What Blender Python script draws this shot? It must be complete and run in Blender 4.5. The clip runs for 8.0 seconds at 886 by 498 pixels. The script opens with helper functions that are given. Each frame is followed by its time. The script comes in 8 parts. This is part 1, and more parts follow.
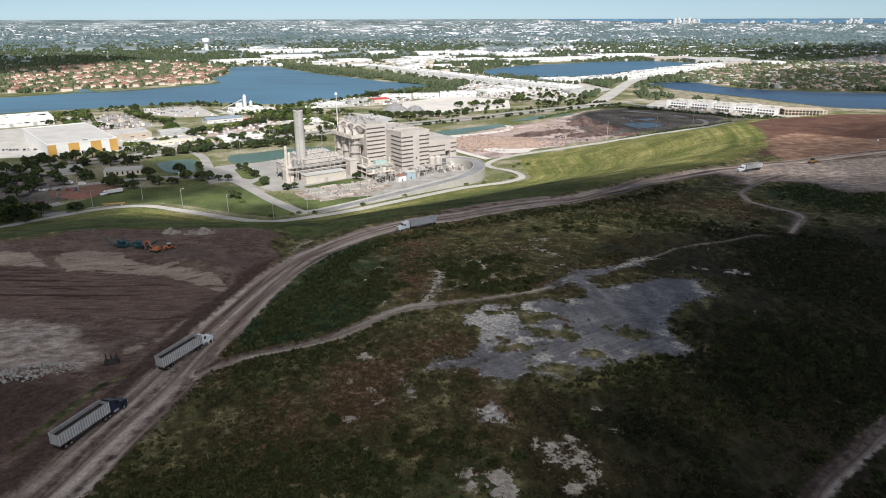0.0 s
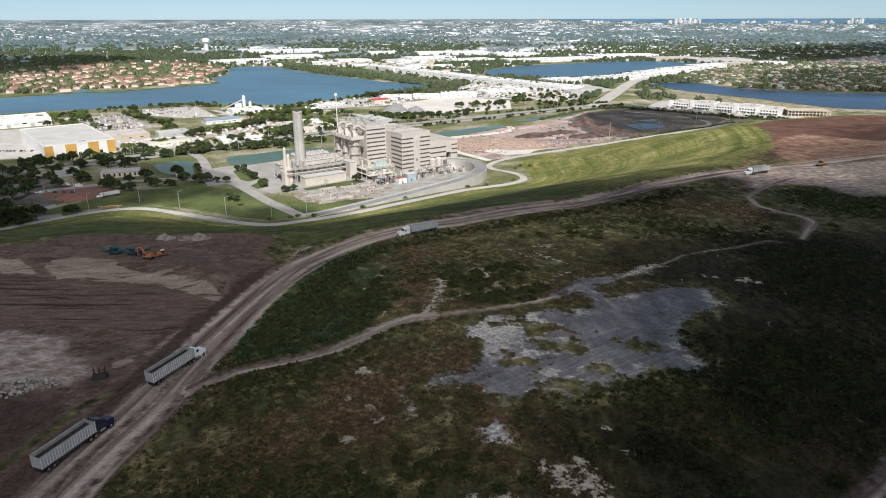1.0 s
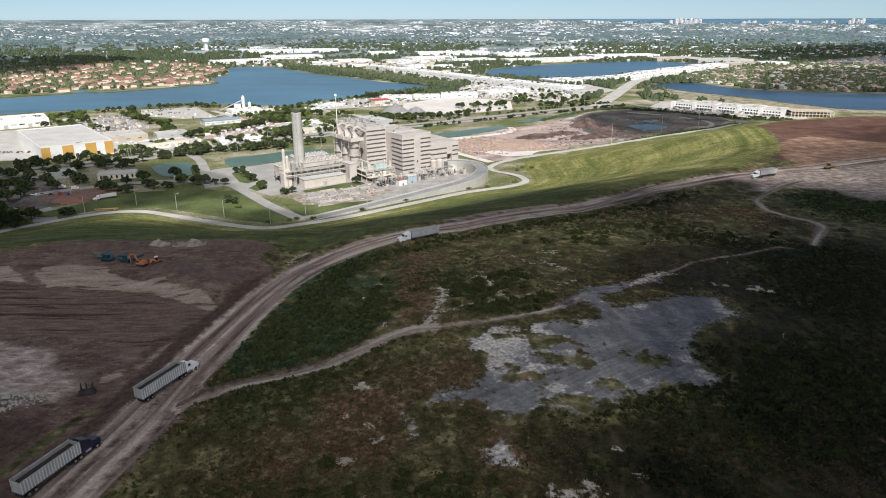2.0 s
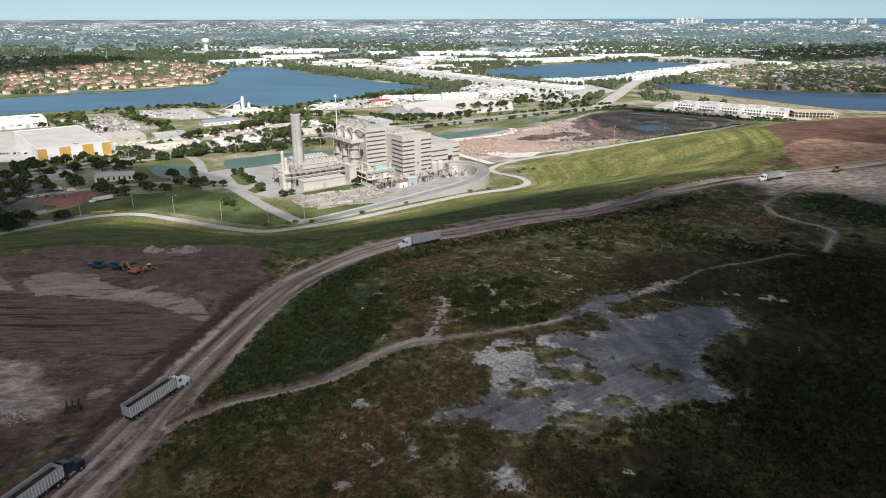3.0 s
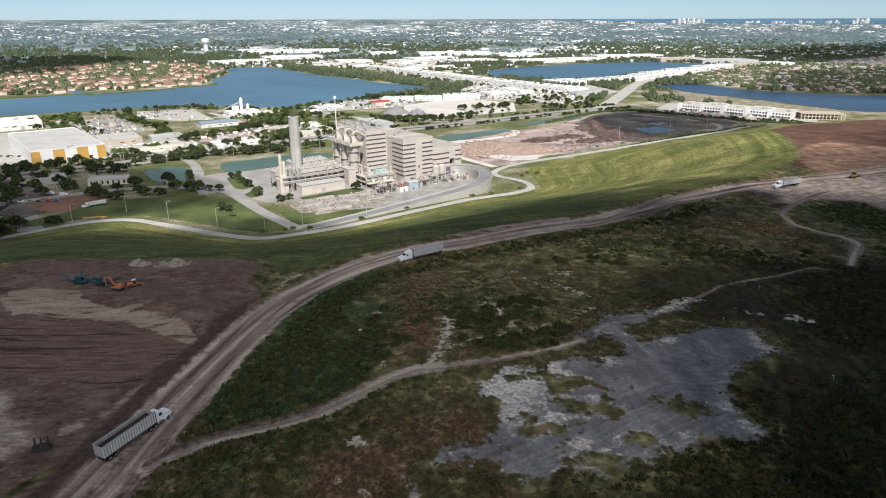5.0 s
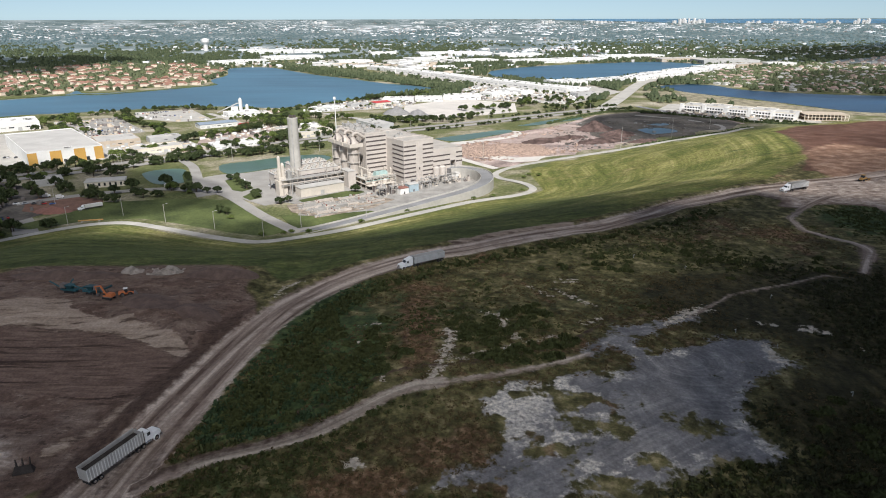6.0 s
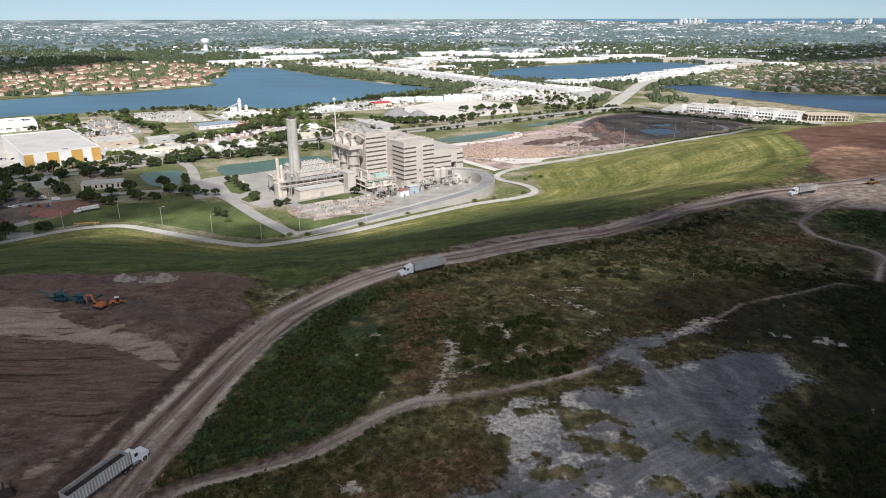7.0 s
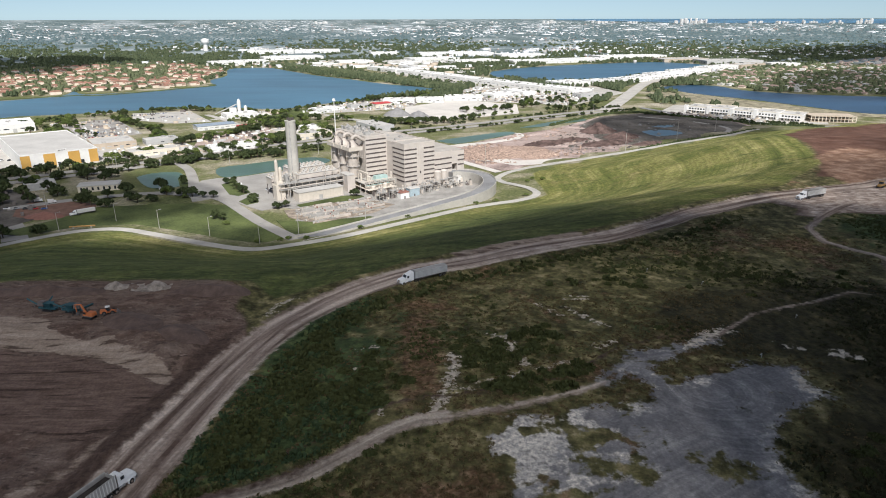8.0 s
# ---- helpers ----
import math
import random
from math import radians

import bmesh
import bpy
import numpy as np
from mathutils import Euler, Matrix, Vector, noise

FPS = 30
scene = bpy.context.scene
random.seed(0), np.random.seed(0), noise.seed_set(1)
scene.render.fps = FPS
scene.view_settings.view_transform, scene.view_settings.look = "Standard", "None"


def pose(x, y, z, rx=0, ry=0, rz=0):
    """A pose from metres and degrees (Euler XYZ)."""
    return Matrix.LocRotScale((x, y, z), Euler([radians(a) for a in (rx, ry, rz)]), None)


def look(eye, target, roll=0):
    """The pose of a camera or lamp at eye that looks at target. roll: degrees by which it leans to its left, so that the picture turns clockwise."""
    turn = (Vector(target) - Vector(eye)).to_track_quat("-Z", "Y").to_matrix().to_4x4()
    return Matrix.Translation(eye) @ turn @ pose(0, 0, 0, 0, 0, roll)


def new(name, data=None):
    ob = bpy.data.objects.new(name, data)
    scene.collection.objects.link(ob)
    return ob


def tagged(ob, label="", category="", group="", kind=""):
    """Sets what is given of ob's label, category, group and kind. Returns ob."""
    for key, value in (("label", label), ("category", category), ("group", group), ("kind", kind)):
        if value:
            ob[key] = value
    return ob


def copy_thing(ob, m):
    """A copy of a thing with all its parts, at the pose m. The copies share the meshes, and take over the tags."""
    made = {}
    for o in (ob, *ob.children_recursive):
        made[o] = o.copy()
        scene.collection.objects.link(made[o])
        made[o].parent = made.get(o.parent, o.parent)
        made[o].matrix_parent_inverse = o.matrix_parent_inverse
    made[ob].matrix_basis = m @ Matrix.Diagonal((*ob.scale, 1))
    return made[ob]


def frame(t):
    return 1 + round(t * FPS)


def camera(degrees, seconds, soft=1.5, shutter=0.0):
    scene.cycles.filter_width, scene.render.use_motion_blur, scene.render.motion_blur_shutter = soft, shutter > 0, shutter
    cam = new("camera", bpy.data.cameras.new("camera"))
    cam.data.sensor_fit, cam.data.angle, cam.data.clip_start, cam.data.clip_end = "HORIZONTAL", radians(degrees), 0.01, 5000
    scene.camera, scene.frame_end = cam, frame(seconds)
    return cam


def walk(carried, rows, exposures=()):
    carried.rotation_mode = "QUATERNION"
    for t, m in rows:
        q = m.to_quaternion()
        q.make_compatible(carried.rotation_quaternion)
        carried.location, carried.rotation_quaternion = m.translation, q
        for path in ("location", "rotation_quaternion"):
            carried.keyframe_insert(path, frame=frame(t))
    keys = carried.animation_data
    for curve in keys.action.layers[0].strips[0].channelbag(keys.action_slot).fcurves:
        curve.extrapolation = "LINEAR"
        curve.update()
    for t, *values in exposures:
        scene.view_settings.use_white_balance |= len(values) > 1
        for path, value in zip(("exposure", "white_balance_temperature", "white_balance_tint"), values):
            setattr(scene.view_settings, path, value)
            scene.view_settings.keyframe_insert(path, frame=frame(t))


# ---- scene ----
# Camera: a level, straight, steady flight towards the plant, 135 m above the plain.
cam = camera(68.6, 8.0, 1.0)
TIMES = [0.0, 0.5, 1.0, 1.5, 2.25, 3.0, 3.5, 4.0, 4.5, 5.25, 6.0, 6.5, 7.0, 7.5, 8.0]


def flight(t):
    s = t / 8
    return pose(-3.8 * s + 0.6 * s * s, 58.3 * s - 2.6 * s * s, 135 + 0.3 * s * s, 0, 0, 0.24 * s) @ pose(0, 0, 0, 70.25, 0, 0) @ pose(0, 0, 0, 0, 0, -0.13)


walk(cam, [(t, flight(t)) for t in TIMES])

# ---- light ----
SUN_AZ, SUN_EL = radians(-80), radians(48)   # where the sun stands: azimuth from +x, elevation
SUN_DIR = Vector((math.cos(SUN_AZ) * math.cos(SUN_EL), math.sin(SUN_AZ) * math.cos(SUN_EL), math.sin(SUN_EL)))
world = bpy.data.worlds.new("sky")
scene.world = world
world.use_nodes = True
_n = world.node_tree.nodes
_l = world.node_tree.links
_sky = _n.new("ShaderNodeTexSky")
_sky.sky_type = "NISHITA"
_sky.sun_disc = False
_sky.sun_elevation = SUN_EL
_sky.sun_rotation = math.pi / 2 - SUN_AZ
_sky.altitude = 100
_sky.air_density, _sky.dust_density, _sky.ozone_density = 0.7, 0.0, 4.0
_n["Background"].inputs["Strength"].default_value = 0.086
_hs = _n.new("ShaderNodeHueSaturation")
_hs.inputs["Saturation"].default_value = 0.55
_l.new(_sky.outputs[0], _hs.inputs["Color"])
_tint = _n.new("ShaderNodeMix")
_tint.data_type, _tint.blend_type = "RGBA", "MULTIPLY"
_tint.inputs["Factor"].default_value = 1.0
_tc, _sz, _cr = _n.new("ShaderNodeTexCoord"), _n.new("ShaderNodeSeparateXYZ"), _n.new("ShaderNodeValToRGB")
_l.new(_tc.outputs["Generated"], _sz.inputs[0])
_l.new(_sz.outputs["Z"], _cr.inputs[0])
_cr.color_ramp.elements[0].color = (0.54, 0.69, 0.83, 1)   # hazy blue at the horizon
_cr.color_ramp.elements[1].position, _cr.color_ramp.elements[1].color = 0.3, (1.0, 0.945, 0.905, 1)
_l.new(_cr.outputs[0], _tint.inputs["B"])
_l.new(_hs.outputs[0], _tint.inputs["A"])
_l.new(_tint.outputs["Result"], _n["Background"].inputs["Color"])
sun = new("sun", bpy.data.lights.new("sun", "SUN"))
sun.data.energy, sun.data.angle, sun.data.color = 4.5, radians(0.6), (1.0, 0.975, 0.958)
sun.matrix_world = look(SUN_DIR * 900, (0, 0, 0))
scene.view_settings.exposure = 0.3

# ---- small tools ----
rng = np.random.default_rng(7)
EYE_H = 135.0
R0 = 2450.0


def far(x, y, z=0.0):
    """Beyond R0 the land is drawn together towards 4.9 km, along the lines of sight, so that its rim meets the horizon."""
    r = math.hypot(x, y)
    if r <= R0:
        return (x, y, z)
    k = R0 * (2 - R0 / r) / r
    return (x * k, y * k, EYE_H + (z - EYE_H) * k)


def far_np(v):
    r = np.hypot(v[:, 0], v[:, 1])
    k = np.where(r > R0, R0 * (2 - R0 / np.maximum(r, 1)) / np.maximum(r, 1), 1.0)
    return np.stack([v[:, 0] * k, v[:, 1] * k, EYE_H + (v[:, 2] - EYE_H) * k], 1)


_lat = rng.random((256, 256))


def vnoise(x, y, scale):
    """Smooth value noise, 0 to 1, in metres."""
    u, v = np.asarray(x) / scale, np.asarray(y) / scale
    i, j = np.floor(u).astype(int), np.floor(v).astype(int)
    fu, fv = u - i, v - j
    fu, fv = fu * fu * (3 - 2 * fu), fv * fv * (3 - 2 * fv)
    g = lambda a, b: _lat[a & 255, b & 255]
    return (g(i, j) * (1 - fu) + g(i + 1, j) * fu) * (1 - fv) + (g(i, j + 1) * (1 - fu) + g(i + 1, j + 1) * fu) * fv


def fbm(x, y, scale, octaves=3):
    return sum(vnoise(x + 37 * o, y - 91 * o, scale / 2 ** o) / 2 ** o for o in range(octaves)) / (2 - 2 / 2 ** octaves)


def line_dist(x, y, pts):
    """Distance to a polyline."""
    x, y = np.asarray(x, float), np.asarray(y, float)
    best = np.full(x.shape, 1e9)
    for (ax, ay), (bx, by) in zip(pts, pts[1:]):
        dx, dy = bx - ax, by - ay
        k = np.clip(((x - ax) * dx + (y - ay) * dy) / (dx * dx + dy * dy), 0, 1)
        best = np.minimum(best, np.hypot(x - ax - k * dx, y - ay - k * dy))
    return best


def inside(x, y, poly):
    x, y = np.asarray(x, float), np.asarray(y, float)
    c = np.zeros(x.shape, bool)
    for (ax, ay), (bx, by) in zip(poly, poly[1:] + poly[:1]):
        c ^= ((ay > y) != (by > y)) & (x < (bx - ax) * (y - ay) / (by - ay + 1e-12) + ax)
    return c


def poly_dist(x, y, poly):
    """Signed distance to a closed outline, negative inside."""
    d = line_dist(x, y, poly + poly[:1])
    return np.where(inside(x, y, poly), -d, d)


def smooth(a, b, v):
    k = np.clip((v - a) / (b - a), 0, 1)
    return k * k * (3 - 2 * k)


def soft_line(pts, n=4):
    """A polyline rounded through its points."""
    out = []
    p = [pts[0]] + list(pts) + [pts[-1]]
    for a, b, c, d in zip(p, p[1:], p[2:], p[3:]):
        for i in range(n):
            t = i / n
            out.append(tuple(0.5 * (2 * b[k] + (c[k] - a[k]) * t + (2 * a[k] - 5 * b[k] + 4 * c[k] - d[k]) * t * t + (3 * b[k] - a[k] - 3 * c[k] + d[k]) * t ** 3) for k in range(2)))
    return out + [tuple(pts[-1])]


class Geo:
    """Collects simple solids into one mesh."""

    def __init__(self):
        self.v, self.f = [], []

    def add(self, verts, faces):
        n = len(self.v)
        self.v += [tuple(p) for p in verts]
        self.f += [tuple(i + n for i in q) for q in faces]
        return self

    def box(self, x0, y0, z0, x1, y1, z1, m=None):
        v = [Vector(p) for p in ((x0, y0, z0), (x1, y0, z0), (x1, y1, z0), (x0, y1, z0), (x0, y0, z1), (x1, y0, z1), (x1, y1, z1), (x0, y1, z1))]
        if m is not None:
            v = [m @ p for p in v]
        return self.add(v, [(3, 2, 1, 0), (4, 5, 6, 7), (0, 1, 5, 4), (1, 2, 6, 5), (2, 3, 7, 6), (3, 0, 4, 7)])

    def wedge(self, x0, y0, z0, x1, y1, z1, c=0.15, m=None):
        """A box with its top edges drawn in by c."""
        v = [Vector(p) for p in ((x0, y0, z0), (x1, y0, z0), (x1, y1, z0), (x0, y1, z0), (x0 + c, y0 + c, z1), (x1 - c, y0 + c, z1), (x1 - c, y1 - c, z1), (x0 + c, y1 - c, z1))]
        if m is not None:
            v = [m @ p for p in v]
        return self.add(v, [(3, 2, 1, 0), (4, 5, 6, 7), (0, 1, 5, 4), (1, 2, 6, 5), (2, 3, 7, 6), (3, 0, 4, 7)])

    def lathe(self, prof, n=16, m=None, caps=True):
        """Turned round z; prof: rows of (radius, z)."""
        v = [Vector((r * math.cos(2 * math.pi * i / n), r * math.sin(2 * math.pi * i / n), z)) for r, z in prof for i in range(n)]
        if m is not None:
            v = [m @ p for p in v]
        f = [(a * n + i, a * n + (i + 1) % n, (a + 1) * n + (i + 1) % n, (a + 1) * n + i) for a in range(len(prof) - 1) for i in range(n)]
        if caps:
            f += [tuple(range(n))[::-1], tuple((len(prof) - 1) * n + i for i in range(n))]
        return self.add(v, f)

    def tube(self, a, b, r, n=8, r2=None):
        a, b = Vector(a), Vector(b)
        m = Matrix.Translation(a) @ (b - a).to_track_quat("Z", "Y").to_matrix().to_4x4()
        return self.lathe([(r, 0), (r if r2 is None else r2, (b - a).length)], n, m)

    def sweep(self, path, r, n=12):
        """A round duct along a path in the x-z plane."""
        v, k = [], len(path)
        for i, p in enumerate(path):
            a, b = Vector(path[max(0, i - 1)]), Vector(path[min(k - 1, i + 1)])
            q = (b - a).to_track_quat("Z", "Y").to_matrix()
            v += [Vector(p) + q @ Vector((r * math.cos(6.2832 * j / n), r * math.sin(6.2832 * j / n), 0)) for j in range(n)]
        return self.add(v, [(i * n + j, i * n + (j + 1) % n, (i + 1) * n + (j + 1) % n, (i + 1) * n + j) for i in range(k - 1) for j in range(n)] + [tuple(range(n))[::-1], tuple(range((k - 1) * n, k * n))])

    def prism(self, poly, z0, z1):
        n = len(poly)
        return self.add([(x, y, z0) for x, y in poly] + [(x, y, z1) for x, y in poly],
                        [tuple(range(n))[::-1], tuple(range(n, 2 * n))] + [(i, (i + 1) % n, n + (i + 1) % n, n + i) for i in range(n)])

    def mesh(self, name, mat, soft=False):
        me = bpy.data.meshes.new(name)
        me.from_pydata(self.v, [], self.f)
        me.materials.append(mat)
        if soft:
            me.polygons.foreach_set("use_smooth", [True] * len(me.polygons))
        me.update()
        return me


def np_mesh(name, verts, faces, mat):
    """A mesh from arrays; faces all triangles or all quads."""
    me = bpy.data.meshes.new(name)
    me.vertices.add(len(verts))
    me.vertices.foreach_set("co", np.asarray(verts, np.float32).ravel())
    k = faces.shape[1]
    me.loops.add(faces.size)
    me.loops.foreach_set("vertex_index", faces.astype(np.int32).ravel())
    me.polygons.add(len(faces))
    me.polygons.foreach_set("loop_start", np.arange(0, faces.size, k, dtype=np.int32))
    me.materials.append(mat)
    me.update(calc_edges=True)
    return me


def thing(name, label, category, x=0, y=0, z=0, rz=0, group="", kind=""):
    ob = new(name)
    ob.empty_display_size = 1.0
    ob.matrix_world = pose(x, y, z, 0, 0, rz)
    return tagged(ob, label, category, group, kind)


def part(name, geo, mat, parent, label="", soft=False):
    ob = new(name, geo if isinstance(geo, bpy.types.Mesh) else geo.mesh(name, mat, soft))
    ob.parent = parent
    return tagged(ob, label)


# ---- materials ----
def material(name, base, rough=0.8, metal=0.0, vary=0.25, scale=1.0, fine=8.0, bump=0.0, tint=None, spec=0.3, random=0.0):
    """A surface with colour varied at two scales, in metres, and a fine relief."""
    m = bpy.data.materials.new(name)
    m.use_nodes = True
    nt = m.node_tree
    b = nt.nodes["Principled BSDF"]
    b.inputs["Roughness"].default_value, b.inputs["Metallic"].default_value = rough, metal
    b.inputs["Specular IOR Level"].default_value = spec
    geo = nt.nodes.new("ShaderNodeNewGeometry")
    n1, n2 = nt.nodes.new("ShaderNodeTexNoise"), nt.nodes.new("ShaderNodeTexNoise")
    for n, s in ((n1, 1 / scale), (n2, fine / scale)):
        n.inputs["Scale"].default_value, n.inputs["Detail"].default_value = s, 4
        nt.links.new(geo.outputs["Position"], n.inputs["Vector"])
    add = nt.nodes.new("ShaderNodeMath")
    add.operation = "MULTIPLY_ADD"
    add.inputs[1].default_value = 0.5
    nt.links.new(n2.outputs["Fac"], add.inputs[0])
    nt.links.new(n1.outputs["Fac"], add.inputs[2])
    last = add.outputs[0]
    if random:
        oi = nt.nodes.new("ShaderNodeObjectInfo")
        a2 = nt.nodes.new("ShaderNodeMath")
        a2.operation = "MULTIPLY_ADD"
        a2.inputs[1].default_value = random
        nt.links.new(oi.outputs["Random"], a2.inputs[0])
        nt.links.new(last, a2.inputs[2])
        last = a2.outputs[0]
    ramp = nt.nodes.new("ShaderNodeValToRGB")
    e = ramp.color_ramp.elements
    e[0].position, e[1].position = 0.45 + random * 0.2, 1.05 - 0.05 + random * 0.5
    lo, hi = [c * (1 - vary) for c in base], [min(1, c * (1 + vary)) for c in (tint or base)]
    e[0].color, e[1].color = (*lo, 1), (*hi, 1)
    nt.links.new(last, ramp.inputs[0])
    nt.links.new(ramp.outputs[0], b.inputs["Base Color"])
    if bump:
        bp = nt.nodes.new("ShaderNodeBump")
        bp.inputs["Distance"].default_value = bump
        nt.links.new(n2.outputs["Fac"], bp.inputs["Height"])
        nt.links.new(bp.outputs[0], b.inputs["Normal"])
    return m


CONCRETE = material("pale_concrete", (0.45, 0.43, 0.39), 0.85, vary=0.2, scale=14, fine=10)
ROADM = material("worn_road", (0.33, 0.315, 0.29), 0.9, vary=0.2, scale=20, fine=20)
ASPHALT = material("grey_asphalt", (0.24, 0.24, 0.24), 0.9, vary=0.25, scale=16, fine=12)
BEIGE = material("beige_cladding", (0.55, 0.5, 0.45), 0.75, vary=0.1, scale=9, fine=6)
DARKBAND = material("dark_louvre", (0.1, 0.085, 0.08), 0.6, vary=0.2, scale=4)
ROOFM = material("pale_roof", (0.49, 0.475, 0.445), 0.8, vary=0.15, scale=18, fine=10)
WHITE = material("white_paint", (0.74, 0.73, 0.7), 0.6, vary=0.1, scale=12, fine=8)

# ---- the land ----
HAUL = [(-78, 70), (-75.5, 94), (-73.6, 102), (-71.3, 117), (-67.2, 135), (-64.1, 159), (-60.6, 179), (-56.1, 203), (-47.5, 229), (-33, 250), (-10.8, 269.5), (14.2, 281.7), (38.8, 295), (71.3, 310.6), (102.9, 333.7), (140.8, 356), (175.6, 370.5), (228.6, 390), (283.6, 412), (360, 440)]
BRINK = [(-700, 200), (-400, 215), (-240, 228), (-171, 240), (-148, 258), (-107, 260), (-69, 257), (-57, 243), (-38, 258), (-14, 279), (36, 305), (68, 321), (100, 345), (138, 367), (172, 385), (196, 412), (222, 440), (238, 480), (252, 530), (262, 570), (310, 620), (400, 650), (520, 640), (800, 600)]
TOE = [(-900, 300), (-500, 360), (-330, 395), (-292, 414), (-270, 437), (-244, 457), (-220, 460), (-190, 448), (-152, 430), (-121, 420), (-96, 429), (-67, 446), (-28, 477), (17, 512), (56, 531), (77, 552), (75, 590), (72, 622), (104, 660), (180, 710), (203, 728), (270, 775), (342, 822), (377, 850), (440, 860), (560, 800), (900, 760)]


def land(x, y):
    """Height of the bare ground."""
    x, y = np.asarray(x, float), np.asarray(y, float)
    top_poly = BRINK + [(1200, 500), (1200, -900), (-1200, -900), (-1200, 150)]
    toe_poly = TOE + [(1500, 700), (1500, -1200), (-1500, -1200), (-1500, 250)]
    on_top, on_hill = inside(x, y, top_poly), inside(x, y, toe_poly)
    db, dt = line_dist(x, y, BRINK), line_dist(x, y, TOE)
    s = np.where(on_top, 1.0, np.where(on_hill, dt / (dt + db + 1e-6), 0.0))
    prof = 0.45 * s + 0.55 * s * s * (3 - 2 * s)
    plateau = 51.2 + 4.6 * np.exp(-(((x + 5) / 55) ** 2 + ((y - 185) / 42) ** 2)) + 2.2 * np.exp(-(((x - 95) / 60) ** 2 + ((y - 190) / 60) ** 2)) + 1.2 * smooth(60, 200, x)
    plateau = plateau - 2.2 * smooth(400, 530, y) - 7.8 * smooth(530, 615, y)
    relief = (fbm(x, y, 22) - 0.5) * 1.6 * np.where(on_top, 1, 0.6 * s)
    z = 2.3 * smooth(0, 30, np.where(on_hill, 30.0, 30 - dt)) + (plateau - 2.3) * prof + relief
    return np.where(on_hill | (dt < 30), z, 0.0)


def land_z(x, y):
    return float(land(np.array([x]), np.array([y]))[0])


def steps(lo, hi, fine, out_lo, out_hi, grow=1.14):
    a = list(np.arange(lo, hi + 1e-6, fine))
    d = fine
    while a[-1] < out_hi:
        d *= grow
        a.append(a[-1] + d)
    d = fine
    while a[0] > out_lo:
        d *= grow
        a.insert(0, a[0] - d)
    return np.array(a)


def attr(me, name, values):
    a = me.attributes.new(name, "FLOAT", "POINT")
    a.data.foreach_set("value", np.asarray(values, np.float32))


def edge_mask(sd, w=6.0):
    """1 well inside, 0.5 on the outline, 0 well outside."""
    return np.clip(0.5 - sd / (2 * w), 0, 1)


TRAIL = [(-60, 141.5), (-53.2, 147.4), (-49.8, 149.8), (-44.8, 151.9), (-39.6, 153.8), (-34.3, 155.6), (-28.9, 158.2), (-24.3, 161.5), (-19.5, 165.2), (-14.5, 168.8), (-9.2, 171.8), (-3.8, 172.6), (1.6, 173.4), (9.6, 176.1), (17.9, 179.8), (26.5, 183.7), (33.9, 188.2), (40.4, 195.2), (49, 202.4), (57.3, 206.5), (67.8, 210.9), (77.7, 220.6), (86.5, 228.8), (94.4, 231.3), (107.1, 236.8), (117.6, 241.5), (125.7, 245.9), (130, 243)]
TRAIL_B = [(190, 352), (175, 341), (160, 327), (148, 314), (145, 297), (150, 288), (156, 281), (157, 272), (150, 262), (141, 249)]
TRAIL_C = [(60, 86), (67.5, 95.8), (73.5, 101.8), (80.9, 107.3), (87.3, 112.2), (94.5, 117.6), (115, 128)]
ASH = [(5.8, 165.8), (7.4, 170), (12.4, 174.7), (18.1, 173.3), (22.2, 177.5), (34.1, 179.8), (42, 181.7), (44.1, 186.9), (41.8, 190.2), (35.5, 189.6), (44.6, 205.4), (57.4, 207), (57.7, 200.9), (50.9, 198.9), (47.6, 194.8), (50.2, 189.1), (64.9, 195.4), (73.3, 199.3), (83.6, 197.4), (84.4, 183.4), (77.8, 181.4), (71.8, 177.2), (66.1, 171.3), (63.1, 166.7), (62.5, 158), (65.6, 151.7), (62.4, 147.4), (56.4, 149.5), (48.6, 146.4), (40.9, 142.8), (30.5, 136.8), (22, 139.5), (18.1, 134.8), (14.1, 132.1), (13.5, 128.7), (14.2, 121.5), (8, 120), (7.2, 125.4), (9.5, 131.6), (6.1, 139.5), (-5.3, 140.1), (-7, 137.2), (-5.3, 132.4), (-5.9, 127.1), (-8.1, 128.8), (-10.9, 134), (-8, 142.6), (6.5, 147.3), (8.4, 153.7), (6.1, 160.4)]
CRUST = [(5, 166), (7.4, 171), (12.4, 175.4), (18, 174), (22.1, 177.9), (28.1, 178.3), (27.7, 171.6), (21.4, 168), (20, 162.4), (15.7, 155.6), (11.8, 151.6), (8, 153), (5.4, 160.4)]
CRUST_SPOTS = [(83, 192, 4), (82.3, 186.5, 4), (32.7, 161.5, 1.5), (34.4, 156.6, 2), (21.2, 154.7, 2.5), (61.4, 159.8, 3), (62.6, 153.1, 3.5), (49.9, 194.9, 2.2), (10.6, 124.9, 5), (11, 121, 3.5), (38, 178, 4), (48, 149, 2), (26, 147, 3), (57, 189, 3), (12, 132, 2)]
DRY_BARE = [(-31, 143), (-20.2, 146), (-9.6, 148.3), (-7.3, 142.5), (-10.8, 134), (-8.1, 126.8), (-11.8, 121.9), (-17.6, 121), (-22.7, 117.4), (-28.2, 129.1)]
DRY_MID = [(-17.4, 221.2), (-9.3, 243.6), (-3.6, 221.3), (-1.6, 195.9), (-3.1, 180.6), (-7.8, 175.8), (-13.4, 175.7), (-17, 192)]
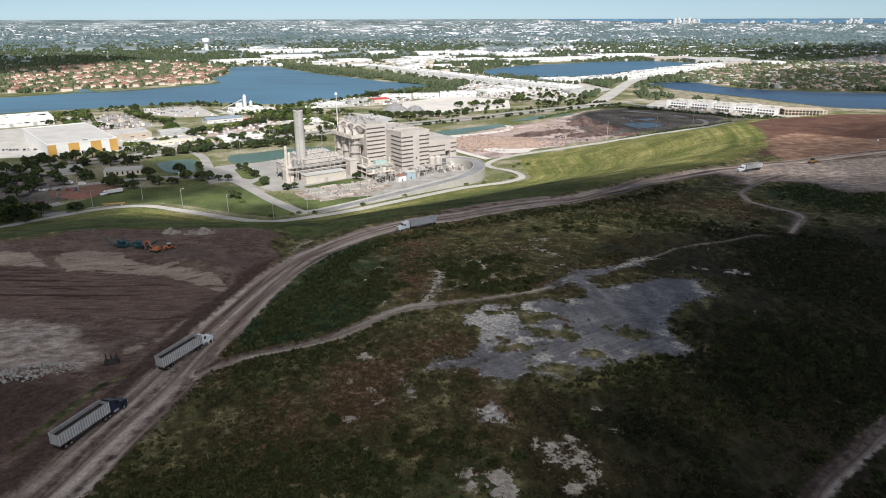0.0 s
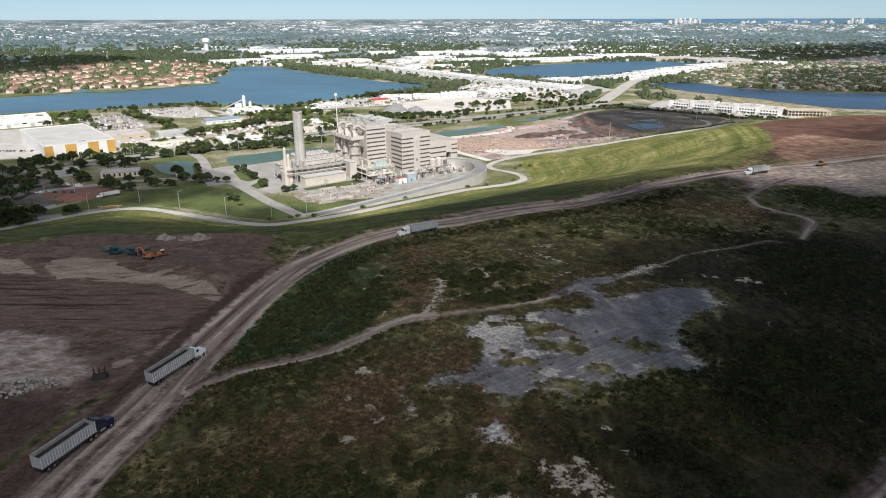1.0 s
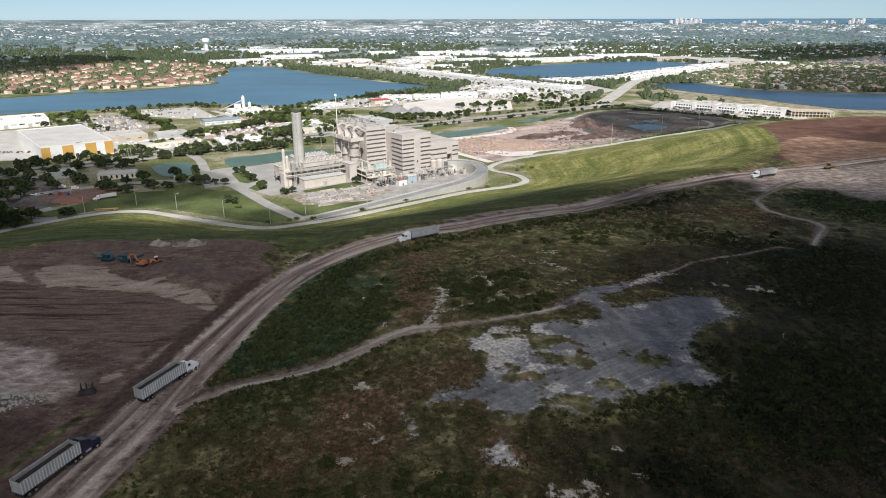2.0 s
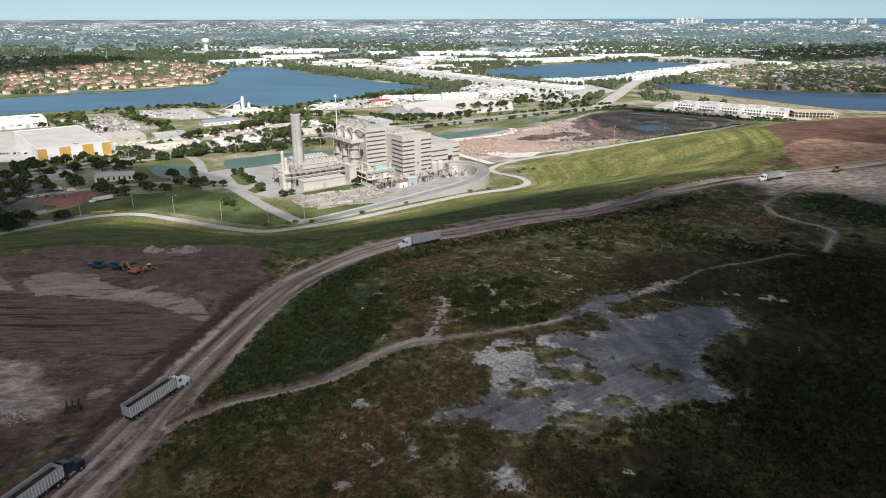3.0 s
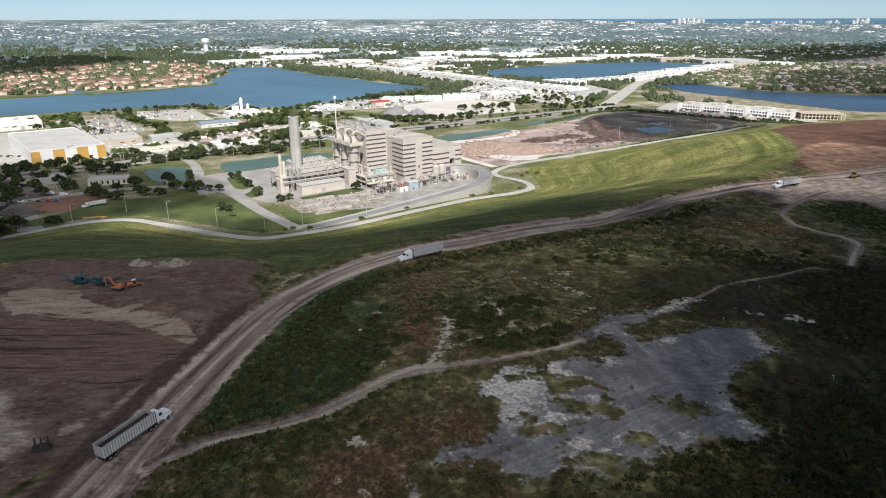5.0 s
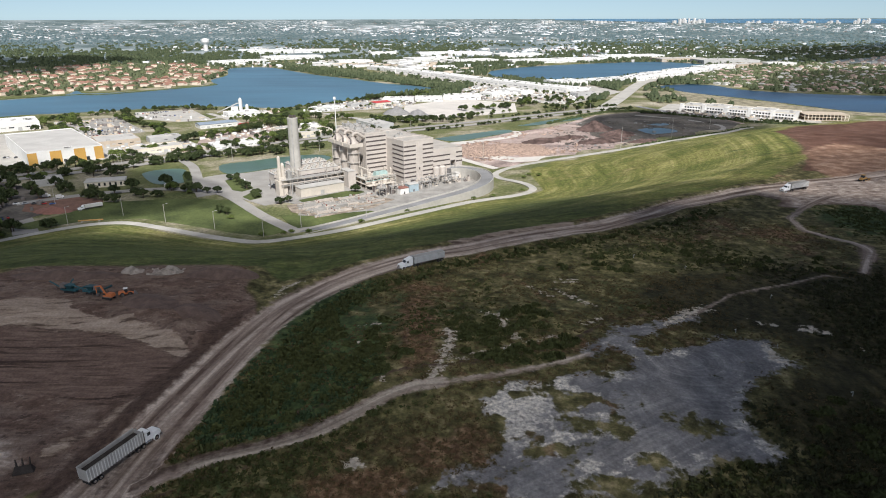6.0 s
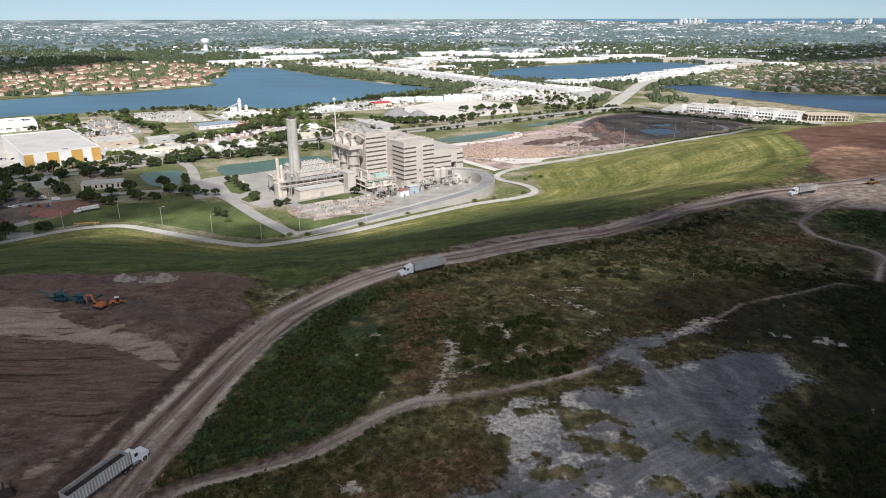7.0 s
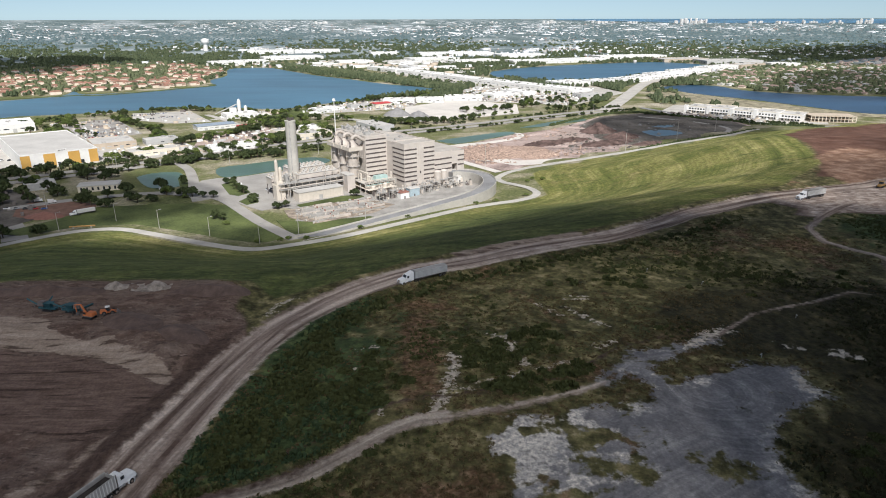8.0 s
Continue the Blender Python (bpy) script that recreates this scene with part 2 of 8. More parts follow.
LUSH_LEFT = [(-50.6, 234.9), (-35.5, 238.4), (-23.2, 242.7), (-27.3, 222.7), (-30.6, 209.6), (-17, 192), (-16, 178.9), (-22.8, 167.8), (-28.2, 162.9), (-36.1, 158.4), (-44.3, 155.4), (-53.9, 154.2), (-55.9, 165.6), (-54.1, 173.1), (-50.2, 193.4)]
CUT = [(-260, 222), (-185, 217), (-151, 214.5), (-131.8, 212), (-110.7, 209.5), (-89.2, 203), (-79.5, 196.5), (-69.8, 191)]
SIDE_PATH = [(-84, 152), (-77.9, 160.4), (-75, 168), (-71.2, 174.4), (-67.2, 181.5), (-65, 190.4), (-62.3, 199.2), (-59.8, 208.9)]
VERGE = [(-89, 112), (-87.2, 118.6), (-85.8, 123.9), (-84.3, 129.8), (-82.5, 135.6), (-78.7, 140.7)]
SOIL = [(-400, 150), (-300, 214), (-171, 236), (-155, 246), (-148, 256), (-107, 257), (-73, 254), (-67, 244), (-66, 233), (-60, 224), (-56, 209), (-61, 170), (-72, 118), (-80, 60), (-400, 60)]
STRIP = [(-140, 218.9), (-140.4, 226), (-131.3, 227.2), (-120.9, 226.8), (-116.1, 223.8), (-115.4, 219.8), (-108.6, 216.5), (-100.7, 212.2), (-96.1, 213.8), (-85.8, 207.3), (-75.9, 201.4), (-68.4, 193.8), (-69.8, 191.2), (-79.5, 196.5), (-89.2, 203), (-100.2, 206.9), (-110.7, 209.5), (-122.3, 210.4), (-131.8, 212.2)]
STRIP_B = [(-260, 236), (-178.8, 228.5), (-162.2, 227.5), (-154.5, 227.4), (-147.5, 221.5), (-138.8, 213.5), (-153.2, 216.8), (-170.3, 218.5), (-260, 224)]
FIELD_B = [(-190, 138), (-109.5, 137.8), (-101.3, 137.1), (-93.9, 137.6), (-86.3, 133.8), (-86.9, 128.4), (-87.7, 123.5), (-90.4, 117), (-92, 95), (-190, 95)]
FIELD = [(-250, 220), (-168.2, 216), (-151.3, 214), (-136.1, 211.6), (-121.4, 209.1), (-106, 207.2), (-88.2, 201.3), (-77.7, 194.5), (-69.7, 188.9), (-71, 178.3), (-75.5, 173.1), (-80, 168.6), (-91.5, 173.4), (-110.9, 177), (-127.8, 178.2), (-250, 180)]
GRAVEL = [(-190, 174), (-133.5, 173.3), (-124, 172.7), (-115.3, 171), (-106.2, 168.6), (-101.9, 163.7), (-100.4, 159.3), (-95, 156.3), (-88, 150), (-93, 144), (-110, 141), (-190, 140)]
BROWN = [(258, 552), (251, 510), (236, 470), (222, 438), (200, 405), (230, 396), (320, 432), (500, 480), (900, 500), (900, 700), (500, 660), (400, 655), (310, 625), (265, 575)]
YARD = [(134, 356), (165.5, 371), (195, 375.5), (224, 383), (260, 394), (420, 440), (420, 320), (260, 312), (199, 309), (195, 318), (194, 330), (179.6, 334), (169, 334.5), (161, 327), (151, 332), (158, 341), (150, 349.6)]
PINK = [(231, 464), (251, 482), (268.5, 492), (282, 484), (298, 468), (420, 475), (420, 440), (262, 397), (227.6, 390), (207, 387), (210, 413)]
ISLANDS = [(25.3, 168.4, 6, 3), (27, 159.5, 7, 3.2), (34.1, 157.6, 3, 2), (52.2, 158.7, 6, 4), (15.9, 150.6, 4, 2.2), (20.2, 152, 3, 1.4), (13.8, 168.6, 2.5, 1.2), (58.8, 195.4, 5, 2.2), (1.2, 135.6, 9, 4.5), (19, 129.6, 5, 5), (38, 148, 4, 2), (28, 143, 4, 2.5), (47, 199, 5, 1.2), (9, 160, 1.6, 1)]
PALE_SPOTS = [(-20.6, 147, 2.4), (-22.4, 136.3, 0.8), (-17.1, 133.7, 1.0), (-14.9, 128.7, 1.5), (-20.5, 121.8, 2.2), (-15.8, 110.9, 1.1), (4.9, 103.6, 2.2), (5.3, 100.2, 2), (10.9, 102.9, 3.8), (11.6, 99, 3.6), (22.1, 111.9, 2.5), (26.5, 107.5, 2.6), (28.4, 103.4, 2.2), (24.5, 99.8, 3), (36.9, 117.5, 1.2), (34.4, 125.3, 0.9), (-25.5, 203.4, 1.0), (-22.1, 205.9, 1.4), (-25.3, 193.7, 0.8), (-17.2, 174.6, 1.3), (69.3, 215.7, 2), (65.9, 214, 1.7), (97.3, 203.1, 2.2), (101.3, 202.2, 1.9), (86.7, 208.6, 1.2), (89.8, 207, 1.2), (106, 191.9, 0.9)]
PALE_LINES = [([(8.8, 212.4), (13, 211.3), (14.4, 203.2), (16.6, 195.1)], 0.5), ([(-8, 172), (-5.1, 176.1), (-3.5, 180.6), (-2.2, 186.8), (-0.9, 193.1), (-1.6, 199.5)], 1.1), ([(-2.8, 179.8), (2.6, 184.4), (6.8, 187), (10.7, 189.3), (15.7, 192.7), (26.8, 198.6)], 0.2), ([(60, 207.5), (67, 212), (74, 218)], 1.0), ([(20.5, 113), (23.5, 109.5), (26.5, 107.5), (29, 102.5)], 0.9), ([(26, 112.5), (28.4, 107)], 0.6),
              ([(33.6, 234.9), (37, 228.6), (41.9, 221.5)], 0.4), ([(24.5, 237.3), (30.8, 228.9)], 0.2), ([(36.2, 207.2), (42.4, 210.6)], 0.6), ([(37.1, 244.5), (40.1, 243.2)], 0.5), ([(34.3, 242), (39.6, 242.2)], 0.2), ([(98, 205.3), (102.6, 201)], 0.6), ([(85.8, 210.3), (87.6, 207.8)], 0.2), ([(65.7, 215), (76, 217)], 0.6), ([(82, 195.2), (80.6, 187.3), (82.4, 184.7)], 0.6), ([(19.2, 114), (23.4, 106)], 0.9), ([(26, 115), (29.7, 106)], 0.9),
              ([(-56, 228.4), (-54.8, 237), (-50.2, 243.6)], 0.2), ([(-77, 335), (-76, 345)], 0.2)]
DRY_LINES = [[(20.3, 250.2), (24.5, 237.3), (30.8, 228.9), (39.7, 221.8)], [(-9.1, 239.5), (-2.6, 221.3), (0.2, 201.5)], [(17.2, 249), (23.3, 239.5), (26.8, 228), (30.7, 221.5)], [(-6.3, 236.6), (-2.9, 218.5), (-1.5, 202.6), (-1.5, 193)], [(48, 246), (60, 236), (74, 232)]]
LUSH_SPOTS = [(188, 300, 34, 26, 0.7), (-39, 163, 15, 17, 0.35), (-31, 181, 17, 16, 0.35), (-25, 199, 17, 16, 0.35), (7.5, 197, 7, 6, 0.5), (14, 184.5, 12, 5, 0.5), (-8, 214, 8, 8, 0.2), (59, 134, 25, 20, 0.4), (90, 150, 16, 16, 0.3), (130, 205, 40, 40, 0.2), (105, 262, 36, 22, 0.3), (62, 272, 30, 14, 0.3), (-44, 218, 10, 10, 0.3), (22, 204, 8, 4, 0.3), (110, 130, 30, 30, 0.4), (-15, 100, 30, 14, 0.25), (42, 117, 26, 10, 0.4), (20, 98, 30, 8, 0.3)]
DRY_SPOTS = [(-5, 236, 10, 18, 0.4), (26, 233, 9, 15, 0.4), (-16, 193, 7, 10, 0.3), (4, 176, 20, 5, 0.35), (50, 237, 14, 9, 0.35), (78, 241, 20, 8, 0.35), (-20, 120, 20, 15, 0.4), (8, 108, 24, 10, 0.35), (-6, 152, 18, 9, 0.35), (150, 300, 30, 30, 0.25), (30, 190, 12, 5, 0.3), (42, 212, 14, 6, 0.35)]


def spots(x, y, table):
    """Soft patches laid over one another."""
    v = np.zeros(np.shape(x))
    for a, b, c, d, k in table:
        v = np.maximum(v, k * np.exp(-(((x - a) / c) ** 2 + ((y - b) / d) ** 2)))
    return v


xs = steps(-190, 250, 1.25, -30000, 30000)
ys = steps(84, 440, 1.25, -1200, 27000, 1.12)
gx, gy = np.meshgrid(xs, ys)
gx, gy = gx.ravel(), gy.ravel()
gz = land(gx, gy)
# wheel ruts on the haul road and low banks beside it
dh = line_dist(gx, gy, HAUL)
gz += -0.35 * smooth(8, 5, dh) + 0.3 * smooth(11, 8.5, dh) * smooth(6, 8.5, dh)
# heaped soil at the brink of the dig
berm = np.exp(-(line_dist(gx, gy, [(-190, 248), (-146, 250), (-110, 251), (-72, 250)]) / 4.5) ** 2) * (0.5 + 1.0 * fbm(gx, gy, 12))
# the dig is cut two metres deep; its banded face runs along CUT
above = poly_dist(gx, gy, CUT + [(-60, 200), (-60, 300), (-260, 300)])
bench = 2.0 * smooth(0, -11, above + 1.6 * (fbm(gx, gy, 6) - 0.5)) * smooth(9, 20, dh) * smooth(262, 250, gy) * smooth(-260, -200, gx)
gz += np.maximum(berm, bench) + 0.35 * np.exp(-((above + 9) / 2.0) ** 2) * (fbm(gx, gy, 4) - 0.2) * (bench > 0.3)
for row_ in (3.0, 5.5, 8.0):
    gz += 0.16 * np.exp(-((above + row_ + 1.2 * (fbm(gx, gy, 9) - 0.5)) / 0.8) ** 2) * (bench > 0.05)
gz += 1.6 * spots(gx, gy, [(-86, 212, 9, 4, 1), (-76, 206, 6, 4, 1), (-69, 203, 4, 3, 0.8)]) * (0.3 + 1.4 * fbm(gx, gy, 3))
gz += (edge_mask(poly_dist(gx, gy, SOIL), 6) * np.where(inside(gx, gy, FIELD), 0.3, 1)) * (fbm(gx, gy, 7) - 0.5) * 1.5 * smooth(7, 11, dh)
verts = far_np(np.stack([gx, gy, gz], 1))
nx, ny = len(xs), len(ys)
ii = (np.arange(ny - 1)[:, None] * nx + np.arange(nx - 1)[None, :]).ravel()
faces = np.stack([ii, ii + 1, ii + nx + 1, ii + nx], 1)


def ground_material():
    m = bpy.data.materials.new("open_ground")
    m.use_nodes = True
    nt = m.node_tree
    b = nt.nodes["Principled BSDF"]
    b.inputs["Roughness"].default_value, b.inputs["Specular IOR Level"].default_value = 0.95, 0.15
    geo = nt.nodes.new("ShaderNodeNewGeometry")

    def tex(scale, detail=5, stretch=None, rot=0):
        n = nt.nodes.new("ShaderNodeTexNoise")
        n.inputs["Scale"].default_value, n.inputs["Detail"].default_value, n.inputs["Roughness"].default_value = 1 / scale, detail, 0.62
        src = geo.outputs["Position"]
        if stretch:
            mp = nt.nodes.new("ShaderNodeMapping")
            mp.inputs["Scale"].default_value = stretch
            mp.inputs["Rotation"].default_value = (0, 0, radians(rot))
            nt.links.new(src, mp.inputs["Vector"])
            src = mp.outputs[0]
        nt.links.new(src, n.inputs["Vector"])
        return n.outputs["Fac"]

    def ramp(fac, stops):
        r = nt.nodes.new("ShaderNodeValToRGB")
        e = r.color_ramp.elements
        while len(e) < len(stops):
            e.new(0.5)
        for el, (p, c) in zip(e, stops):
            el.position, el.color = p, (*c, 1)
        nt.links.new(fac, r.inputs[0])
        return r.outputs[0]

    def mix(fac, a, c):
        n = nt.nodes.new("ShaderNodeMix")
        n.data_type = "RGBA"
        nt.links.new(fac, n.inputs["Factor"])
        nt.links.new(a, n.inputs["A"])
        nt.links.new(c, n.inputs["B"])
        return n.outputs["Result"]

    def mask(name, rough_edge, amount=0.5, width=0.12, at=0.5):
        a = nt.nodes.new("ShaderNodeAttribute")
        a.attribute_name = name
        k = nt.nodes.new("ShaderNodeMath")
        k.operation = "MULTIPLY_ADD"
        k.inputs[1].default_value = amount
        nt.links.new(rough_edge, k.inputs[0])
        nt.links.new(a.outputs["Fac"], k.inputs[2])
        r = nt.nodes.new("ShaderNodeMapRange")
        r.interpolation_type = "SMOOTHSTEP"
        r.inputs["From Min"].default_value, r.inputs["From Max"].default_value = at + amount * 0.5 - width, at + amount * 0.5 + width
        nt.links.new(k.outputs[0], r.inputs["Value"])
        return r.outputs[0]

    def grain(col, fac, steps3):
        n = nt.nodes.new("ShaderNodeMix")
        n.data_type, n.blend_type = "RGBA", "MULTIPLY"
        n.inputs["Factor"].default_value = 1.0
        nt.links.new(col, n.inputs["A"])
        nt.links.new(ramp(fac, [(p, (k, k * 0.98, k * 0.95)) for p, k in zip((0.3, 0.5, 0.7), steps3)]), n.inputs["B"])
        return n.outputs["Result"]

    big, mid, fine = tex(40), tex(9), tex(1.6)
    at_a, at_b, cmb, rutn = nt.nodes.new("ShaderNodeAttribute"), nt.nodes.new("ShaderNodeAttribute"), nt.nodes.new("ShaderNodeCombineXYZ"), nt.nodes.new("ShaderNodeTexNoise")
    at_a.attribute_name, at_b.attribute_name = "across", "along"
    for src, k, slot in ((at_a, 0.34, 0), (at_b, 0.014, 1)):
        mul = nt.nodes.new("ShaderNodeMath")
        mul.operation = "MULTIPLY"
        mul.inputs[1].default_value = k
        nt.links.new(src.outputs["Fac"], mul.inputs[0])
        nt.links.new(mul.outputs[0], cmb.inputs[slot])
    nt.links.new(cmb.outputs[0], rutn.inputs["Vector"])
    rutn.inputs["Scale"].default_value, rutn.inputs["Detail"].default_value, rutn.inputs["Roughness"].default_value = 1.0, 4, 0.5
    rut = rutn.outputs["Fac"]
    at_c, cmb2, mown = nt.nodes.new("ShaderNodeAttribute"), nt.nodes.new("ShaderNodeCombineXYZ"), nt.nodes.new("ShaderNodeTexNoise")
    at_c.attribute_name = "contour"
    sep = nt.nodes.new("ShaderNodeSeparateXYZ")
    nt.links.new(geo.outputs["Position"], sep.inputs[0])
    mulx = nt.nodes.new("ShaderNodeMath")
    mulx.operation = "MULTIPLY"
    mulx.inputs[1].default_value = 0.012
    nt.links.new(sep.outputs[0], mulx.inputs[0])
    nt.links.new(at_c.outputs["Fac"], cmb2.inputs[0])
    nt.links.new(mulx.outputs[0], cmb2.inputs[1])
    nt.links.new(cmb2.outputs[0], mown.inputs["Vector"])
    mown.inputs["Scale"].default_value, mown.inputs["Detail"].default_value, mown.inputs["Roughness"].default_value = 0.22, 6, 0.7
    mow = mown.outputs["Fac"]
    plain = ramp(tex(60, 8), [(0.3, (0.085, 0.11, 0.044)), (0.47, (0.14, 0.155, 0.072)), (0.57, (0.28, 0.265, 0.195)), (0.7, (0.44, 0.415, 0.35))])
    # Far ground is paler and bluer: distance haze put into its colour.
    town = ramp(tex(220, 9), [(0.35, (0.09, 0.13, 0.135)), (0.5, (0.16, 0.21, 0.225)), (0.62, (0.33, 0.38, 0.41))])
    scrub = ramp(tex(4.5, 9), [(0.32, (0.042, 0.038, 0.017)), (0.45, (0.085, 0.084, 0.038)), (0.56, (0.16, 0.148, 0.07)), (0.68, (0.31, 0.268, 0.155))])
    dry = ramp(tex(1.6, 9), [(0.3, (0.075, 0.045, 0.026)), (0.5, (0.16, 0.103, 0.062)), (0.68, (0.32, 0.225, 0.15))])
    lush = ramp(tex(5.0, 8), [(0.3, (0.032, 0.052, 0.024)), (0.52, (0.068, 0.1, 0.042)), (0.7, (0.12, 0.155, 0.062))])
    grass = mix(ramp(tex(34, 6), [(0.42, (0, 0, 0)), (0.62, (1, 1, 1))]), ramp(mow, [(0.34, (0.075, 0.098, 0.026)), (0.5, (0.13, 0.15, 0.044)), (0.64, (0.21, 0.215, 0.076))]), ramp(mow, [(0.34, (0.135, 0.15, 0.044)), (0.5, (0.24, 0.238, 0.085)), (0.64, (0.39, 0.362, 0.17))]))
    ash = mix(mask("rim", tex(2.2, 11), 1.8, 0.2), ramp(tex(5.0, 11, (1, 0.7, 1), 25), [(0.3, (0.165, 0.163, 0.172)), (0.5, (0.25, 0.247, 0.256)), (0.68, (0.38, 0.372, 0.374))]), ramp(tex(0.9, 10), [(0.33, (0.28, 0.265, 0.25)), (0.46, (0.53, 0.505, 0.475)), (0.6, (0.8, 0.76, 0.7))]))
    at_s, cmb3, swn, trk = nt.nodes.new("ShaderNodeAttribute"), nt.nodes.new("ShaderNodeCombineXYZ"), nt.nodes.new("ShaderNodeTexNoise"), nt.nodes.new("ShaderNodeMix")
    at_s.attribute_name = "swirl"
    nt.links.new(at_s.outputs["Fac"], cmb3.inputs[0])
    nt.links.new(big, cmb3.inputs[1])
    nt.links.new(cmb3.outputs[0], swn.inputs["Vector"])
    swn.inputs["Scale"].default_value, swn.inputs["Detail"].default_value, swn.inputs["Roughness"].default_value = 0.9, 3, 0.6
    trk.data_type, trk.blend_type = "RGBA", "MULTIPLY"
    trk.inputs["Factor"].default_value = 1.0
    nt.links.new(ash, trk.inputs["A"])
    nt.links.new(ramp(swn.outputs["Fac"], [(0.36, (0.86, 0.86, 0.87)), (0.5, (1.0, 0.99, 0.98)), (0.64, (1.25, 1.23, 1.2))]), trk.inputs["B"])
    ash = trk.outputs["Result"]
    pale = ramp(fine, [(0.3, (0.33, 0.285, 0.235)), (0.5, (0.56, 0.5, 0.425)), (0.68, (0.8, 0.735, 0.64))])
    soil = ramp(tex(3.2, 10, (0.6, 1, 1), -20), [(0.32, (0.1, 0.066, 0.052)), (0.5, (0.16, 0.108, 0.086)), (0.7, (0.27, 0.2, 0.163))])
    soil = mix(ramp(tex(11, 7), [(0.46, (0, 0, 0)), (0.62, (0.75, 0.75, 0.75))]), soil, ramp(tex(2.4, 9, (0.25, 1, 1), 38), [(0.34, (0.12, 0.086, 0.07)), (0.5, (0.2, 0.15, 0.125)), (0.68, (0.3, 0.235, 0.2))]))
    soil = mix(ramp(tex(1.8, 11, (0.5, 1, 1), 30), [(0.56, (0, 0, 0)), (0.63, (0.8, 0.8, 0.8))]), soil, ramp(fine, [(0.3, (0.045, 0.031, 0.025)), (0.7, (0.1, 0.07, 0.056))]))
    soil = mix(ramp(tex(1.3, 11, (0.4, 1, 1), -50), [(0.6, (0, 0, 0)), (0.66, (0.7, 0.7, 0.7))]), soil, ramp(fine, [(0.3, (0.25, 0.19, 0.155)), (0.7, (0.4, 0.32, 0.27))]))
    field = mix(ramp(tex(2.0, 7, (0.045, 1, 1), -5), [(0.4, (0, 0, 0)), (0.44, (1, 1, 1))]), ramp(fine, [(0.3, (0.05, 0.033, 0.026)), (0.7, (0.09, 0.06, 0.047))]), ramp(tex(1.3, 8, (0.2, 1, 1), -5), [(0.32, (0.125, 0.085, 0.068)), (0.5, (0.178, 0.123, 0.1)), (0.7, (0.26, 0.187, 0.155))]))
    road = ramp(rut, [(0.37, (0.13, 0.09, 0.073)), (0.48, (0.36, 0.287, 0.243)), (0.6, (0.64, 0.545, 0.475))])
    road = mix(ramp(tex(6, 10), [(0.5, (0, 0, 0)), (0.66, (0.7, 0.7, 0.7))]), road, ramp(fine, [(0.3, (0.17, 0.12, 0.098)), (0.7, (0.33, 0.26, 0.22))]))
    brown = ramp(tex(12, 11), [(0.32, (0.09, 0.045, 0.032)), (0.54, (0.14, 0.078, 0.058)), (0.72, (0.2, 0.12, 0.09))])
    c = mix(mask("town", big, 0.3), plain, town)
    grass = mix(ramp(tex(13, 10, (0.6, 1, 1), 25), [(0.5, (0, 0, 0)), (0.68, (0.55, 0.55, 0.55))]), grass, ramp(mid, [(0.35, (0.1, 0.1, 0.035)), (0.5, (0.2, 0.175, 0.075)), (0.66, (0.33, 0.28, 0.15))]))
    grass = mix(ramp(tex(20, 9, (0.5, 1, 1), 30), [(0.56, (0, 0, 0)), (0.68, (0.7, 0.7, 0.7))]), grass, ramp(mid, [(0.35, (0.04, 0.062, 0.018)), (0.65, (0.085, 0.115, 0.033))]))
    # left slope: deeper green grass, darkened too for the shade lying across it
    grass = mix(mask("slope_shade", big, 0.6, 0.4), grass, mix(mow, ramp(tex(9, 10, (0.3, 1, 1), -12), [(0.36, (0.03, 0.044, 0.013)), (0.5, (0.064, 0.088, 0.027)), (0.64, (0.14, 0.155, 0.056))]), ramp(mid, [(0.34, (0.042, 0.06, 0.017)), (0.5, (0.08, 0.104, 0.033)), (0.66, (0.145, 0.16, 0.058))])))
    c = mix(mask("slope", big, 0.2), c, grass)
    c = mix(mask("top", mid, 0.4), c, scrub)
    c = mix(mask("lush", tex(6, 9), 1.5, 0.16), c, lush)
    # dull growth on the right, its colour lowered further to deepen the shade
    c = mix(mask("shade_dim", tex(7, 9), 1.2, 0.2), c, ramp(tex(3.0, 10, (1, 0.45, 1), 40), [(0.32, (0.024, 0.024, 0.012)), (0.52, (0.05, 0.047, 0.023)), (0.7, (0.1, 0.085, 0.045))]))
    c = mix(mask("dry", tex(5, 9), 1.7, 0.2), c, dry)
    c = grain(c, tex(2.4, 9), (0.6, 1.05, 1.6))
    c = mix(mask("brown", mid, 0.5), c, brown)
    c = mix(mask("pink", tex(6, 9), 1.0, 0.2), c, ramp(tex(7, 11), [(0.32, (0.16, 0.092, 0.062)), (0.5, (0.28, 0.17, 0.118)), (0.68, (0.44, 0.3, 0.22))]))
    c = mix(mask("soil", mid, 0.4), c, soil)
    c = mix(mask("field", mid, 0.3), c, field)
    c = mix(mask("gravel", tex(3, 9), 0.8, 0.22), c, ramp(tex(2.2, 10, (0.5, 1, 1), -8), [(0.32, (0.21, 0.158, 0.13)), (0.48, (0.4, 0.325, 0.278)), (0.64, (0.66, 0.575, 0.51))]))
    c = mix(mask("strip", tex(1.6, 10, (0.35, 1, 1), -12), 1.2, 0.1), c, ramp(tex(1.7, 9, (0.11, 1, 1), -14), [(0.36, (0.11, 0.078, 0.062)), (0.43, (0.32, 0.25, 0.2)), (0.66, (0.47, 0.385, 0.32))]))
    c = mix(mask("ash", tex(2.4, 11), 1.9, 0.16), c, ash)
    c = mix(mask("pale", tex(1.5, 10), 1.9, 0.1), c, pale)
    c = mix(mask("road", tex(2.0, 10), 1.0, 0.2), c, road)
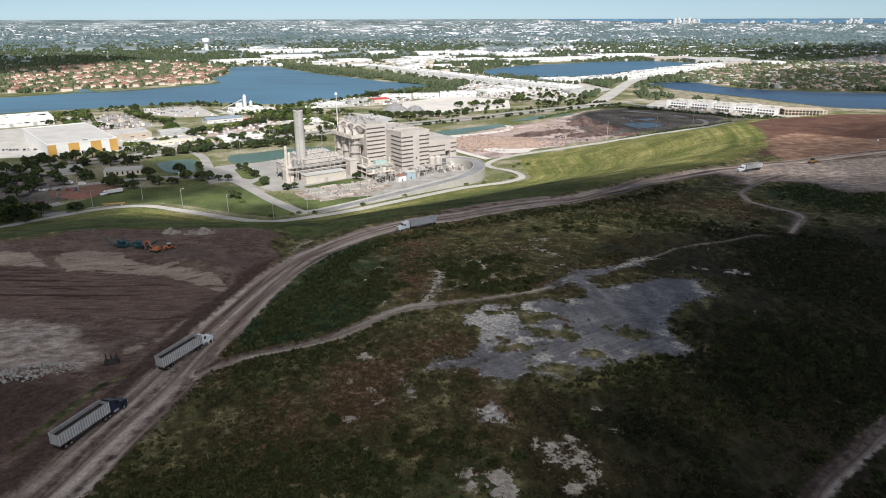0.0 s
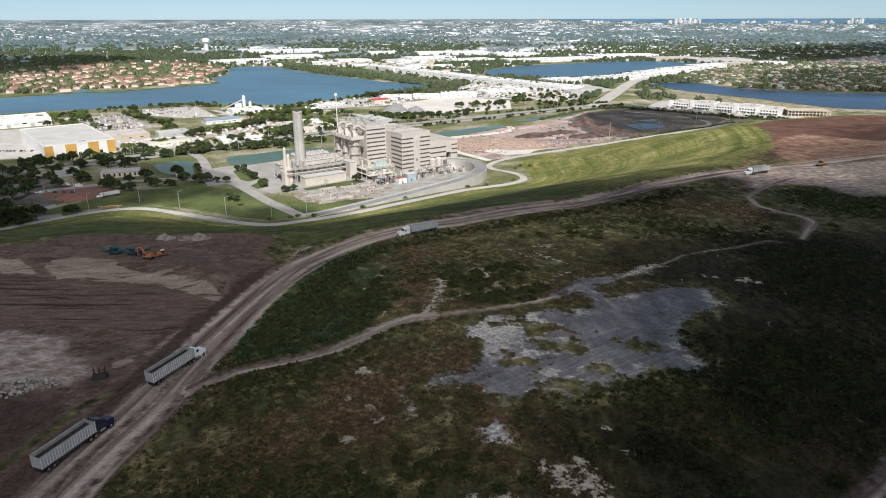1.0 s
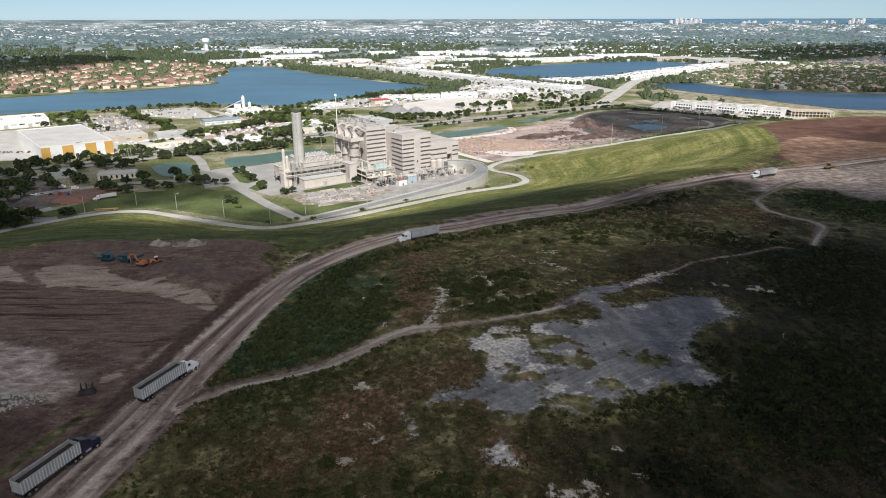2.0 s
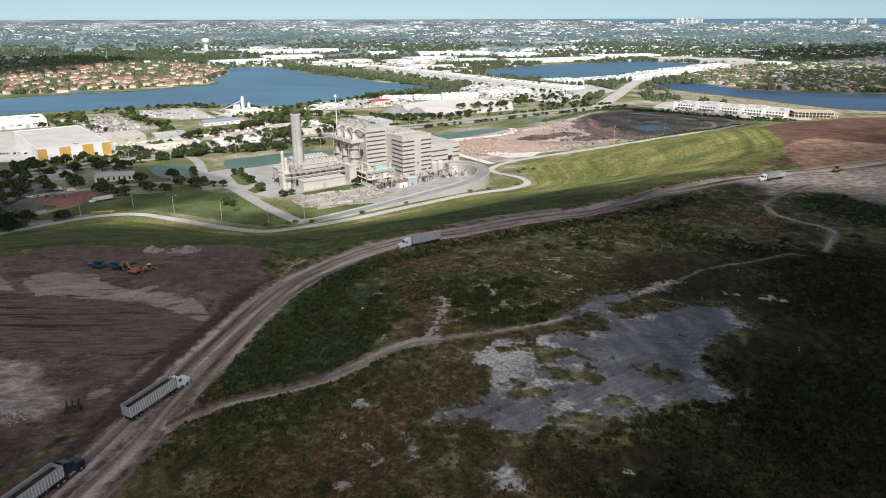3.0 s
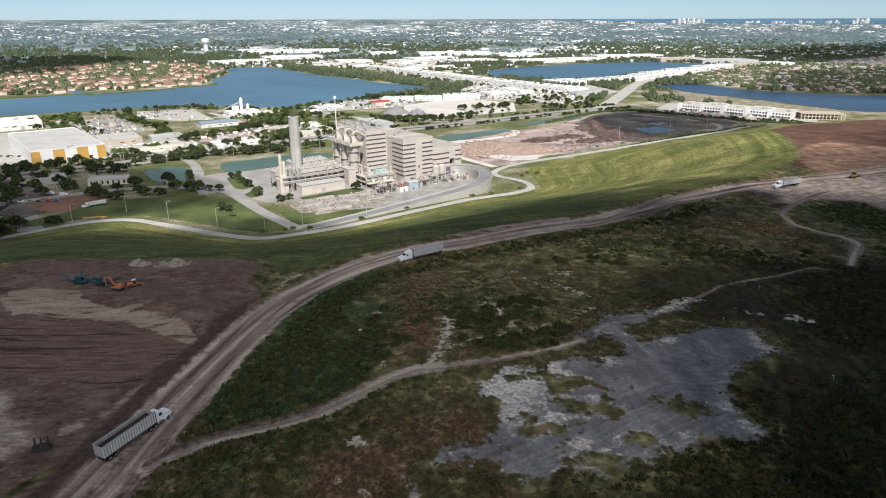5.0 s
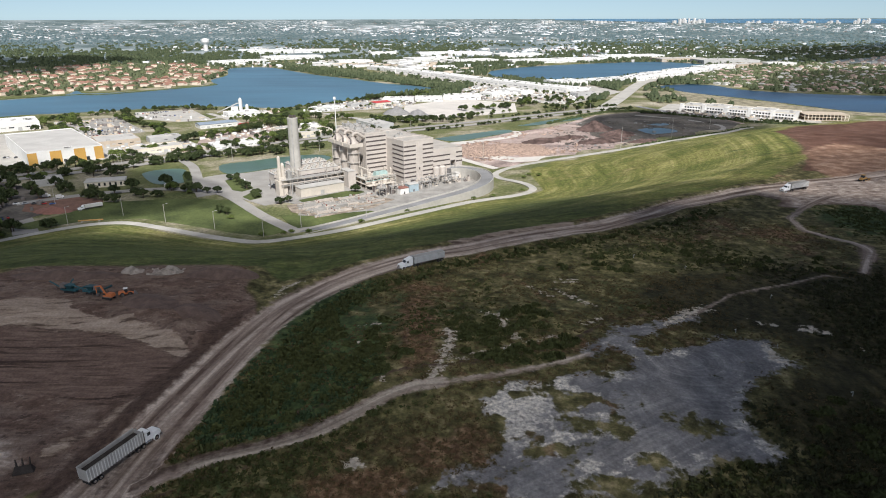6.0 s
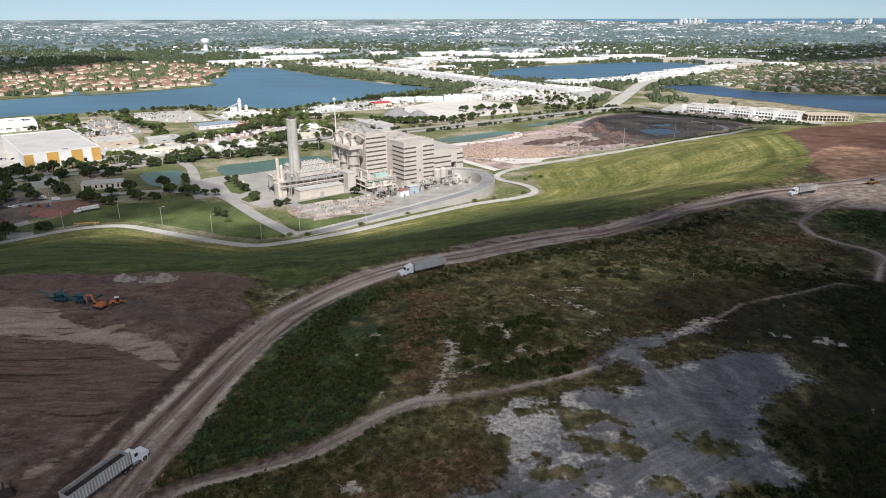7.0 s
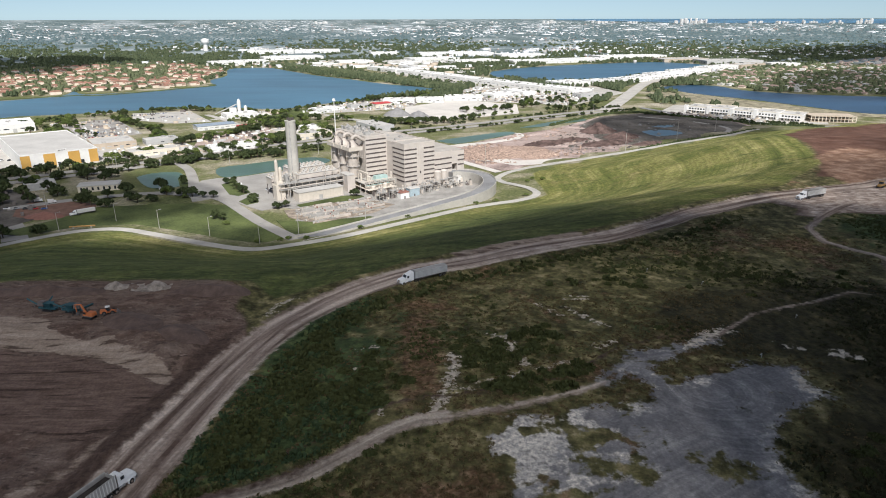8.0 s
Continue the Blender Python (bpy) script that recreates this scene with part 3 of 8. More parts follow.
    c = mix(mask("trail", tex(1.6, 10), 1.1, 0.2), c, ramp(rut, [(0.38, (0.26, 0.213, 0.175)), (0.5, (0.47, 0.405, 0.34)), (0.62, (0.7, 0.625, 0.53))]))
    c = mix(mask("lane", tex(2.5, 9), 1.0, 0.25), c, ramp(fine, [(0.3, (0.055, 0.036, 0.029)), (0.7, (0.135, 0.093, 0.075))]))
    c = grain(c, tex(0.7, 8), (0.78, 1.0, 1.26))
    nt.links.new(c, b.inputs["Base Color"])
    bp = nt.nodes.new("ShaderNodeBump")
    bp.inputs["Distance"].default_value, bp.inputs["Strength"].default_value = 0.9, 0.9
    nt.links.new(fine, bp.inputs["Height"])
    nt.links.new(bp.outputs[0], b.inputs["Normal"])
    return m


GROUND = ground_material()
ground_me = np_mesh("ground", verts, faces, GROUND)


def line_coords(x, y, pts):
    """Distance across and length along the nearest stretch of a polyline."""
    best, across, along, run = np.full(x.shape, 1e9), np.zeros(x.shape), np.zeros(x.shape), 0.0
    for (ax, ay), (bx, by) in zip(pts, pts[1:]):
        dx, dy = bx - ax, by - ay
        n = math.hypot(dx, dy)
        k = np.clip(((x - ax) * dx + (y - ay) * dy) / (n * n), 0, 1)
        d = np.hypot(x - ax - k * dx, y - ay - k * dy)
        side = np.sign(dx * (y - ay) - dy * (x - ax))
        near = d < best
        best, across, along = np.where(near, d, best), np.where(near, d * side, across), np.where(near, run + k * n, along)
        run += n
    return best, across, along


near_d, R_across, R_along = line_coords(gx, gy, soft_line(HAUL, 3))
for line in (TRAIL, TRAIL_B, TRAIL_C):
    d_, ac_, al_ = line_coords(gx, gy, soft_line(line, 3))
    hit_ = (d_ < near_d - 3) & (d_ < 8)
    near_d, R_across, R_along = np.where(hit_, d_, near_d), np.where(hit_, ac_, R_across), np.where(hit_, al_, R_along)
attr(ground_me, "across", np.clip(R_across, -30, 30))
attr(ground_me, "along", R_along)
attr(ground_me, "swirl", np.minimum(np.hypot(gx - 58, (gy - 186) * 1.2), 14 + 0.8 * np.abs(gx * 0.5 - gy * 0.85 + 128)))
d_brink, d_toe = line_dist(gx, gy, BRINK), line_dist(gx, gy, TOE)
attr(ground_me, "contour", 100 * d_toe / (d_toe + d_brink + 1e-6) + 2.5 * fbm(gx, gy, 90))
ground_me.polygons.foreach_set("use_smooth", np.ones(len(ground_me.polygons), bool))
top_sd = poly_dist(gx, gy, BRINK + [(1200, 500), (1200, -900), (-1200, -900), (-1200, 150)])
toe_sd = poly_dist(gx, gy, TOE + [(1500, 700), (1500, -1200), (-1500, -1200), (-1500, 250)])
rr = np.hypot(gx, gy)
blot = fbm(gx, gy, 45)
M_soil = np.maximum(edge_mask(poly_dist(gx, gy, SOIL), 3.5), edge_mask(poly_dist(gx, gy, YARD), 4))
M_soil = M_soil - 0.8 * edge_mask(line_dist(gx, gy, VERGE) - 1.6, 2)
M_dry = np.clip((fbm(gx + 300, gy, 24) - 0.42) * 1.35, 0, 0.5) + 0.6 * spots(gx, gy, DRY_SPOTS)
M_dry = np.maximum(M_dry, np.maximum(0.85 * edge_mask(poly_dist(gx, gy, DRY_BARE), 4), 0.68 * edge_mask(poly_dist(gx, gy, DRY_MID), 5)))
for line in DRY_LINES:
    M_dry = np.maximum(M_dry, 0.8 * edge_mask(line_dist(gx, gy, line) - 0.6, 3))
# right and lower middle, where extra shade is painted over the duller growth
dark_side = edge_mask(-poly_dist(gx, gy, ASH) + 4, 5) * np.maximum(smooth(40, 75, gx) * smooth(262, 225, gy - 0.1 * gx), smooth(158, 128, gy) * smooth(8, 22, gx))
M_lush = np.clip((blot - 0.36) * 1.2, 0, 0.5) * edge_mask(-dh + 10, 8) + 0.8 * spots(gx, gy, LUSH_SPOTS)
M_lush = np.maximum(M_lush, 0.8 * edge_mask(poly_dist(gx, gy, LUSH_LEFT), 3.5))
M_dry = M_dry * (1 - 0.85 * edge_mask(poly_dist(gx, gy, LUSH_LEFT), 4)) * (1 - 0.45 * dark_side)
ash_sd = poly_dist(gx, gy, ASH)
M_rim = np.maximum(0.75 * edge_mask(poly_dist(gx, gy, CRUST), 3), 0.3 * np.exp(-((ash_sd + 1.5) / 2.5) ** 2))
M_ash = edge_mask(ash_sd, 3.2) - 0.35 * smooth(0.62, 0.74, fbm(gx + 90, gy + 40, 7))
for ix, iy, irx, iry in ISLANDS:
    q_ = np.hypot((gx - ix) / irx, (gy - iy) / iry)
    M_ash, M_rim = M_ash - 0.85 * np.exp(-q_ * q_), np.maximum(M_rim, 0.6 * np.exp(-((q_ - 1.15) / 0.3) ** 2) * (ix < 40))
M_ash = M_ash - 0.42 * smooth(0.5, 0.66, fbm(gx + 10, gy + 70, 4.5)) * smooth(62, 30, gx)
M_ash = np.maximum(M_ash, 0.62 * edge_mask(line_dist(gx, gy, TRAIL[16:21]) - 3.4, 2.5))
for px_, py_, pr in CRUST_SPOTS:
    M_rim = np.maximum(M_rim, 0.95 * edge_mask(np.hypot(gx - px_, (gy - py_) * 1.4) - pr * 0.8, 2.5))
M_pale = np.zeros(len(gx))
for px_, py_, pr in PALE_SPOTS:
    M_pale = np.maximum(M_pale, edge_mask(np.hypot(gx - px_, (gy - py_) * 1.25) - pr * 0.75, 2.2))
for line, w in PALE_LINES:
    M_pale = np.maximum(M_pale, edge_mask(line_dist(gx, gy, line) - w, 3))
M_trail = np.maximum(0.9 * edge_mask(line_dist(gx, gy, TRAIL[1:12]) - 1.5, 1.5), 0.7 * edge_mask(line_dist(gx, gy, TRAIL[11:17]) - 0.6, 2.0))
M_gravel = np.maximum(edge_mask(poly_dist(gx, gy, GRAVEL), 5), 0.62 * edge_mask(poly_dist(gx, gy, YARD), 5))
M_lane = np.maximum(edge_mask(np.abs(R_across - 9.5) - 2.6, 2.2) * smooth(236, 205, gy) * (near_d < 16), 0.75 * edge_mask(line_dist(gx, gy, [(-80, 158), (-78, 168), (-73, 180), (-69, 187)]) - 2, 3))
for off_, y0_ in ((1.2, 182), (-5.0, 168), (12.5, 150)):
    M_lane = np.maximum(M_lane, 0.85 * edge_mask(np.abs(R_across - off_ + 1.5 * (fbm(gx, gy, 25) - 0.5)) - 1.0, 2.2) * smooth(y0_, y0_ - 25, gy) * (near_d < 16))
M_strip = np.maximum.reduce([edge_mask(poly_dist(gx, gy, STRIP), 1.6), 0.9 * edge_mask(poly_dist(gx, gy, STRIP_B), 2), 0.85 * edge_mask(line_dist(gx, gy, SIDE_PATH) - 1.6, 2.0), edge_mask(line_dist(gx, gy, [(2, 284), (24, 296), (50, 308)]) - 3.0, 4)])
M_road = edge_mask(dh - (6.2 + 2.0 * smooth(230, 120, gy)), 3)
for line, w, e in ((TRAIL[:12], 2.0, 1.6), (TRAIL[11:17], 0.9, 2.0), (TRAIL[20:], 0.4, 2.0), (TRAIL_B, 1.6, 1.8), (TRAIL_C, 2.0, 1.8), ([(151, 262), (158, 276)], 3.0, 3.0)):
    M_road = np.maximum(M_road, edge_mask(line_dist(gx, gy, line) - w, e))
M_top = edge_mask(top_sd, 5)
M_lush, M_dry = M_lush * smooth(0.3, 0.7, M_top), M_dry * smooth(0.3, 0.7, M_top)
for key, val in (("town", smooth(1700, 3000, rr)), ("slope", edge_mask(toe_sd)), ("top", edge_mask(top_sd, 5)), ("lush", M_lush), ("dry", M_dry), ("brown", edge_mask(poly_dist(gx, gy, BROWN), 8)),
                 ("soil", M_soil), ("field", edge_mask(poly_dist(gx, gy, FIELD))), ("ash", M_ash), ("rim", M_rim), ("pale", M_pale), ("road", M_road), ("trail", M_trail), ("strip", M_strip), ("gravel", M_gravel), ("lane", np.maximum(M_lane, edge_mask(poly_dist(gx, gy, FIELD_B), 4))), ("slope_shade", smooth(170, 10, gx) * smooth(-0.15, 0.35, d_toe / (d_toe + d_brink + 1e-6))), ("pink", edge_mask(poly_dist(gx, gy, PINK), 7)), ("shade_dim", 0.85 * dark_side * smooth(0.3, 0.7, M_top))):
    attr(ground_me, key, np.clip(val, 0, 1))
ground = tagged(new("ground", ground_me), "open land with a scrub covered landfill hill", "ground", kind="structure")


# ---- water, roads and paved ground of the plain ----
def water_material(name, col, rough=0.28):
    m = bpy.data.materials.new(name)
    m.use_nodes = True
    nt = m.node_tree
    b = nt.nodes["Principled BSDF"]
    b.inputs["Roughness"].default_value = rough
    b.inputs["IOR"].default_value = 1.33
    g0, mp, wn, wr = nt.nodes.new("ShaderNodeNewGeometry"), nt.nodes.new("ShaderNodeMapping"), nt.nodes.new("ShaderNodeTexNoise"), nt.nodes.new("ShaderNodeValToRGB")
    mp.inputs["Scale"].default_value, mp.inputs["Rotation"].default_value = (0.25, 1, 1), (0, 0, radians(-12))
    wn.inputs["Scale"].default_value, wn.inputs["Detail"].default_value, wn.inputs["Roughness"].default_value = 0.012, 7, 0.65
    nt.links.new(g0.outputs["Position"], mp.inputs["Vector"])
    nt.links.new(mp.outputs[0], wn.inputs["Vector"])
    nt.links.new(wn.outputs["Fac"], wr.inputs[0])
    wr.color_ramp.elements[0].position, wr.color_ramp.elements[0].color = 0.34, tuple(c * 0.78 for c in col) + (1,)
    wr.color_ramp.elements[1].position, wr.color_ramp.elements[1].color = 0.66, tuple(c * 1.28 for c in col) + (1,)
    nt.links.new(wr.outputs[0], b.inputs["Base Color"])
    b.inputs["Specular IOR Level"].default_value = 0.35
    n = nt.nodes.new("ShaderNodeTexNoise")
    n.inputs["Scale"].default_value, n.inputs["Detail"].default_value = 0.25, 4
    geo = nt.nodes.new("ShaderNodeNewGeometry")
    nt.links.new(geo.outputs["Position"], n.inputs["Vector"])
    bp = nt.nodes.new("ShaderNodeBump")
    bp.inputs["Distance"].default_value, bp.inputs["Strength"].default_value = 0.4, 0.35
    nt.links.new(n.outputs["Fac"], bp.inputs["Height"])
    nt.links.new(bp.outputs[0], b.inputs["Normal"])
    return m


PAVED = []
LAKE = water_material("lake_water", (0.06, 0.145, 0.21), 0.36)
DEEP = water_material("deep_lake_water", (0.018, 0.062, 0.12), 0.34)
BLUE = water_material("blue_lake_water", (0.038, 0.115, 0.18), 0.34)
POND = water_material("pond_water", (0.08, 0.145, 0.11))


def fill(name, poly, z, mat, label, category, thick=0.3):
    """A flat piece of ground or water with an edge."""
    PAVED.append(list(poly))
    bm = bmesh.new()
    vs = [bm.verts.new((x, y, z)) for x, y in poly]
    f = bm.faces.new(vs)
    f.normal_update()
    if f.normal.z < 0:
        f.normal_flip()
    low = bmesh.ops.extrude_face_region(bm, geom=[f])
    for v in low["geom"]:
        if isinstance(v, bmesh.types.BMVert):
            v.co.z -= thick
    bmesh.ops.recalc_face_normals(bm, faces=bm.faces)
    bmesh.ops.triangulate(bm, faces=bm.faces)
    me = bpy.data.meshes.new(name)
    bm.to_mesh(me)
    bm.free()
    me.materials.append(mat)
    return tagged(new(name, me), label, category, kind="structure")


def ribbon(name, pts, width, z, mat, label, category="road", n=4, on_land=False, thick=0.3):
    pts = soft_line(pts, n)
    g = Geo()
    L_, R_ = [], []
    for i, (x, y) in enumerate(pts):
        a, b = pts[max(0, i - 1)], pts[min(len(pts) - 1, i + 1)]
        d = math.hypot(b[0] - a[0], b[1] - a[1]) or 1
        ox, oy = -(b[1] - a[1]) / d * width / 2, (b[0] - a[0]) / d * width / 2
        zz = z + (max(land_z(x + ox, y + oy), land_z(x - ox, y - oy), land_z(x, y)) if on_land else 0)
        L_.append(far(x + ox, y + oy, zz))
        R_.append(far(x - ox, y - oy, zz))
    k = len(pts)
    low = lambda q: [(a, b, c - thick) for a, b, c in q]
    g.add(L_ + R_ + low(L_) + low(R_), [f for i in range(k - 1) for f in ((k + i, k + i + 1, i + 1, i), (i, i + 1, 2 * k + i + 1, 2 * k + i), (3 * k + i, 3 * k + i + 1, k + i + 1, k + i))])
    return tagged(new(name, g.mesh(name, mat)), label, category, kind="structure")


LAKE_N = [(-1500, 560), (-1000, 800), (-656, 974), (-621, 999), (-563, 1019), (-506, 1047), (-421, 1083), (-340, 1092), (-261, 1072), (-216, 1125), (-137, 1193), (-27, 1289), (-17, 1342), (-53, 1398), (-129, 1459), (-218, 1567), (-317, 1675), (-445, 1859), (-495, 1922), (-571, 1920), (-587, 1855), (-531, 1670), (-528, 1545), (-482, 1425), (-534, 1387), (-587, 1319), (-666, 1276), (-715, 1327), (-699, 1255), (-740, 1199), (-784, 1172), (-1000, 1080), (-1500, 950)]
LAKE_E = [(115, 1777), (182, 1878), (289, 1969), (478, 2072), (651, 2129), (749, 2007), (757, 1939), (589, 1771), (391, 1568), (310, 1495), (234, 1494), (153, 1576), (105, 1653)]
LAKE_R = [(423, 1386), (476, 1423), (544, 1412), (567, 1323), (656, 1254), (808, 1211), (1300, 1120), (1300, 850), (900, 940), (673, 1001), (608, 1019), (560, 1101), (518, 1180), (451, 1279)]
fill("water", soft_line(LAKE_N + LAKE_N[:1], 3)[:-1], 0.3, LAKE, "wide blue lake with a wooded shore", "lake")
fill("water", soft_line([(-1130, 1725), (-1085, 1718), (-1062, 1755), (-1088, 1850), (-1140, 1900), (-1165, 1800), (-1130, 1725)], 3)[:-1], 0.3, BLUE, "small pond between the villas", "pond")
fill("water", soft_line(LAKE_E + LAKE_E[:1], 3)[:-1], 0.3, BLUE, "blue lake beside white warehouses", "lake")
fill("water", soft_line(LAKE_R + LAKE_R[:1], 3)[:-1], 0.3, DEEP, "long blue lake beside a housing estate", "lake")
fill("water", soft_line([(-279, 622), (-273, 636), (-252, 643), (-238, 626), (-226, 600), (-230, 587), (-248, 583), (-264, 599), (-279, 622)], 3)[:-1], 0.3, POND, "shallow green pond beside the plant road", "pond")
fill("water", soft_line([(-213, 637), (-218, 660), (-195, 676), (-170, 694), (-138, 708), (-118, 694), (-128, 668), (-157, 651), (-181, 631), (-200, 622), (-213, 637)], 3)[:-1], 0.3, POND, "green cooling pond behind the plant", "pond")
fill("water", soft_line([(-14, 800), (28, 832), (72, 861), (80, 846), (44, 811), (9, 782), (-14, 800)], 3)[:-1], 0.3, POND, "narrow canal beside the tree lined avenue", "canal")
fill("water", soft_line([(92, 890), (125, 925), (154, 950), (185, 968), (188, 950), (156, 928), (120, 898), (92, 890)], 3)[:-1], 0.52, POND, "dark canal beside the burning ground", "canal")
PERIM = [(-420, 362), (-340, 396), (-310, 404), (-292, 419), (-270, 442), (-244, 462), (-220, 466), (-190, 454), (-152, 436), (-121, 426), (-96, 435), (-67, 452), (-28, 483), (17, 518), (55, 538), (69, 555), (66, 574), (55, 592), (46, 604), (44, 622), (66, 650), (103, 671), (179, 720), (203, 737), (269, 783), (342, 831), (377, 864), (396, 874)]
ribbon("road", PERIM, 6.2, 0.12, CONCRETE, "pale perimeter road winding round the foot of the hill", on_land=True)
# ---- more materials ----
CREAMPLANT = material("cream_cladding", (0.6, 0.545, 0.47), 0.75, vary=0.12, scale=8, fine=6)
ROOFTAN = material("weathered_roof", (0.42, 0.39, 0.35), 0.85, vary=0.2, scale=9, fine=8)
STEEL = material("grey_steel", (0.4, 0.39, 0.37), 0.6, 0.2, vary=0.25, scale=3)
DUCT = material("dull_beige_duct", (0.48, 0.43, 0.38), 0.7, vary=0.2, scale=4, fine=6)
DARKSTEEL = material("dark_steelwork", (0.16, 0.14, 0.13), 0.7, vary=0.3, scale=3)
PALEBLUE = material("pale_blue_cladding", (0.36, 0.45, 0.49), 0.7, vary=0.15, scale=3)
MINT = material("mint_green_paint", (0.36, 0.49, 0.46), 0.6, vary=0.15, scale=3)
RUSTRED = material("rusty_red_paint", (0.24, 0.115, 0.09), 0.7, vary=0.3, scale=3)
LAWN = material("mown_lawn", (0.044, 0.07, 0.022), 0.95, vary=0.5, scale=25, fine=18, tint=(0.094, 0.114, 0.038))
SAND = material("pale_sand", (0.6, 0.565, 0.515), 0.95, vary=0.18, scale=30, fine=15)
DIRT = material("pinkish_dirt", (0.36, 0.285, 0.25), 0.95, vary=0.4, scale=35, fine=12)
BLACKDIRT = material("dark_dirt", (0.06, 0.057, 0.05), 0.95, vary=0.6, scale=28, fine=9, tint=(0.13, 0.116, 0.1))
BURNDIRT = material("scorched_dirt", (0.19, 0.138, 0.12), 0.95, vary=0.6, scale=20, fine=10, tint=(0.38, 0.3, 0.268))
WASTE = material("brown_debris", (0.17, 0.115, 0.082), 0.95, vary=0.7, scale=1.8, fine=5, tint=(0.37, 0.27, 0.215))
BANK = material("scrubby_bank", (0.13, 0.118, 0.072), 0.95, vary=0.5, scale=12, fine=10, tint=(0.29, 0.26, 0.18))
SCORCH = material("scorched_brown_soil", (0.05, 0.034, 0.03), 0.95, vary=0.6, scale=8, fine=6, tint=(0.115, 0.078, 0.068))
GREYPILE = material("grey_aggregate", (0.25, 0.245, 0.24), 0.95, vary=0.25, scale=6)
GLASSY = material("dark_window", (0.03, 0.035, 0.04), 0.2, vary=0.2, scale=5, spec=0.6)
TRUCKWHITE = material("truck_white_paint", (0.88, 0.88, 0.87), 0.35, vary=0.06, scale=2, spec=0.5)
NAVY = material("navy_truck_paint", (0.02, 0.025, 0.055), 0.35, vary=0.2, scale=2, spec=0.5)
TRAILER = material("grey_trailer_metal", (0.47, 0.45, 0.42), 0.55, 0.15, vary=0.2, scale=1.5)
SILVER = material("silver_trailer_metal", (0.62, 0.62, 0.62), 0.4, 0.35, vary=0.15, scale=1.5)
RUBBER = material("black_rubber", (0.025, 0.025, 0.025), 0.85, vary=0.2, scale=1)
YARDM = material("worn_yard_concrete", (0.31, 0.296, 0.272), 0.9, vary=0.3, scale=9, fine=10)
LOAD = material("dark_load", (0.05, 0.042, 0.038), 0.95, vary=0.4, scale=1.2)
CHROME = material("bright_metal", (0.6, 0.6, 0.6), 0.25, 0.9, vary=0.1, scale=1)
ORANGE = material("orange_machine_paint", (0.55, 0.17, 0.06), 0.5, vary=0.2, scale=1.5)
YELLOW = material("yellow_machine_paint", (0.4, 0.23, 0.08), 0.5, vary=0.2, scale=1.5)
TEAL = material("teal_machine_paint", (0.025, 0.085, 0.1), 0.55, vary=0.25, scale=1.5)
ROCK = material("pale_rubble", (0.42, 0.39, 0.35), 0.95, vary=0.25, scale=0.8, random=0.2)
BARK = material("tree_bark", (0.12, 0.09, 0.065), 0.95, vary=0.3, scale=0.8)


def leaf_material(name, lo, hi):
    m = bpy.data.materials.new(name)
    m.use_nodes = True
    nt = m.node_tree
    b = nt.nodes["Principled BSDF"]
    b.inputs["Roughness"].default_value, b.inputs["Specular IOR Level"].default_value = 0.75, 0.15
    g, oi = nt.nodes.new("ShaderNodeNewGeometry"), nt.nodes.new("ShaderNodeObjectInfo")
    a = nt.nodes.new("ShaderNodeMath")
    a.operation = "MULTIPLY_ADD"
    a.inputs[1].default_value = 0.45
    nt.links.new(g.outputs["Random Per Island"], a.inputs[0])
    h = nt.nodes.new("ShaderNodeMath")
    h.operation = "MULTIPLY"
    h.inputs[1].default_value = 0.55
    nt.links.new(oi.outputs["Random"], h.inputs[0])
    nt.links.new(h.outputs[0], a.inputs[2])
    r = nt.nodes.new("ShaderNodeValToRGB")
    r.color_ramp.elements[0].color, r.color_ramp.elements[1].color = (*lo, 1), (*hi, 1)
    nt.links.new(a.outputs[0], r.inputs[0])
    nt.links.new(r.outputs[0], b.inputs["Base Color"])
    return m


LEAF = leaf_material("tree_leaves", (0.024, 0.038, 0.016), (0.084, 0.106, 0.042))
LEAF_B = leaf_material("bright_leaves", (0.06, 0.095, 0.022), (0.17, 0.21, 0.065))
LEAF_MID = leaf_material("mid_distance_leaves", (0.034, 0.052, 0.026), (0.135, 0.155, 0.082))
LUSHLEAF = leaf_material("lush_scrub_leaves", (0.026, 0.048, 0.024), (0.078, 0.118, 0.055))
# Farthest leaves: the haze of distance is mixed into the green.
LEAF_HAZE = leaf_material("hazy_distant_leaves", (0.056, 0.092, 0.098), (0.135, 0.19, 0.2))
SCRUB = leaf_material("scrub_leaves", (0.034, 0.044, 0.016), (0.104, 0.116, 0.044))
# Dull scrub, with part of the right side's shade in its leaf colours.
SHADE_SCRUB = leaf_material("dull_shade_scrub_leaves", (0.026, 0.029, 0.015), (0.076, 0.078, 0.038))
DRYGRASS = leaf_material("dry_grass", (0.07, 0.055, 0.026), (0.25, 0.19, 0.1))

# ---- clouds overhead, out of view, placed to shade the hill and parts of the plain ----
def vapour(name, thick):
    m = bpy.data.materials.new(name)
    m.use_nodes = True
    nt = m.node_tree
    tr, df, mx = nt.nodes.new("ShaderNodeBsdfTransparent"), nt.nodes.new("ShaderNodeBsdfDiffuse"), nt.nodes.new("ShaderNodeMixShader")
    df.inputs["Color"].default_value = (0.9, 0.9, 0.9, 1)
    mx.inputs[0].default_value = thick
    nt.links.new(tr.outputs[0], mx.inputs[1])
    nt.links.new(df.outputs[0], mx.inputs[2])
    nt.links.new(mx.outputs[0], nt.nodes["Material Output"].inputs["Surface"])
    return m


CLOUD_CORE = vapour("thick_cloud_vapour", 0.5)


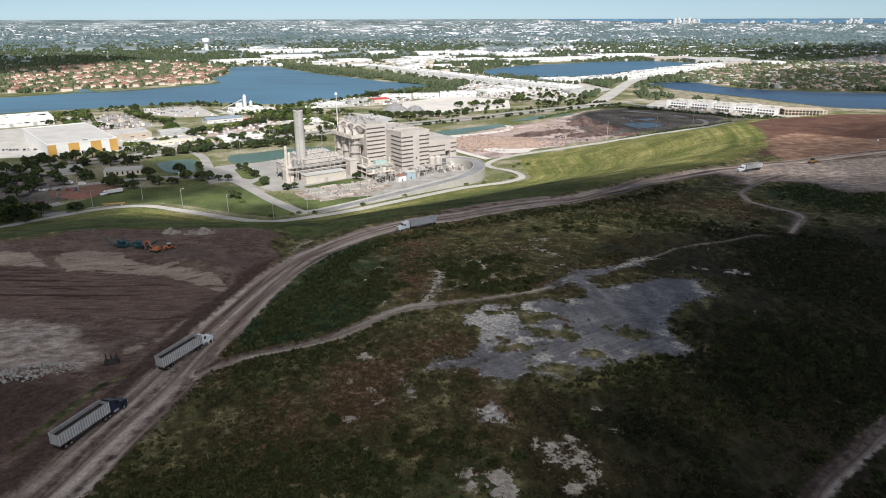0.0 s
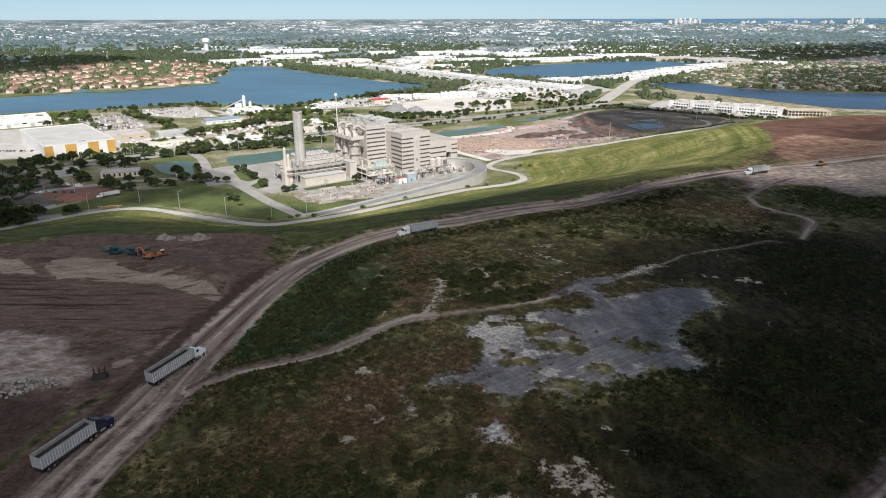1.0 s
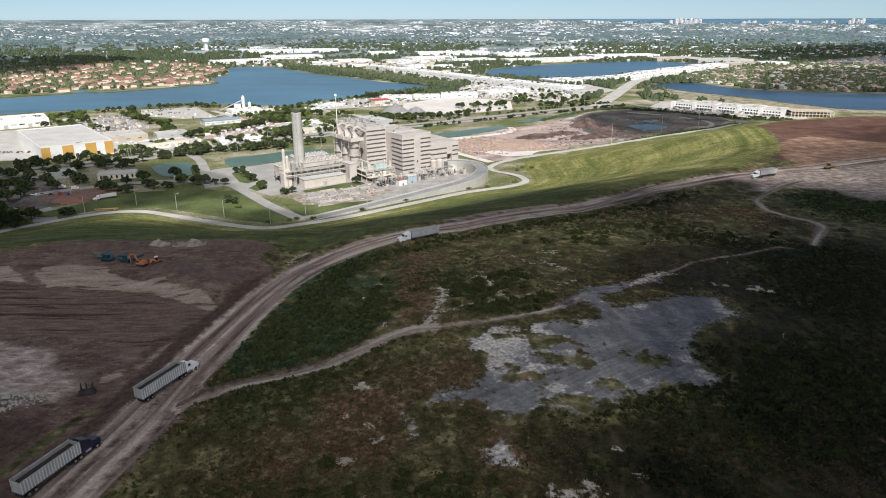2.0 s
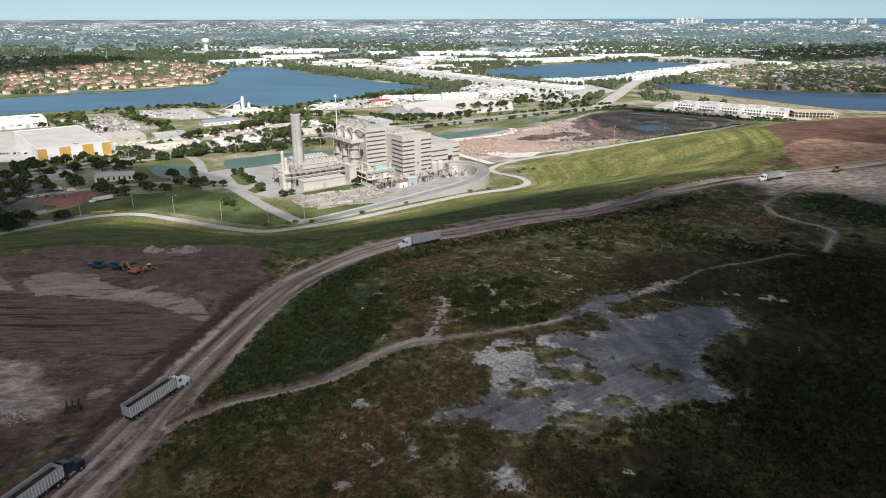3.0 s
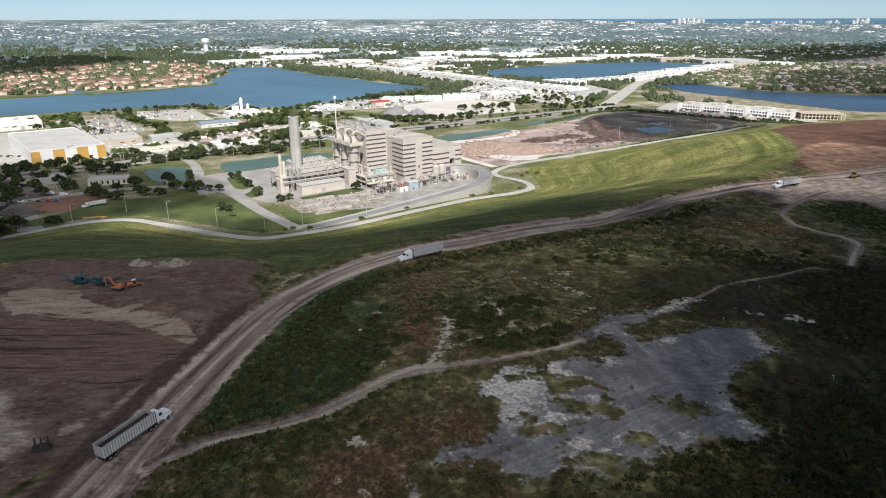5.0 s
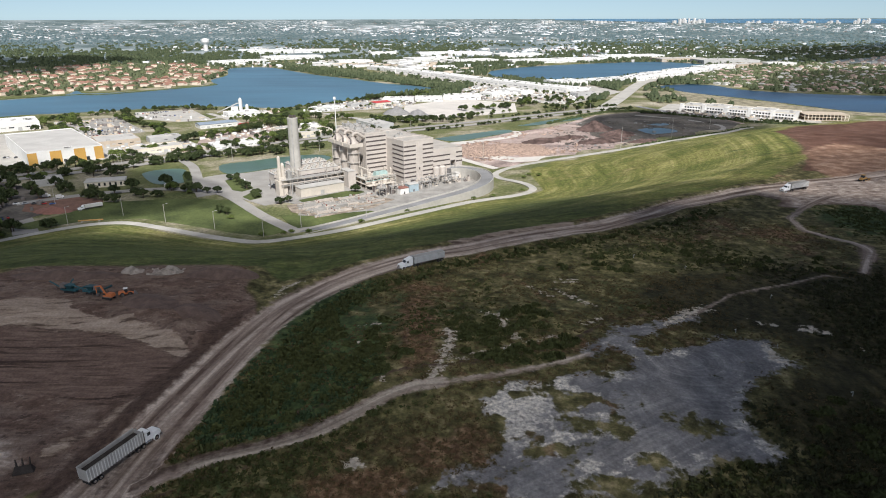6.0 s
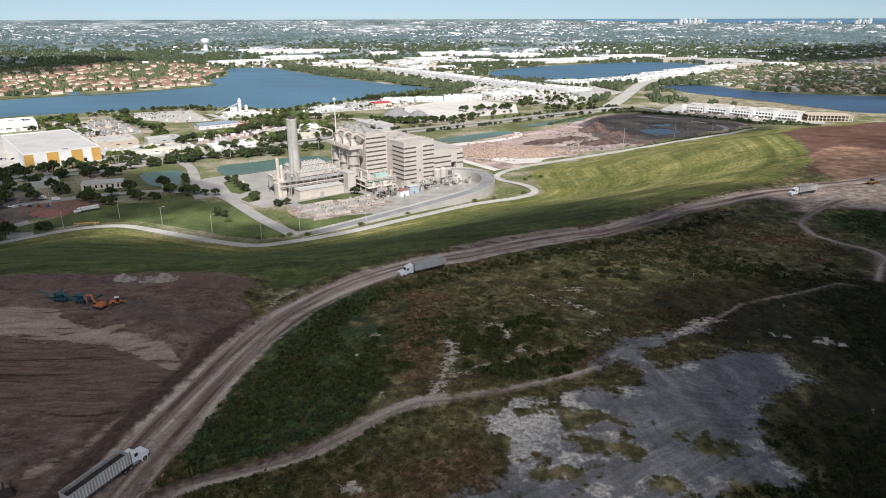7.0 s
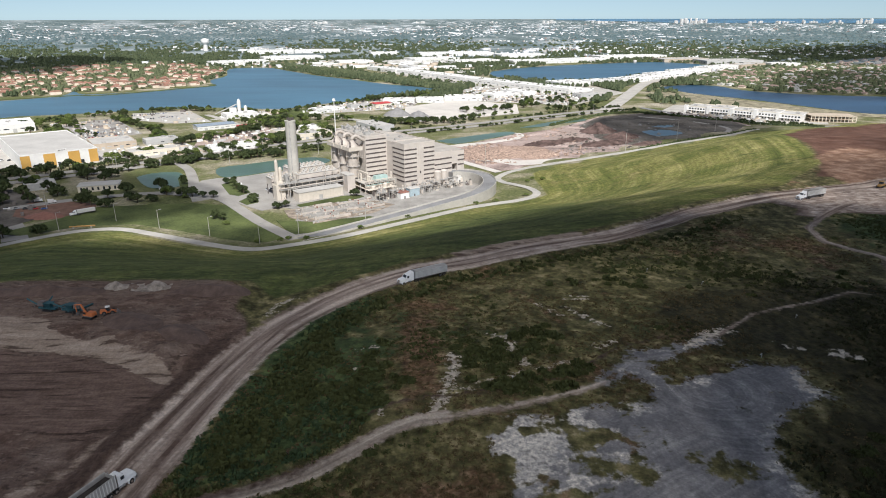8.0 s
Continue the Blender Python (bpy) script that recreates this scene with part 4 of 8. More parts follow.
def cloud(label, gx0, gy0, rx, ry, height, seed, rz, mat, shells=(1.0, 0.93), inner=None):
    """A billowing cloud of nested vapour, whose shade falls round (gx0, gy0)."""
    r = np.random.default_rng(seed)
    ob = thing("cumulus_cloud", label, "cloud", *(Vector((gx0, gy0, 0)) + SUN_DIR * (height / SUN_DIR.z)), rz)
    ph = r.random(6) * 6.28
    for s in shells:
        na, nb = 72, 14
        g = Geo()
        v = []
        for b in range(nb + 1):
            t = -math.pi / 2 + math.pi * b / nb
            for a in range(na):
                q = 2 * math.pi * a / na
                wob = 1 + 0.10 * math.sin(3 * q + ph[0]) + 0.08 * math.sin(5 * q + ph[1]) + 0.05 * math.sin(11 * q + ph[2] + s * 3) + 0.035 * math.sin(19 * q + ph[3] + s * 9)
                w = s * wob * max(math.cos(t), 0.002)
                v.append((rx * w * math.cos(q), ry * w * math.sin(q), s * (90 if t > 0 else 25) * math.sin(t) * (1 + 0.2 * math.cos(t) ** 2 * math.sin(7 * q + 4 * t))))
        g.add(v, [(b * na + a, b * na + (a + 1) % na, (b + 1) * na + (a + 1) % na, (b + 1) * na + a) for b in range(nb) for a in range(na)])
        part("vapour_billow", g, inner if inner and s < 0.9 else mat, ob, soft=True)
    return ob


cloud("large grey based cumulus cloud over the landfill hill", -112, 60, 640, 414, 800, 3, -13, vapour("rim_cloud_vapour", 0.33), (1.0, 0.94, 0.62, 0.4), vapour("core_cloud_vapour", 0.15))
cloud("small far cumulus cloud", -1500, 1960, 560, 420, 800, 21, 0, CLOUD_CORE, (1.0,))
cloud("low grey cumulus cloud beside the large one", -392, 508, 205, 128, 700, 31, 0, vapour("low_cloud_vapour", 0.3), (1.0, 0.9))
# Added out of view to make the hill's right side darker than the main shade.
cloud("unseen cloud added to darken the right side of the hill", 200, 150, 172, 220, 640, 8, 12, vapour("thin_cloud_vapour", 0.22), (1.0, 0.88, 0.76, 0.64))
cloud("grey cloud bank over the brown shoulder of the hill", 392, 440, 240, 152, 660, 17, 25, vapour("bank_cloud_vapour", 0.2), (1.0, 0.85, 0.7))
# Two unseen clouds, added to darken the estate and the land past it.
cloud("thin unseen cloud added to darken the housing estate", 1120, 1480, 520, 330, 820, 23, 20, vapour("veil_cloud_vapour", 0.26), (1.0, 0.85))
cloud("far unseen cloud added to darken the land past the estate", 1900, 2500, 1000, 520, 900, 29, 25, vapour("far_cloud_vapour", 0.3), (1.0, 0.8))
cloud("ragged cloud wisp over the brink of the slope", 70, 378, 105, 42, 640, 37, 24, vapour("wisp_cloud_vapour", 0.19), (1.0, 0.8))
cloud("thin cloud over the burning ground", 305, 905, 120, 105, 720, 27, 35, vapour("haze_cloud_vapour", 0.26), (1.0, 0.9))

# ---- the waste-to-energy plant ----
PX, PY, PA = -36.7, 577.0, 35.8


def plant(name, label, category, group=""):
    return thing(name, label, category, PX, PY, 0, PA, group)


def on_plant(u, v, z=0.0, rz=0.0):
    return pose(PX, PY, 0, 0, 0, PA) @ pose(u, v, z, 0, 0, rz)


def bands(parent, u0, u1, v0, v1, zs, h=1.15):
    """Dark louvre bands, each a part, 12 cm proud of the wall."""
    for z in zs:
        part("louvre_band", Geo().box(u0, v0, z, u1, v1, z + h), DARKBAND, parent)


def ribs(parent, mat, u0, u1, v, z0, z1, gap, along="u", d=0.12):
    """Upright cladding ribs, each a part."""
    k = u0
    while k < u1:
        g = Geo().box(k, v - d, z0, k + 0.18, v - 0.004, z1) if along == "u" else Geo().box(v - d, k, z0, v - 0.004, k + 0.18, z1)
        part("wall_rib", g, mat, parent)
        k += gap


boiler = plant("boiler_house", "large beige clad boiler house with dark louvre bands", "building")
g = Geo().box(0, 0, 0, 30, 18, 37).box(0.5, 18, 0, 30, 60, 36.2).box(-20, 28, 0, 0.5, 80, 41.5).box(0.5, 60, 0, 29, 88, 35)
part("wall", g, BEIGE, boiler)
ribs(boiler, BEIGE, 12.2, 19, 0, 1, 36.5, 1.7)
ribs(boiler, BEIGE, 30, 79, -20, 1, 41, 3.4, "v")
g = Geo()
for a, b, c, d, z in ((0, 0, 30, 18, 37), (0.5, 18, 30, 60, 36.2), (-20, 28, 0.5, 80, 41.5), (0.5, 60, 29, 88, 35)):
    g.box(a + 0.6, b + 0.6, z, c - 0.6, d - 0.6, z + 0.12)
part("roof", g, ROOFTAN, boiler, "tan flat gravel roof")
for a, b, c, d, z in ((0, 0, 30, 18, 37), (-20, 28, 0.5, 80, 41.5), (0.5, 18, 30, 60, 36.2)):
    ring = [(a - 0.1, b - 0.1), (c + 0.1, b - 0.1), (c + 0.1, d + 0.1), (a - 0.1, d + 0.1)]
    hole = [(a + 0.5, b + 0.5), (c - 0.5, b + 0.5), (c - 0.5, d - 0.5), (a + 0.5, d - 0.5)]
    g = Geo().add([(x, y, h) for h in (z - 0.4, z + 0.9) for x, y in ring + hole], [q for i in range(4) for j in ((i + 1) % 4,) for q in ((i, j, 8 + j, 8 + i), (4 + j, 4 + i, 12 + i, 12 + j), (8 + i, 8 + j, 12 + j, 12 + i), (j, i, 4 + i, 4 + j))])
    part("parapet", g, BEIGE, boiler)
bands(boiler, -19.6, -0.4, 27.88, 28.0, [4.5 + 3.75 * k for k in range(10)])
bands(boiler, 0.3, 12, -0.12, 0, [6.2 + 3.7 * k for k in range(8)])
bands(boiler, 19, 29.8, -0.12, 0, [6.2 + 3.7 * k for k in range(8)])
bands(boiler, -0.12, 0, 0.3, 17.8, [6.2 + 3.7 * k for k in range(8)])
part("loading_door", Geo().box(7, -0.2, 0.5, 10.5, -0.02, 4.6), DARKBAND, boiler)
part("side_door", Geo().box(15, -0.2, 12, 16.2, -0.02, 14), DARKBAND, boiler)
for u, v, w, d, h, z in ((-15, 36, 5, 4, 2.4, 41.6), (-8, 40, 4, 6, 1.8, 41.6), (-16, 52, 6, 4, 2.0, 41.6), (-6, 58, 4, 4, 3.0, 41.6), (-14, 66, 4, 7, 2.2, 41.6), (-5, 74, 5, 4, 1.6, 41.6), (-15, 72, 7, 5, 2.6, 41.6), (8, 26, 4, 3, 1.6, 36.3), (18, 34, 3, 5, 1.4, 36.3), (10, 48, 5, 4, 1.8, 36.3)):
    part("roof_unit", Geo().wedge(u, v, z, u + w, v + d, z + h, 0.25).box(u + w * 0.3, v + d * 0.3, z + h, u + w * 0.6, v + d * 0.6, z + h + 0.5), STEEL, boiler)
for u, v in ((-11, 47), (-3, 51), (-12, 60), (-4, 67), (-10, 77), (-17, 74)):
    part("roof_vent", Geo().lathe([(0.7, 41.6), (0.7, 44.2), (1.2, 44.4), (1.2, 45.2), (0.2, 45.8)], 10, pose(u, v, 0)), STEEL, boiler)

hall = plant("tipping_hall", "long beige tipping hall with louvre bands and a truck door", "building")
g = Geo().box(30, 5, 0, 52, 70, 26).box(57.5, 5, 0, 65, 70, 25.2).box(52, 5, 14.4, 57.5, 70, 25.6).box(52, 11, 0, 57.5, 70, 14.4)
part("wall", g, BEIGE, hall)
ribs(hall, BEIGE, 31, 51, 5, 1, 10, 2.4)
part("roof", Geo().box(30.5, 5.6, 26, 51.5, 69.4, 26.15).box(52.5, 5.6, 25.6, 64.5, 69.4, 25.75), ROOFTAN, hall)
bands(hall, 31, 51.5, 4.88, 5, [10.5, 15, 19.5])
bands(hall, 58, 64.8, 4.88, 5, [12.5, 16.5, 20.5])
part("door_recess", Geo().box(52.3, 10.85, 8.0, 57.2, 10.98, 14.2), DARKBAND, hall)

ramp_pts = [(-98, 447, 0.6), (-70, 470, 1.2), (-46, 490, 2.0), (-25, 506.5, 3.2), (-5, 521.5, 4.8), (12, 534, 6.2), (24, 547, 7.4), (31, 562, 8.0), (33, 579, 8.0), (29, 596, 8.0), (19, 607.5, 8.0), (6, 611, 8.0), (0, 608, 8.0)]


def ramp_side(off):
    xy = soft_line([p[:2] for p in ramp_pts], 4)
    zz = np.interp(np.arange(len(xy)) / 4, np.arange(len(ramp_pts)), [p[2] for p in ramp_pts])
    out = []
    for i, (x, y) in enumerate(xy):
        a, b = xy[max(0, i - 1)], xy[min(len(xy) - 1, i + 1)]
        d = math.hypot(b[0] - a[0], b[1] - a[1])
        out.append((x + (b[1] - a[1]) / d * off, y - (b[0] - a[0]) / d * off, zz[i]))
    return out


def wall_between(o0, o1, dz0, dz1, base=None):
    A, B = ramp_side(o0), ramp_side(o1)
    g, k = Geo(), len(A)
    lo = lambda p: base if base is not None else p[2] + dz0
    v = [(p[0], p[1], lo(p)) for p in A] + [(p[0], p[1], lo(p)) for p in B] + [(p[0], p[1], p[2] + dz1) for p in A] + [(p[0], p[1], p[2] + dz1) for p in B]
    f = []
    for i in range(k - 1):
        f += [(2 * k + i, 3 * k + i, 3 * k + i + 1, 2 * k + i + 1), (i, i + 1, k + i + 1, k + i), (i, 2 * k + i, 2 * k + i + 1, i + 1), (k + i, k + i + 1, 3 * k + i + 1, 3 * k + i)]
    f += [(0, k, 3 * k, 2 * k), (k - 1, 3 * k - 1, 4 * k - 1, 2 * k - 1)]
    return g.add(v, f)


ramp = thing("truck_ramp", "curved concrete truck ramp rising to the tipping hall", "ramp")
part("deck", wall_between(5.0, -5.0, 0, 0, -0.5), ASPHALT, ramp, "grey asphalt deck")
part("retaining_wall", wall_between(5.45, 5.02, 0, 1.0, -0.5), CONCRETE, ramp, "pale concrete retaining wall")
part("retaining_wall", wall_between(-5.02, -5.45, 0, 1.0, -0.5), CONCRETE, ramp, "pale concrete retaining wall")

stack = thing("chimney_stack", "tall round pale concrete chimney stack beside the plant", "chimney", -125.5, 570, 0)
g = Geo()
g.lathe([(4.6, 0), (4.5, 10), (4.35, 25), (4.2, 42), (4.05, 57), (4.25, 57.1), (4.25, 58.2), (4.05, 58.3)], 36)
part("shaft", g, CONCRETE, stack, "pale grey concrete shaft", soft=False)
for a in (0.6, 2.7, 4.8):
    part("flue", Geo().lathe([(1.25, 55), (1.25, 60.2), (1.05, 60.2), (1.05, 56)], 14, pose(1.9 * math.cos(a), 1.9 * math.sin(a), 0), caps=False), DARKBAND, stack, "rust brown steel flue")
part("ladder", Geo().box(-0.35, -4.8, 3, 0.35, -4.1, 57), STEEL, stack)

# spray dryers, three alike
scrub_label = "tall beige spray dryer vessel with an elbow duct"
dryer = thing("spray_dryer", scrub_label, "vessel", 0, 0, 0, 0, "spray dryers")
part("vessel", Geo().lathe([(4.2, 0), (4.2, 30.5), (5.0, 31.5), (5.3, 32.5), (5.3, 34.6), (4.6, 35.6), (2.2, 38.4), (1.6, 40.2)], 24), DUCT, dryer)
g = Geo().sweep([(0, 0, 39.5), (0, 0, 40.8), (0.4, 0, 42.0), (1.5, 0, 42.9), (3.2, 0, 43.2), (4.8, 0, 42.8), (6.4, 0, 41.8), (8, 0, 40.6), (11.5, 0, 38.5)], 1.35)
part("elbow_duct", g, DUCT, dryer)
part("head_platform", Geo().box(-6.2, -6.2, 32.2, 6.2, 6.2, 32.6), DUCT, dryer)
for a, b, c, d in ((-6.2, -6.2, 6.2, -6.0), (-6.2, 6.0, 6.2, 6.2), (-6.2, -6.0, -6.0, 6.0), (6.0, -6.0, 6.2, 6.0)):
    part("side_screen", Geo().box(a, b, 32.6, c, d, 35.4), CREAMPLANT, dryer)
for a in (-4.6, 4.6):
    part("head_duct", Geo().tube((a, -5, 36), (a * 0.4, 0, 38.6), 0.7, 8), DARKSTEEL, dryer)
for z in (10, 19, 27):
    part("walkway", Geo().lathe([(4.32, z), (5.6, z), (5.6, z + 0.2), (4.32, z + 0.2)], 18, caps=False), STEEL, dryer)
for a in range(6):
    part("leg", Geo().tube((5.5 * math.cos(a * 1.047), 5.5 * math.sin(a * 1.047), 0), (5.5 * math.cos(a * 1.047), 5.5 * math.sin(a * 1.047), 32.2), 0.24, 6), DUCT, dryer)
dryer.matrix_world = on_plant(-31, 30)
for v in (44, 58):
    copy_thing(dryer, on_plant(-31, v))

# fabric filter houses with hoppers and roof vents
def filter_house(u, v, w, d, z0, z1, label):
    ob = plant("filter_house", label, "building", "filter houses")
    part("casing", Geo().box(u, v, z0, u + w, v + d, z1), BEIGE, ob)
    g = Geo().box(u - 0.4, v - 0.4, z1, u + w + 0.4, v + d + 0.4, z1 + 0.3)
    part("roof", g, ROOFM, ob)
    n = max(3, int(w / 3.2))
    for i in range(n):
        for j in range(3):
            uu, vv = u + (i + 0.5) * w / n, v + (j + 0.5) * d / 3
            part("roof_vent", Geo().box(uu - 0.75, vv - 1.1, z1 + 0.3, uu + 0.75, vv + 1.1, z1 + 1.5), ROOFM if (i + j) % 2 else DUCT, ob)
    for i in range(n):
        uu = u + (i + 0.5) * w / n
        m = pose(uu, v + 1.6, 0)
        part("hopper", Geo().lathe([(0.35, z0 - 3.4), (1.5, z0)], 4, m), DUCT, ob)
    for uu in np.linspace(u + 0.4, u + w - 0.4, max(3, int(w / 6))):
        for vv in (v + 0.4, v + d - 0.4):
            part("leg", Geo().box(uu - 0.25, vv - 0.25, 0, uu + 0.25, vv + 0.25, z0), DARKSTEEL, ob)
    part("siding_band", Geo().box(u - 0.1, v - 0.12, z0 + (z1 - z0) * 0.45, u + w + 0.1, v - 0.01, z0 + (z1 - z0) * 0.55), DARKBAND, ob)
    return ob


filter_house(-77, 36, 34, 15, 8.5, 16.5, "beige fabric filter house with rows of roof vents")
filter_house(-77, 53, 32, 14, 9, 18, "beige fabric filter house behind the first one")
filter_house(-97, 42, 17, 12, 9, 15, "low beige filter house beside the chimney")

fbox = plant("ash_building", "long low cream ash building in front of the pipe rack", "building")
g = Geo().box(-87, 14.5, 0, -49, 25, 7.4)
part("wall", g, CREAMPLANT, fbox)
ribs(fbox, CREAMPLANT, -86.5, -49.5, 14.5, 0.5, 7.2, 2.9)
part("roof", Geo().box(-87.4, 14.1, 7.4, -48.6, 25.4, 7.9), ROOFM, fbox)
part("door", Geo().box(-70, 14.2, 0.5, -67, 14.38, 4), STEEL, fbox)

rack = plant("pipe_rack", "two level steel pipe rack along the filter houses", "pipe rack")
for u in range(-96, -36, 6):
    for v in (27, 33):
        part("post", Geo().box(u - 0.25, v - 0.25, 0, u + 0.25, v + 0.25, 13), DUCT, rack)
for z in (8.2, 12.6):
    part("deck", Geo().box(-97, 26.6, z, -37, 33.4, z + 0.35), STEEL, rack)
    part("handrail", Geo().box(-97, 26.6, z + 1.2, -37, 26.7, z + 1.35), STEEL, rack)
for k, z in ((28, 9.2), (29.4, 9.4), (31, 9.3), (30, 10.6)):
    part("pipe", Geo().tube((-97, k, z), (-37, k, z), 0.45, 8), DUCT if k < 30 else STEEL, rack)
for u0 in range(-95, -40, 12):
    part("brace", Geo().tube((u0, 26.9, 0.2), (u0 + 6, 26.9, 8), 0.14, 5), DARKSTEEL, rack)

tower = plant("lime_silo", "white lime silo block with a slender tower", "silo")
part("base_block", Geo().box(-98.8, 28.5, 0, -91.8, 36, 12).box(-98, 29.2, 12, -92.6, 35.4, 15), CREAMPLANT, tower)
for u, v, r, h in ((-96.8, 30.6, 1.3, 32), (-93.8, 31.2, 1.4, 26), (-96.4, 34, 1.3, 22)):
    part("silo", Geo().lathe([(r, 12), (r, h - 1.5), (r * 0.5, h), (0.1, h + 0.3)], 14, pose(u, v, 0)), CREAMPLANT, tower)
part("stair_tower", Geo().box(-90.3, 30, 0, -87.4, 34, 19), STEEL, tower)

# turbine yard in front of the boiler house
turb = plant("turbine_deck", "open steel framed turbine deck with a mint green generator housing", "machine deck")
part("slab", Geo().box(-34, 6, 8.2, -4, 25, 8.8), CONCRETE, turb)
for u in range(-33, -3, 7):
    for v in (6.6, 15, 24):
        part("column", Geo().box(u - 0.4, v - 0.4, 0, u + 0.4, v + 0.4, 8.2), CONCRETE, turb)
part("generator_housing", Geo().wedge(-22, 9, 8.8, -10, 15, 12.6, 0.8), MINT, turb)
part("gantry", Geo().box(-31, 7, 8.8, -30.4, 7.6, 16).box(-31, 22, 8.8, -30.4, 22.6, 16).box(-31.3, 7, 16, -30.1, 22.6, 17), CREAMPLANT, turb)
part("mid_deck", Geo().box(-34, 6, 4.4, -4, 25, 4.7), CREAMPLANT, turb)
for k in range(16):
    u = -33.8 + 1.95 * k
    part("post", Geo().tube((u, 5.7, 0.3), (u, 5.7, 9.5 + (k * 7 % 5)), 0.16, 6), DUCT if k % 2 else CREAMPLANT, turb)
for k, z in enumerate((5.6, 6.4, 7.2, 10.2, 11.0)):
    part("pipe", Geo().tube((-34, 5.3, z), (-5 - 3 * (k % 3), 5.3, z), 0.26, 7), (DUCT, CREAMPLANT, MINT)[k % 3], turb)
for k, (u, v, r_, h) in enumerate(((-27, 11, 1.3, 4), (-24.5, 18, 1.1, 5.5), (-31, 17, 0.9, 6), (-7, 20, 1.2, 4.5), (-6.5, 11, 0.9, 5))):
    part("vessel", Geo().lathe([(r_, 8.8), (r_, 8.8 + h), (r_ * 0.5, 9.5 + h), (0.1, 9.7 + h)], 12, pose(u, v, 0)), (CREAMPLANT, DUCT)[k % 2], turb)
part("low_deck", Geo().box(-34, 0, 4.2, -8, 5.8, 4.5), CREAMPLANT, turb)
for u, v, r, h in ((-28, 3, 1.6, 7), (-23, 2, 1.2, 6), (-17, 3, 1.8, 8), (-12, 2.5, 1.1, 6)):
    part("tank", Geo().lathe([(r, 0), (r, h - 0.6), (r * 0.6, h), (0.05, h + 0.1)], 14, pose(u, v, 0)), CREAMPLANT, turb)
for k in range(9):
    u = -33 + k * 3
    part("pipe", Geo().tube((u, 0.5, 1 + (k % 3)), (u, 26, 1 + (k % 3)), 0.25, 6), DUCT, turb)

bldC = plant("link_building", "square beige link building below the dryers", "building")
part("wall", Geo().box(-42, 20, 0, -35, 34, 14), BEIGE, bldC)
part("roof", Geo().box(-42.3, 19.7, 14, -34.7, 34.3, 14.4), ROOFM, bldC)

for i, (u, v, w, d, h, mat, lab) in enumerate(((31, -9, 4, 7, 12, BEIGE, "two beige tanks"), (-9, -22, 9, 6, 6.5, PALEBLUE, "pale blue control house"), (-19, -24, 8, 7, 5, RUSTRED, "red roofed control house"), (40, -12, 6, 4, 4, WHITE, "white switch house"), (50, -6, 4, 4, 5, WHITE, "small white kiosk"))):
    ob = plant("yard_building", lab + " in the plant yard", "building")
    if i == 0:
        for k in (0, 6.5):
            part("tank", Geo().lathe([(2.9, 0), (2.9, 12), (2.2, 12.8), (0.1, 13.2)], 18, pose(u + k, v + 6, 0)), mat, ob)
    else:
        part("wall", Geo().box(u, v, 0, u + w, v + d, h), WHITE if mat is RUSTRED else mat, ob)
        part("roof", Geo().wedge(u - 0.3, v - 0.3, h, u + w + 0.3, v + d + 0.3, h + 0.9, 0.9), mat if mat is RUSTRED else ROOFM, ob)
        part("door", Geo().box(u + w * 0.4, v - 0.12, 0, u + w * 0.4 + 1.2, v - 0.01, 2.3), DARKBAND, ob)

# switchyard: gantries, transformers
for k in range(5):
    ob = plant("switchyard_gantry", "grey steel lattice gantry in the switchyard", "gantry", "switchyard gantries")
    u, v = -2 + k * 9, -13 - 2 * (k % 2)
    for du in (0, 6):
        part("mast", Geo().tube((u + du, v, 0), (u + du, v, 8.5), 0.28, 6, 0.18), STEEL, ob)
    part("beam", Geo().box(u - 0.4, v - 0.3, 7.6, u + 6.4, v + 0.3, 8.2), STEEL, ob)
    for du in (1.2, 3, 4.8):
        part("insulator", Geo().lathe([(0.12, 6.2), (0.22, 6.6), (0.12, 7), (0.22, 7.3), (0.12, 7.6)], 8, pose(u + du, v, 0)), DARKBAND, ob)
for k in range(4):
    ob = plant("transformer", "grey power transformer with cooling fins", "transformer", "transformers")
    u, v = 2 + k * 8, -7
    part("tank", Geo().wedge(u, v, 0.2, u + 4, v + 2.6, 3.6, 0.15), STEEL, ob)
    for j in range(5):
        part("fin", Geo().box(u + 0.4 + j * 0.7, v - 0.8, 0.6, u + 0.6 + j * 0.7, v - 0.02, 3.0), STEEL, ob)
    for j in range(3):
        part("bushing", Geo().lathe([(0.2, 3.6), (0.12, 5.0)], 8, pose(u + 0.8 + j * 1.2, v + 1.3, 0)), DARKBAND, ob)

# foundations and stored equipment on the plot before the ash building
r3 = np.random.default_rng(31)
for k in range(70):
    u, v = -104 + 78 * r3.random(), -43 + 38 * r3.random()
    w, d, h = 1.2 + 5 * r3.random() ** 2, 0.9 + 2.2 * r3.random(), 0.3 + 1.6 * r3.random()
    if v < -44 - 0.9 * (-54 - u) * (u > -54) or (u > -44 and v < -24) or (u < -50 and v > -6):
        continue
    ob = plant("stored_equipment", "rusty and pale stored plant equipment on bare ground", "equipment", "stored equipment")
    part("skid", Geo().box(u, v, 0, u + w, v + d, h * 0.5), (CONCRETE, DUCT, RUSTRED)[k % 3], ob)
    part("casing", Geo().wedge(u + w * 0.1, v + 0.1, h * 0.5, u + w * 0.8, v + d * 0.8, h + 0.5, 0.15), (DUCT, STEEL, CONCRETE)[k % 3], ob)
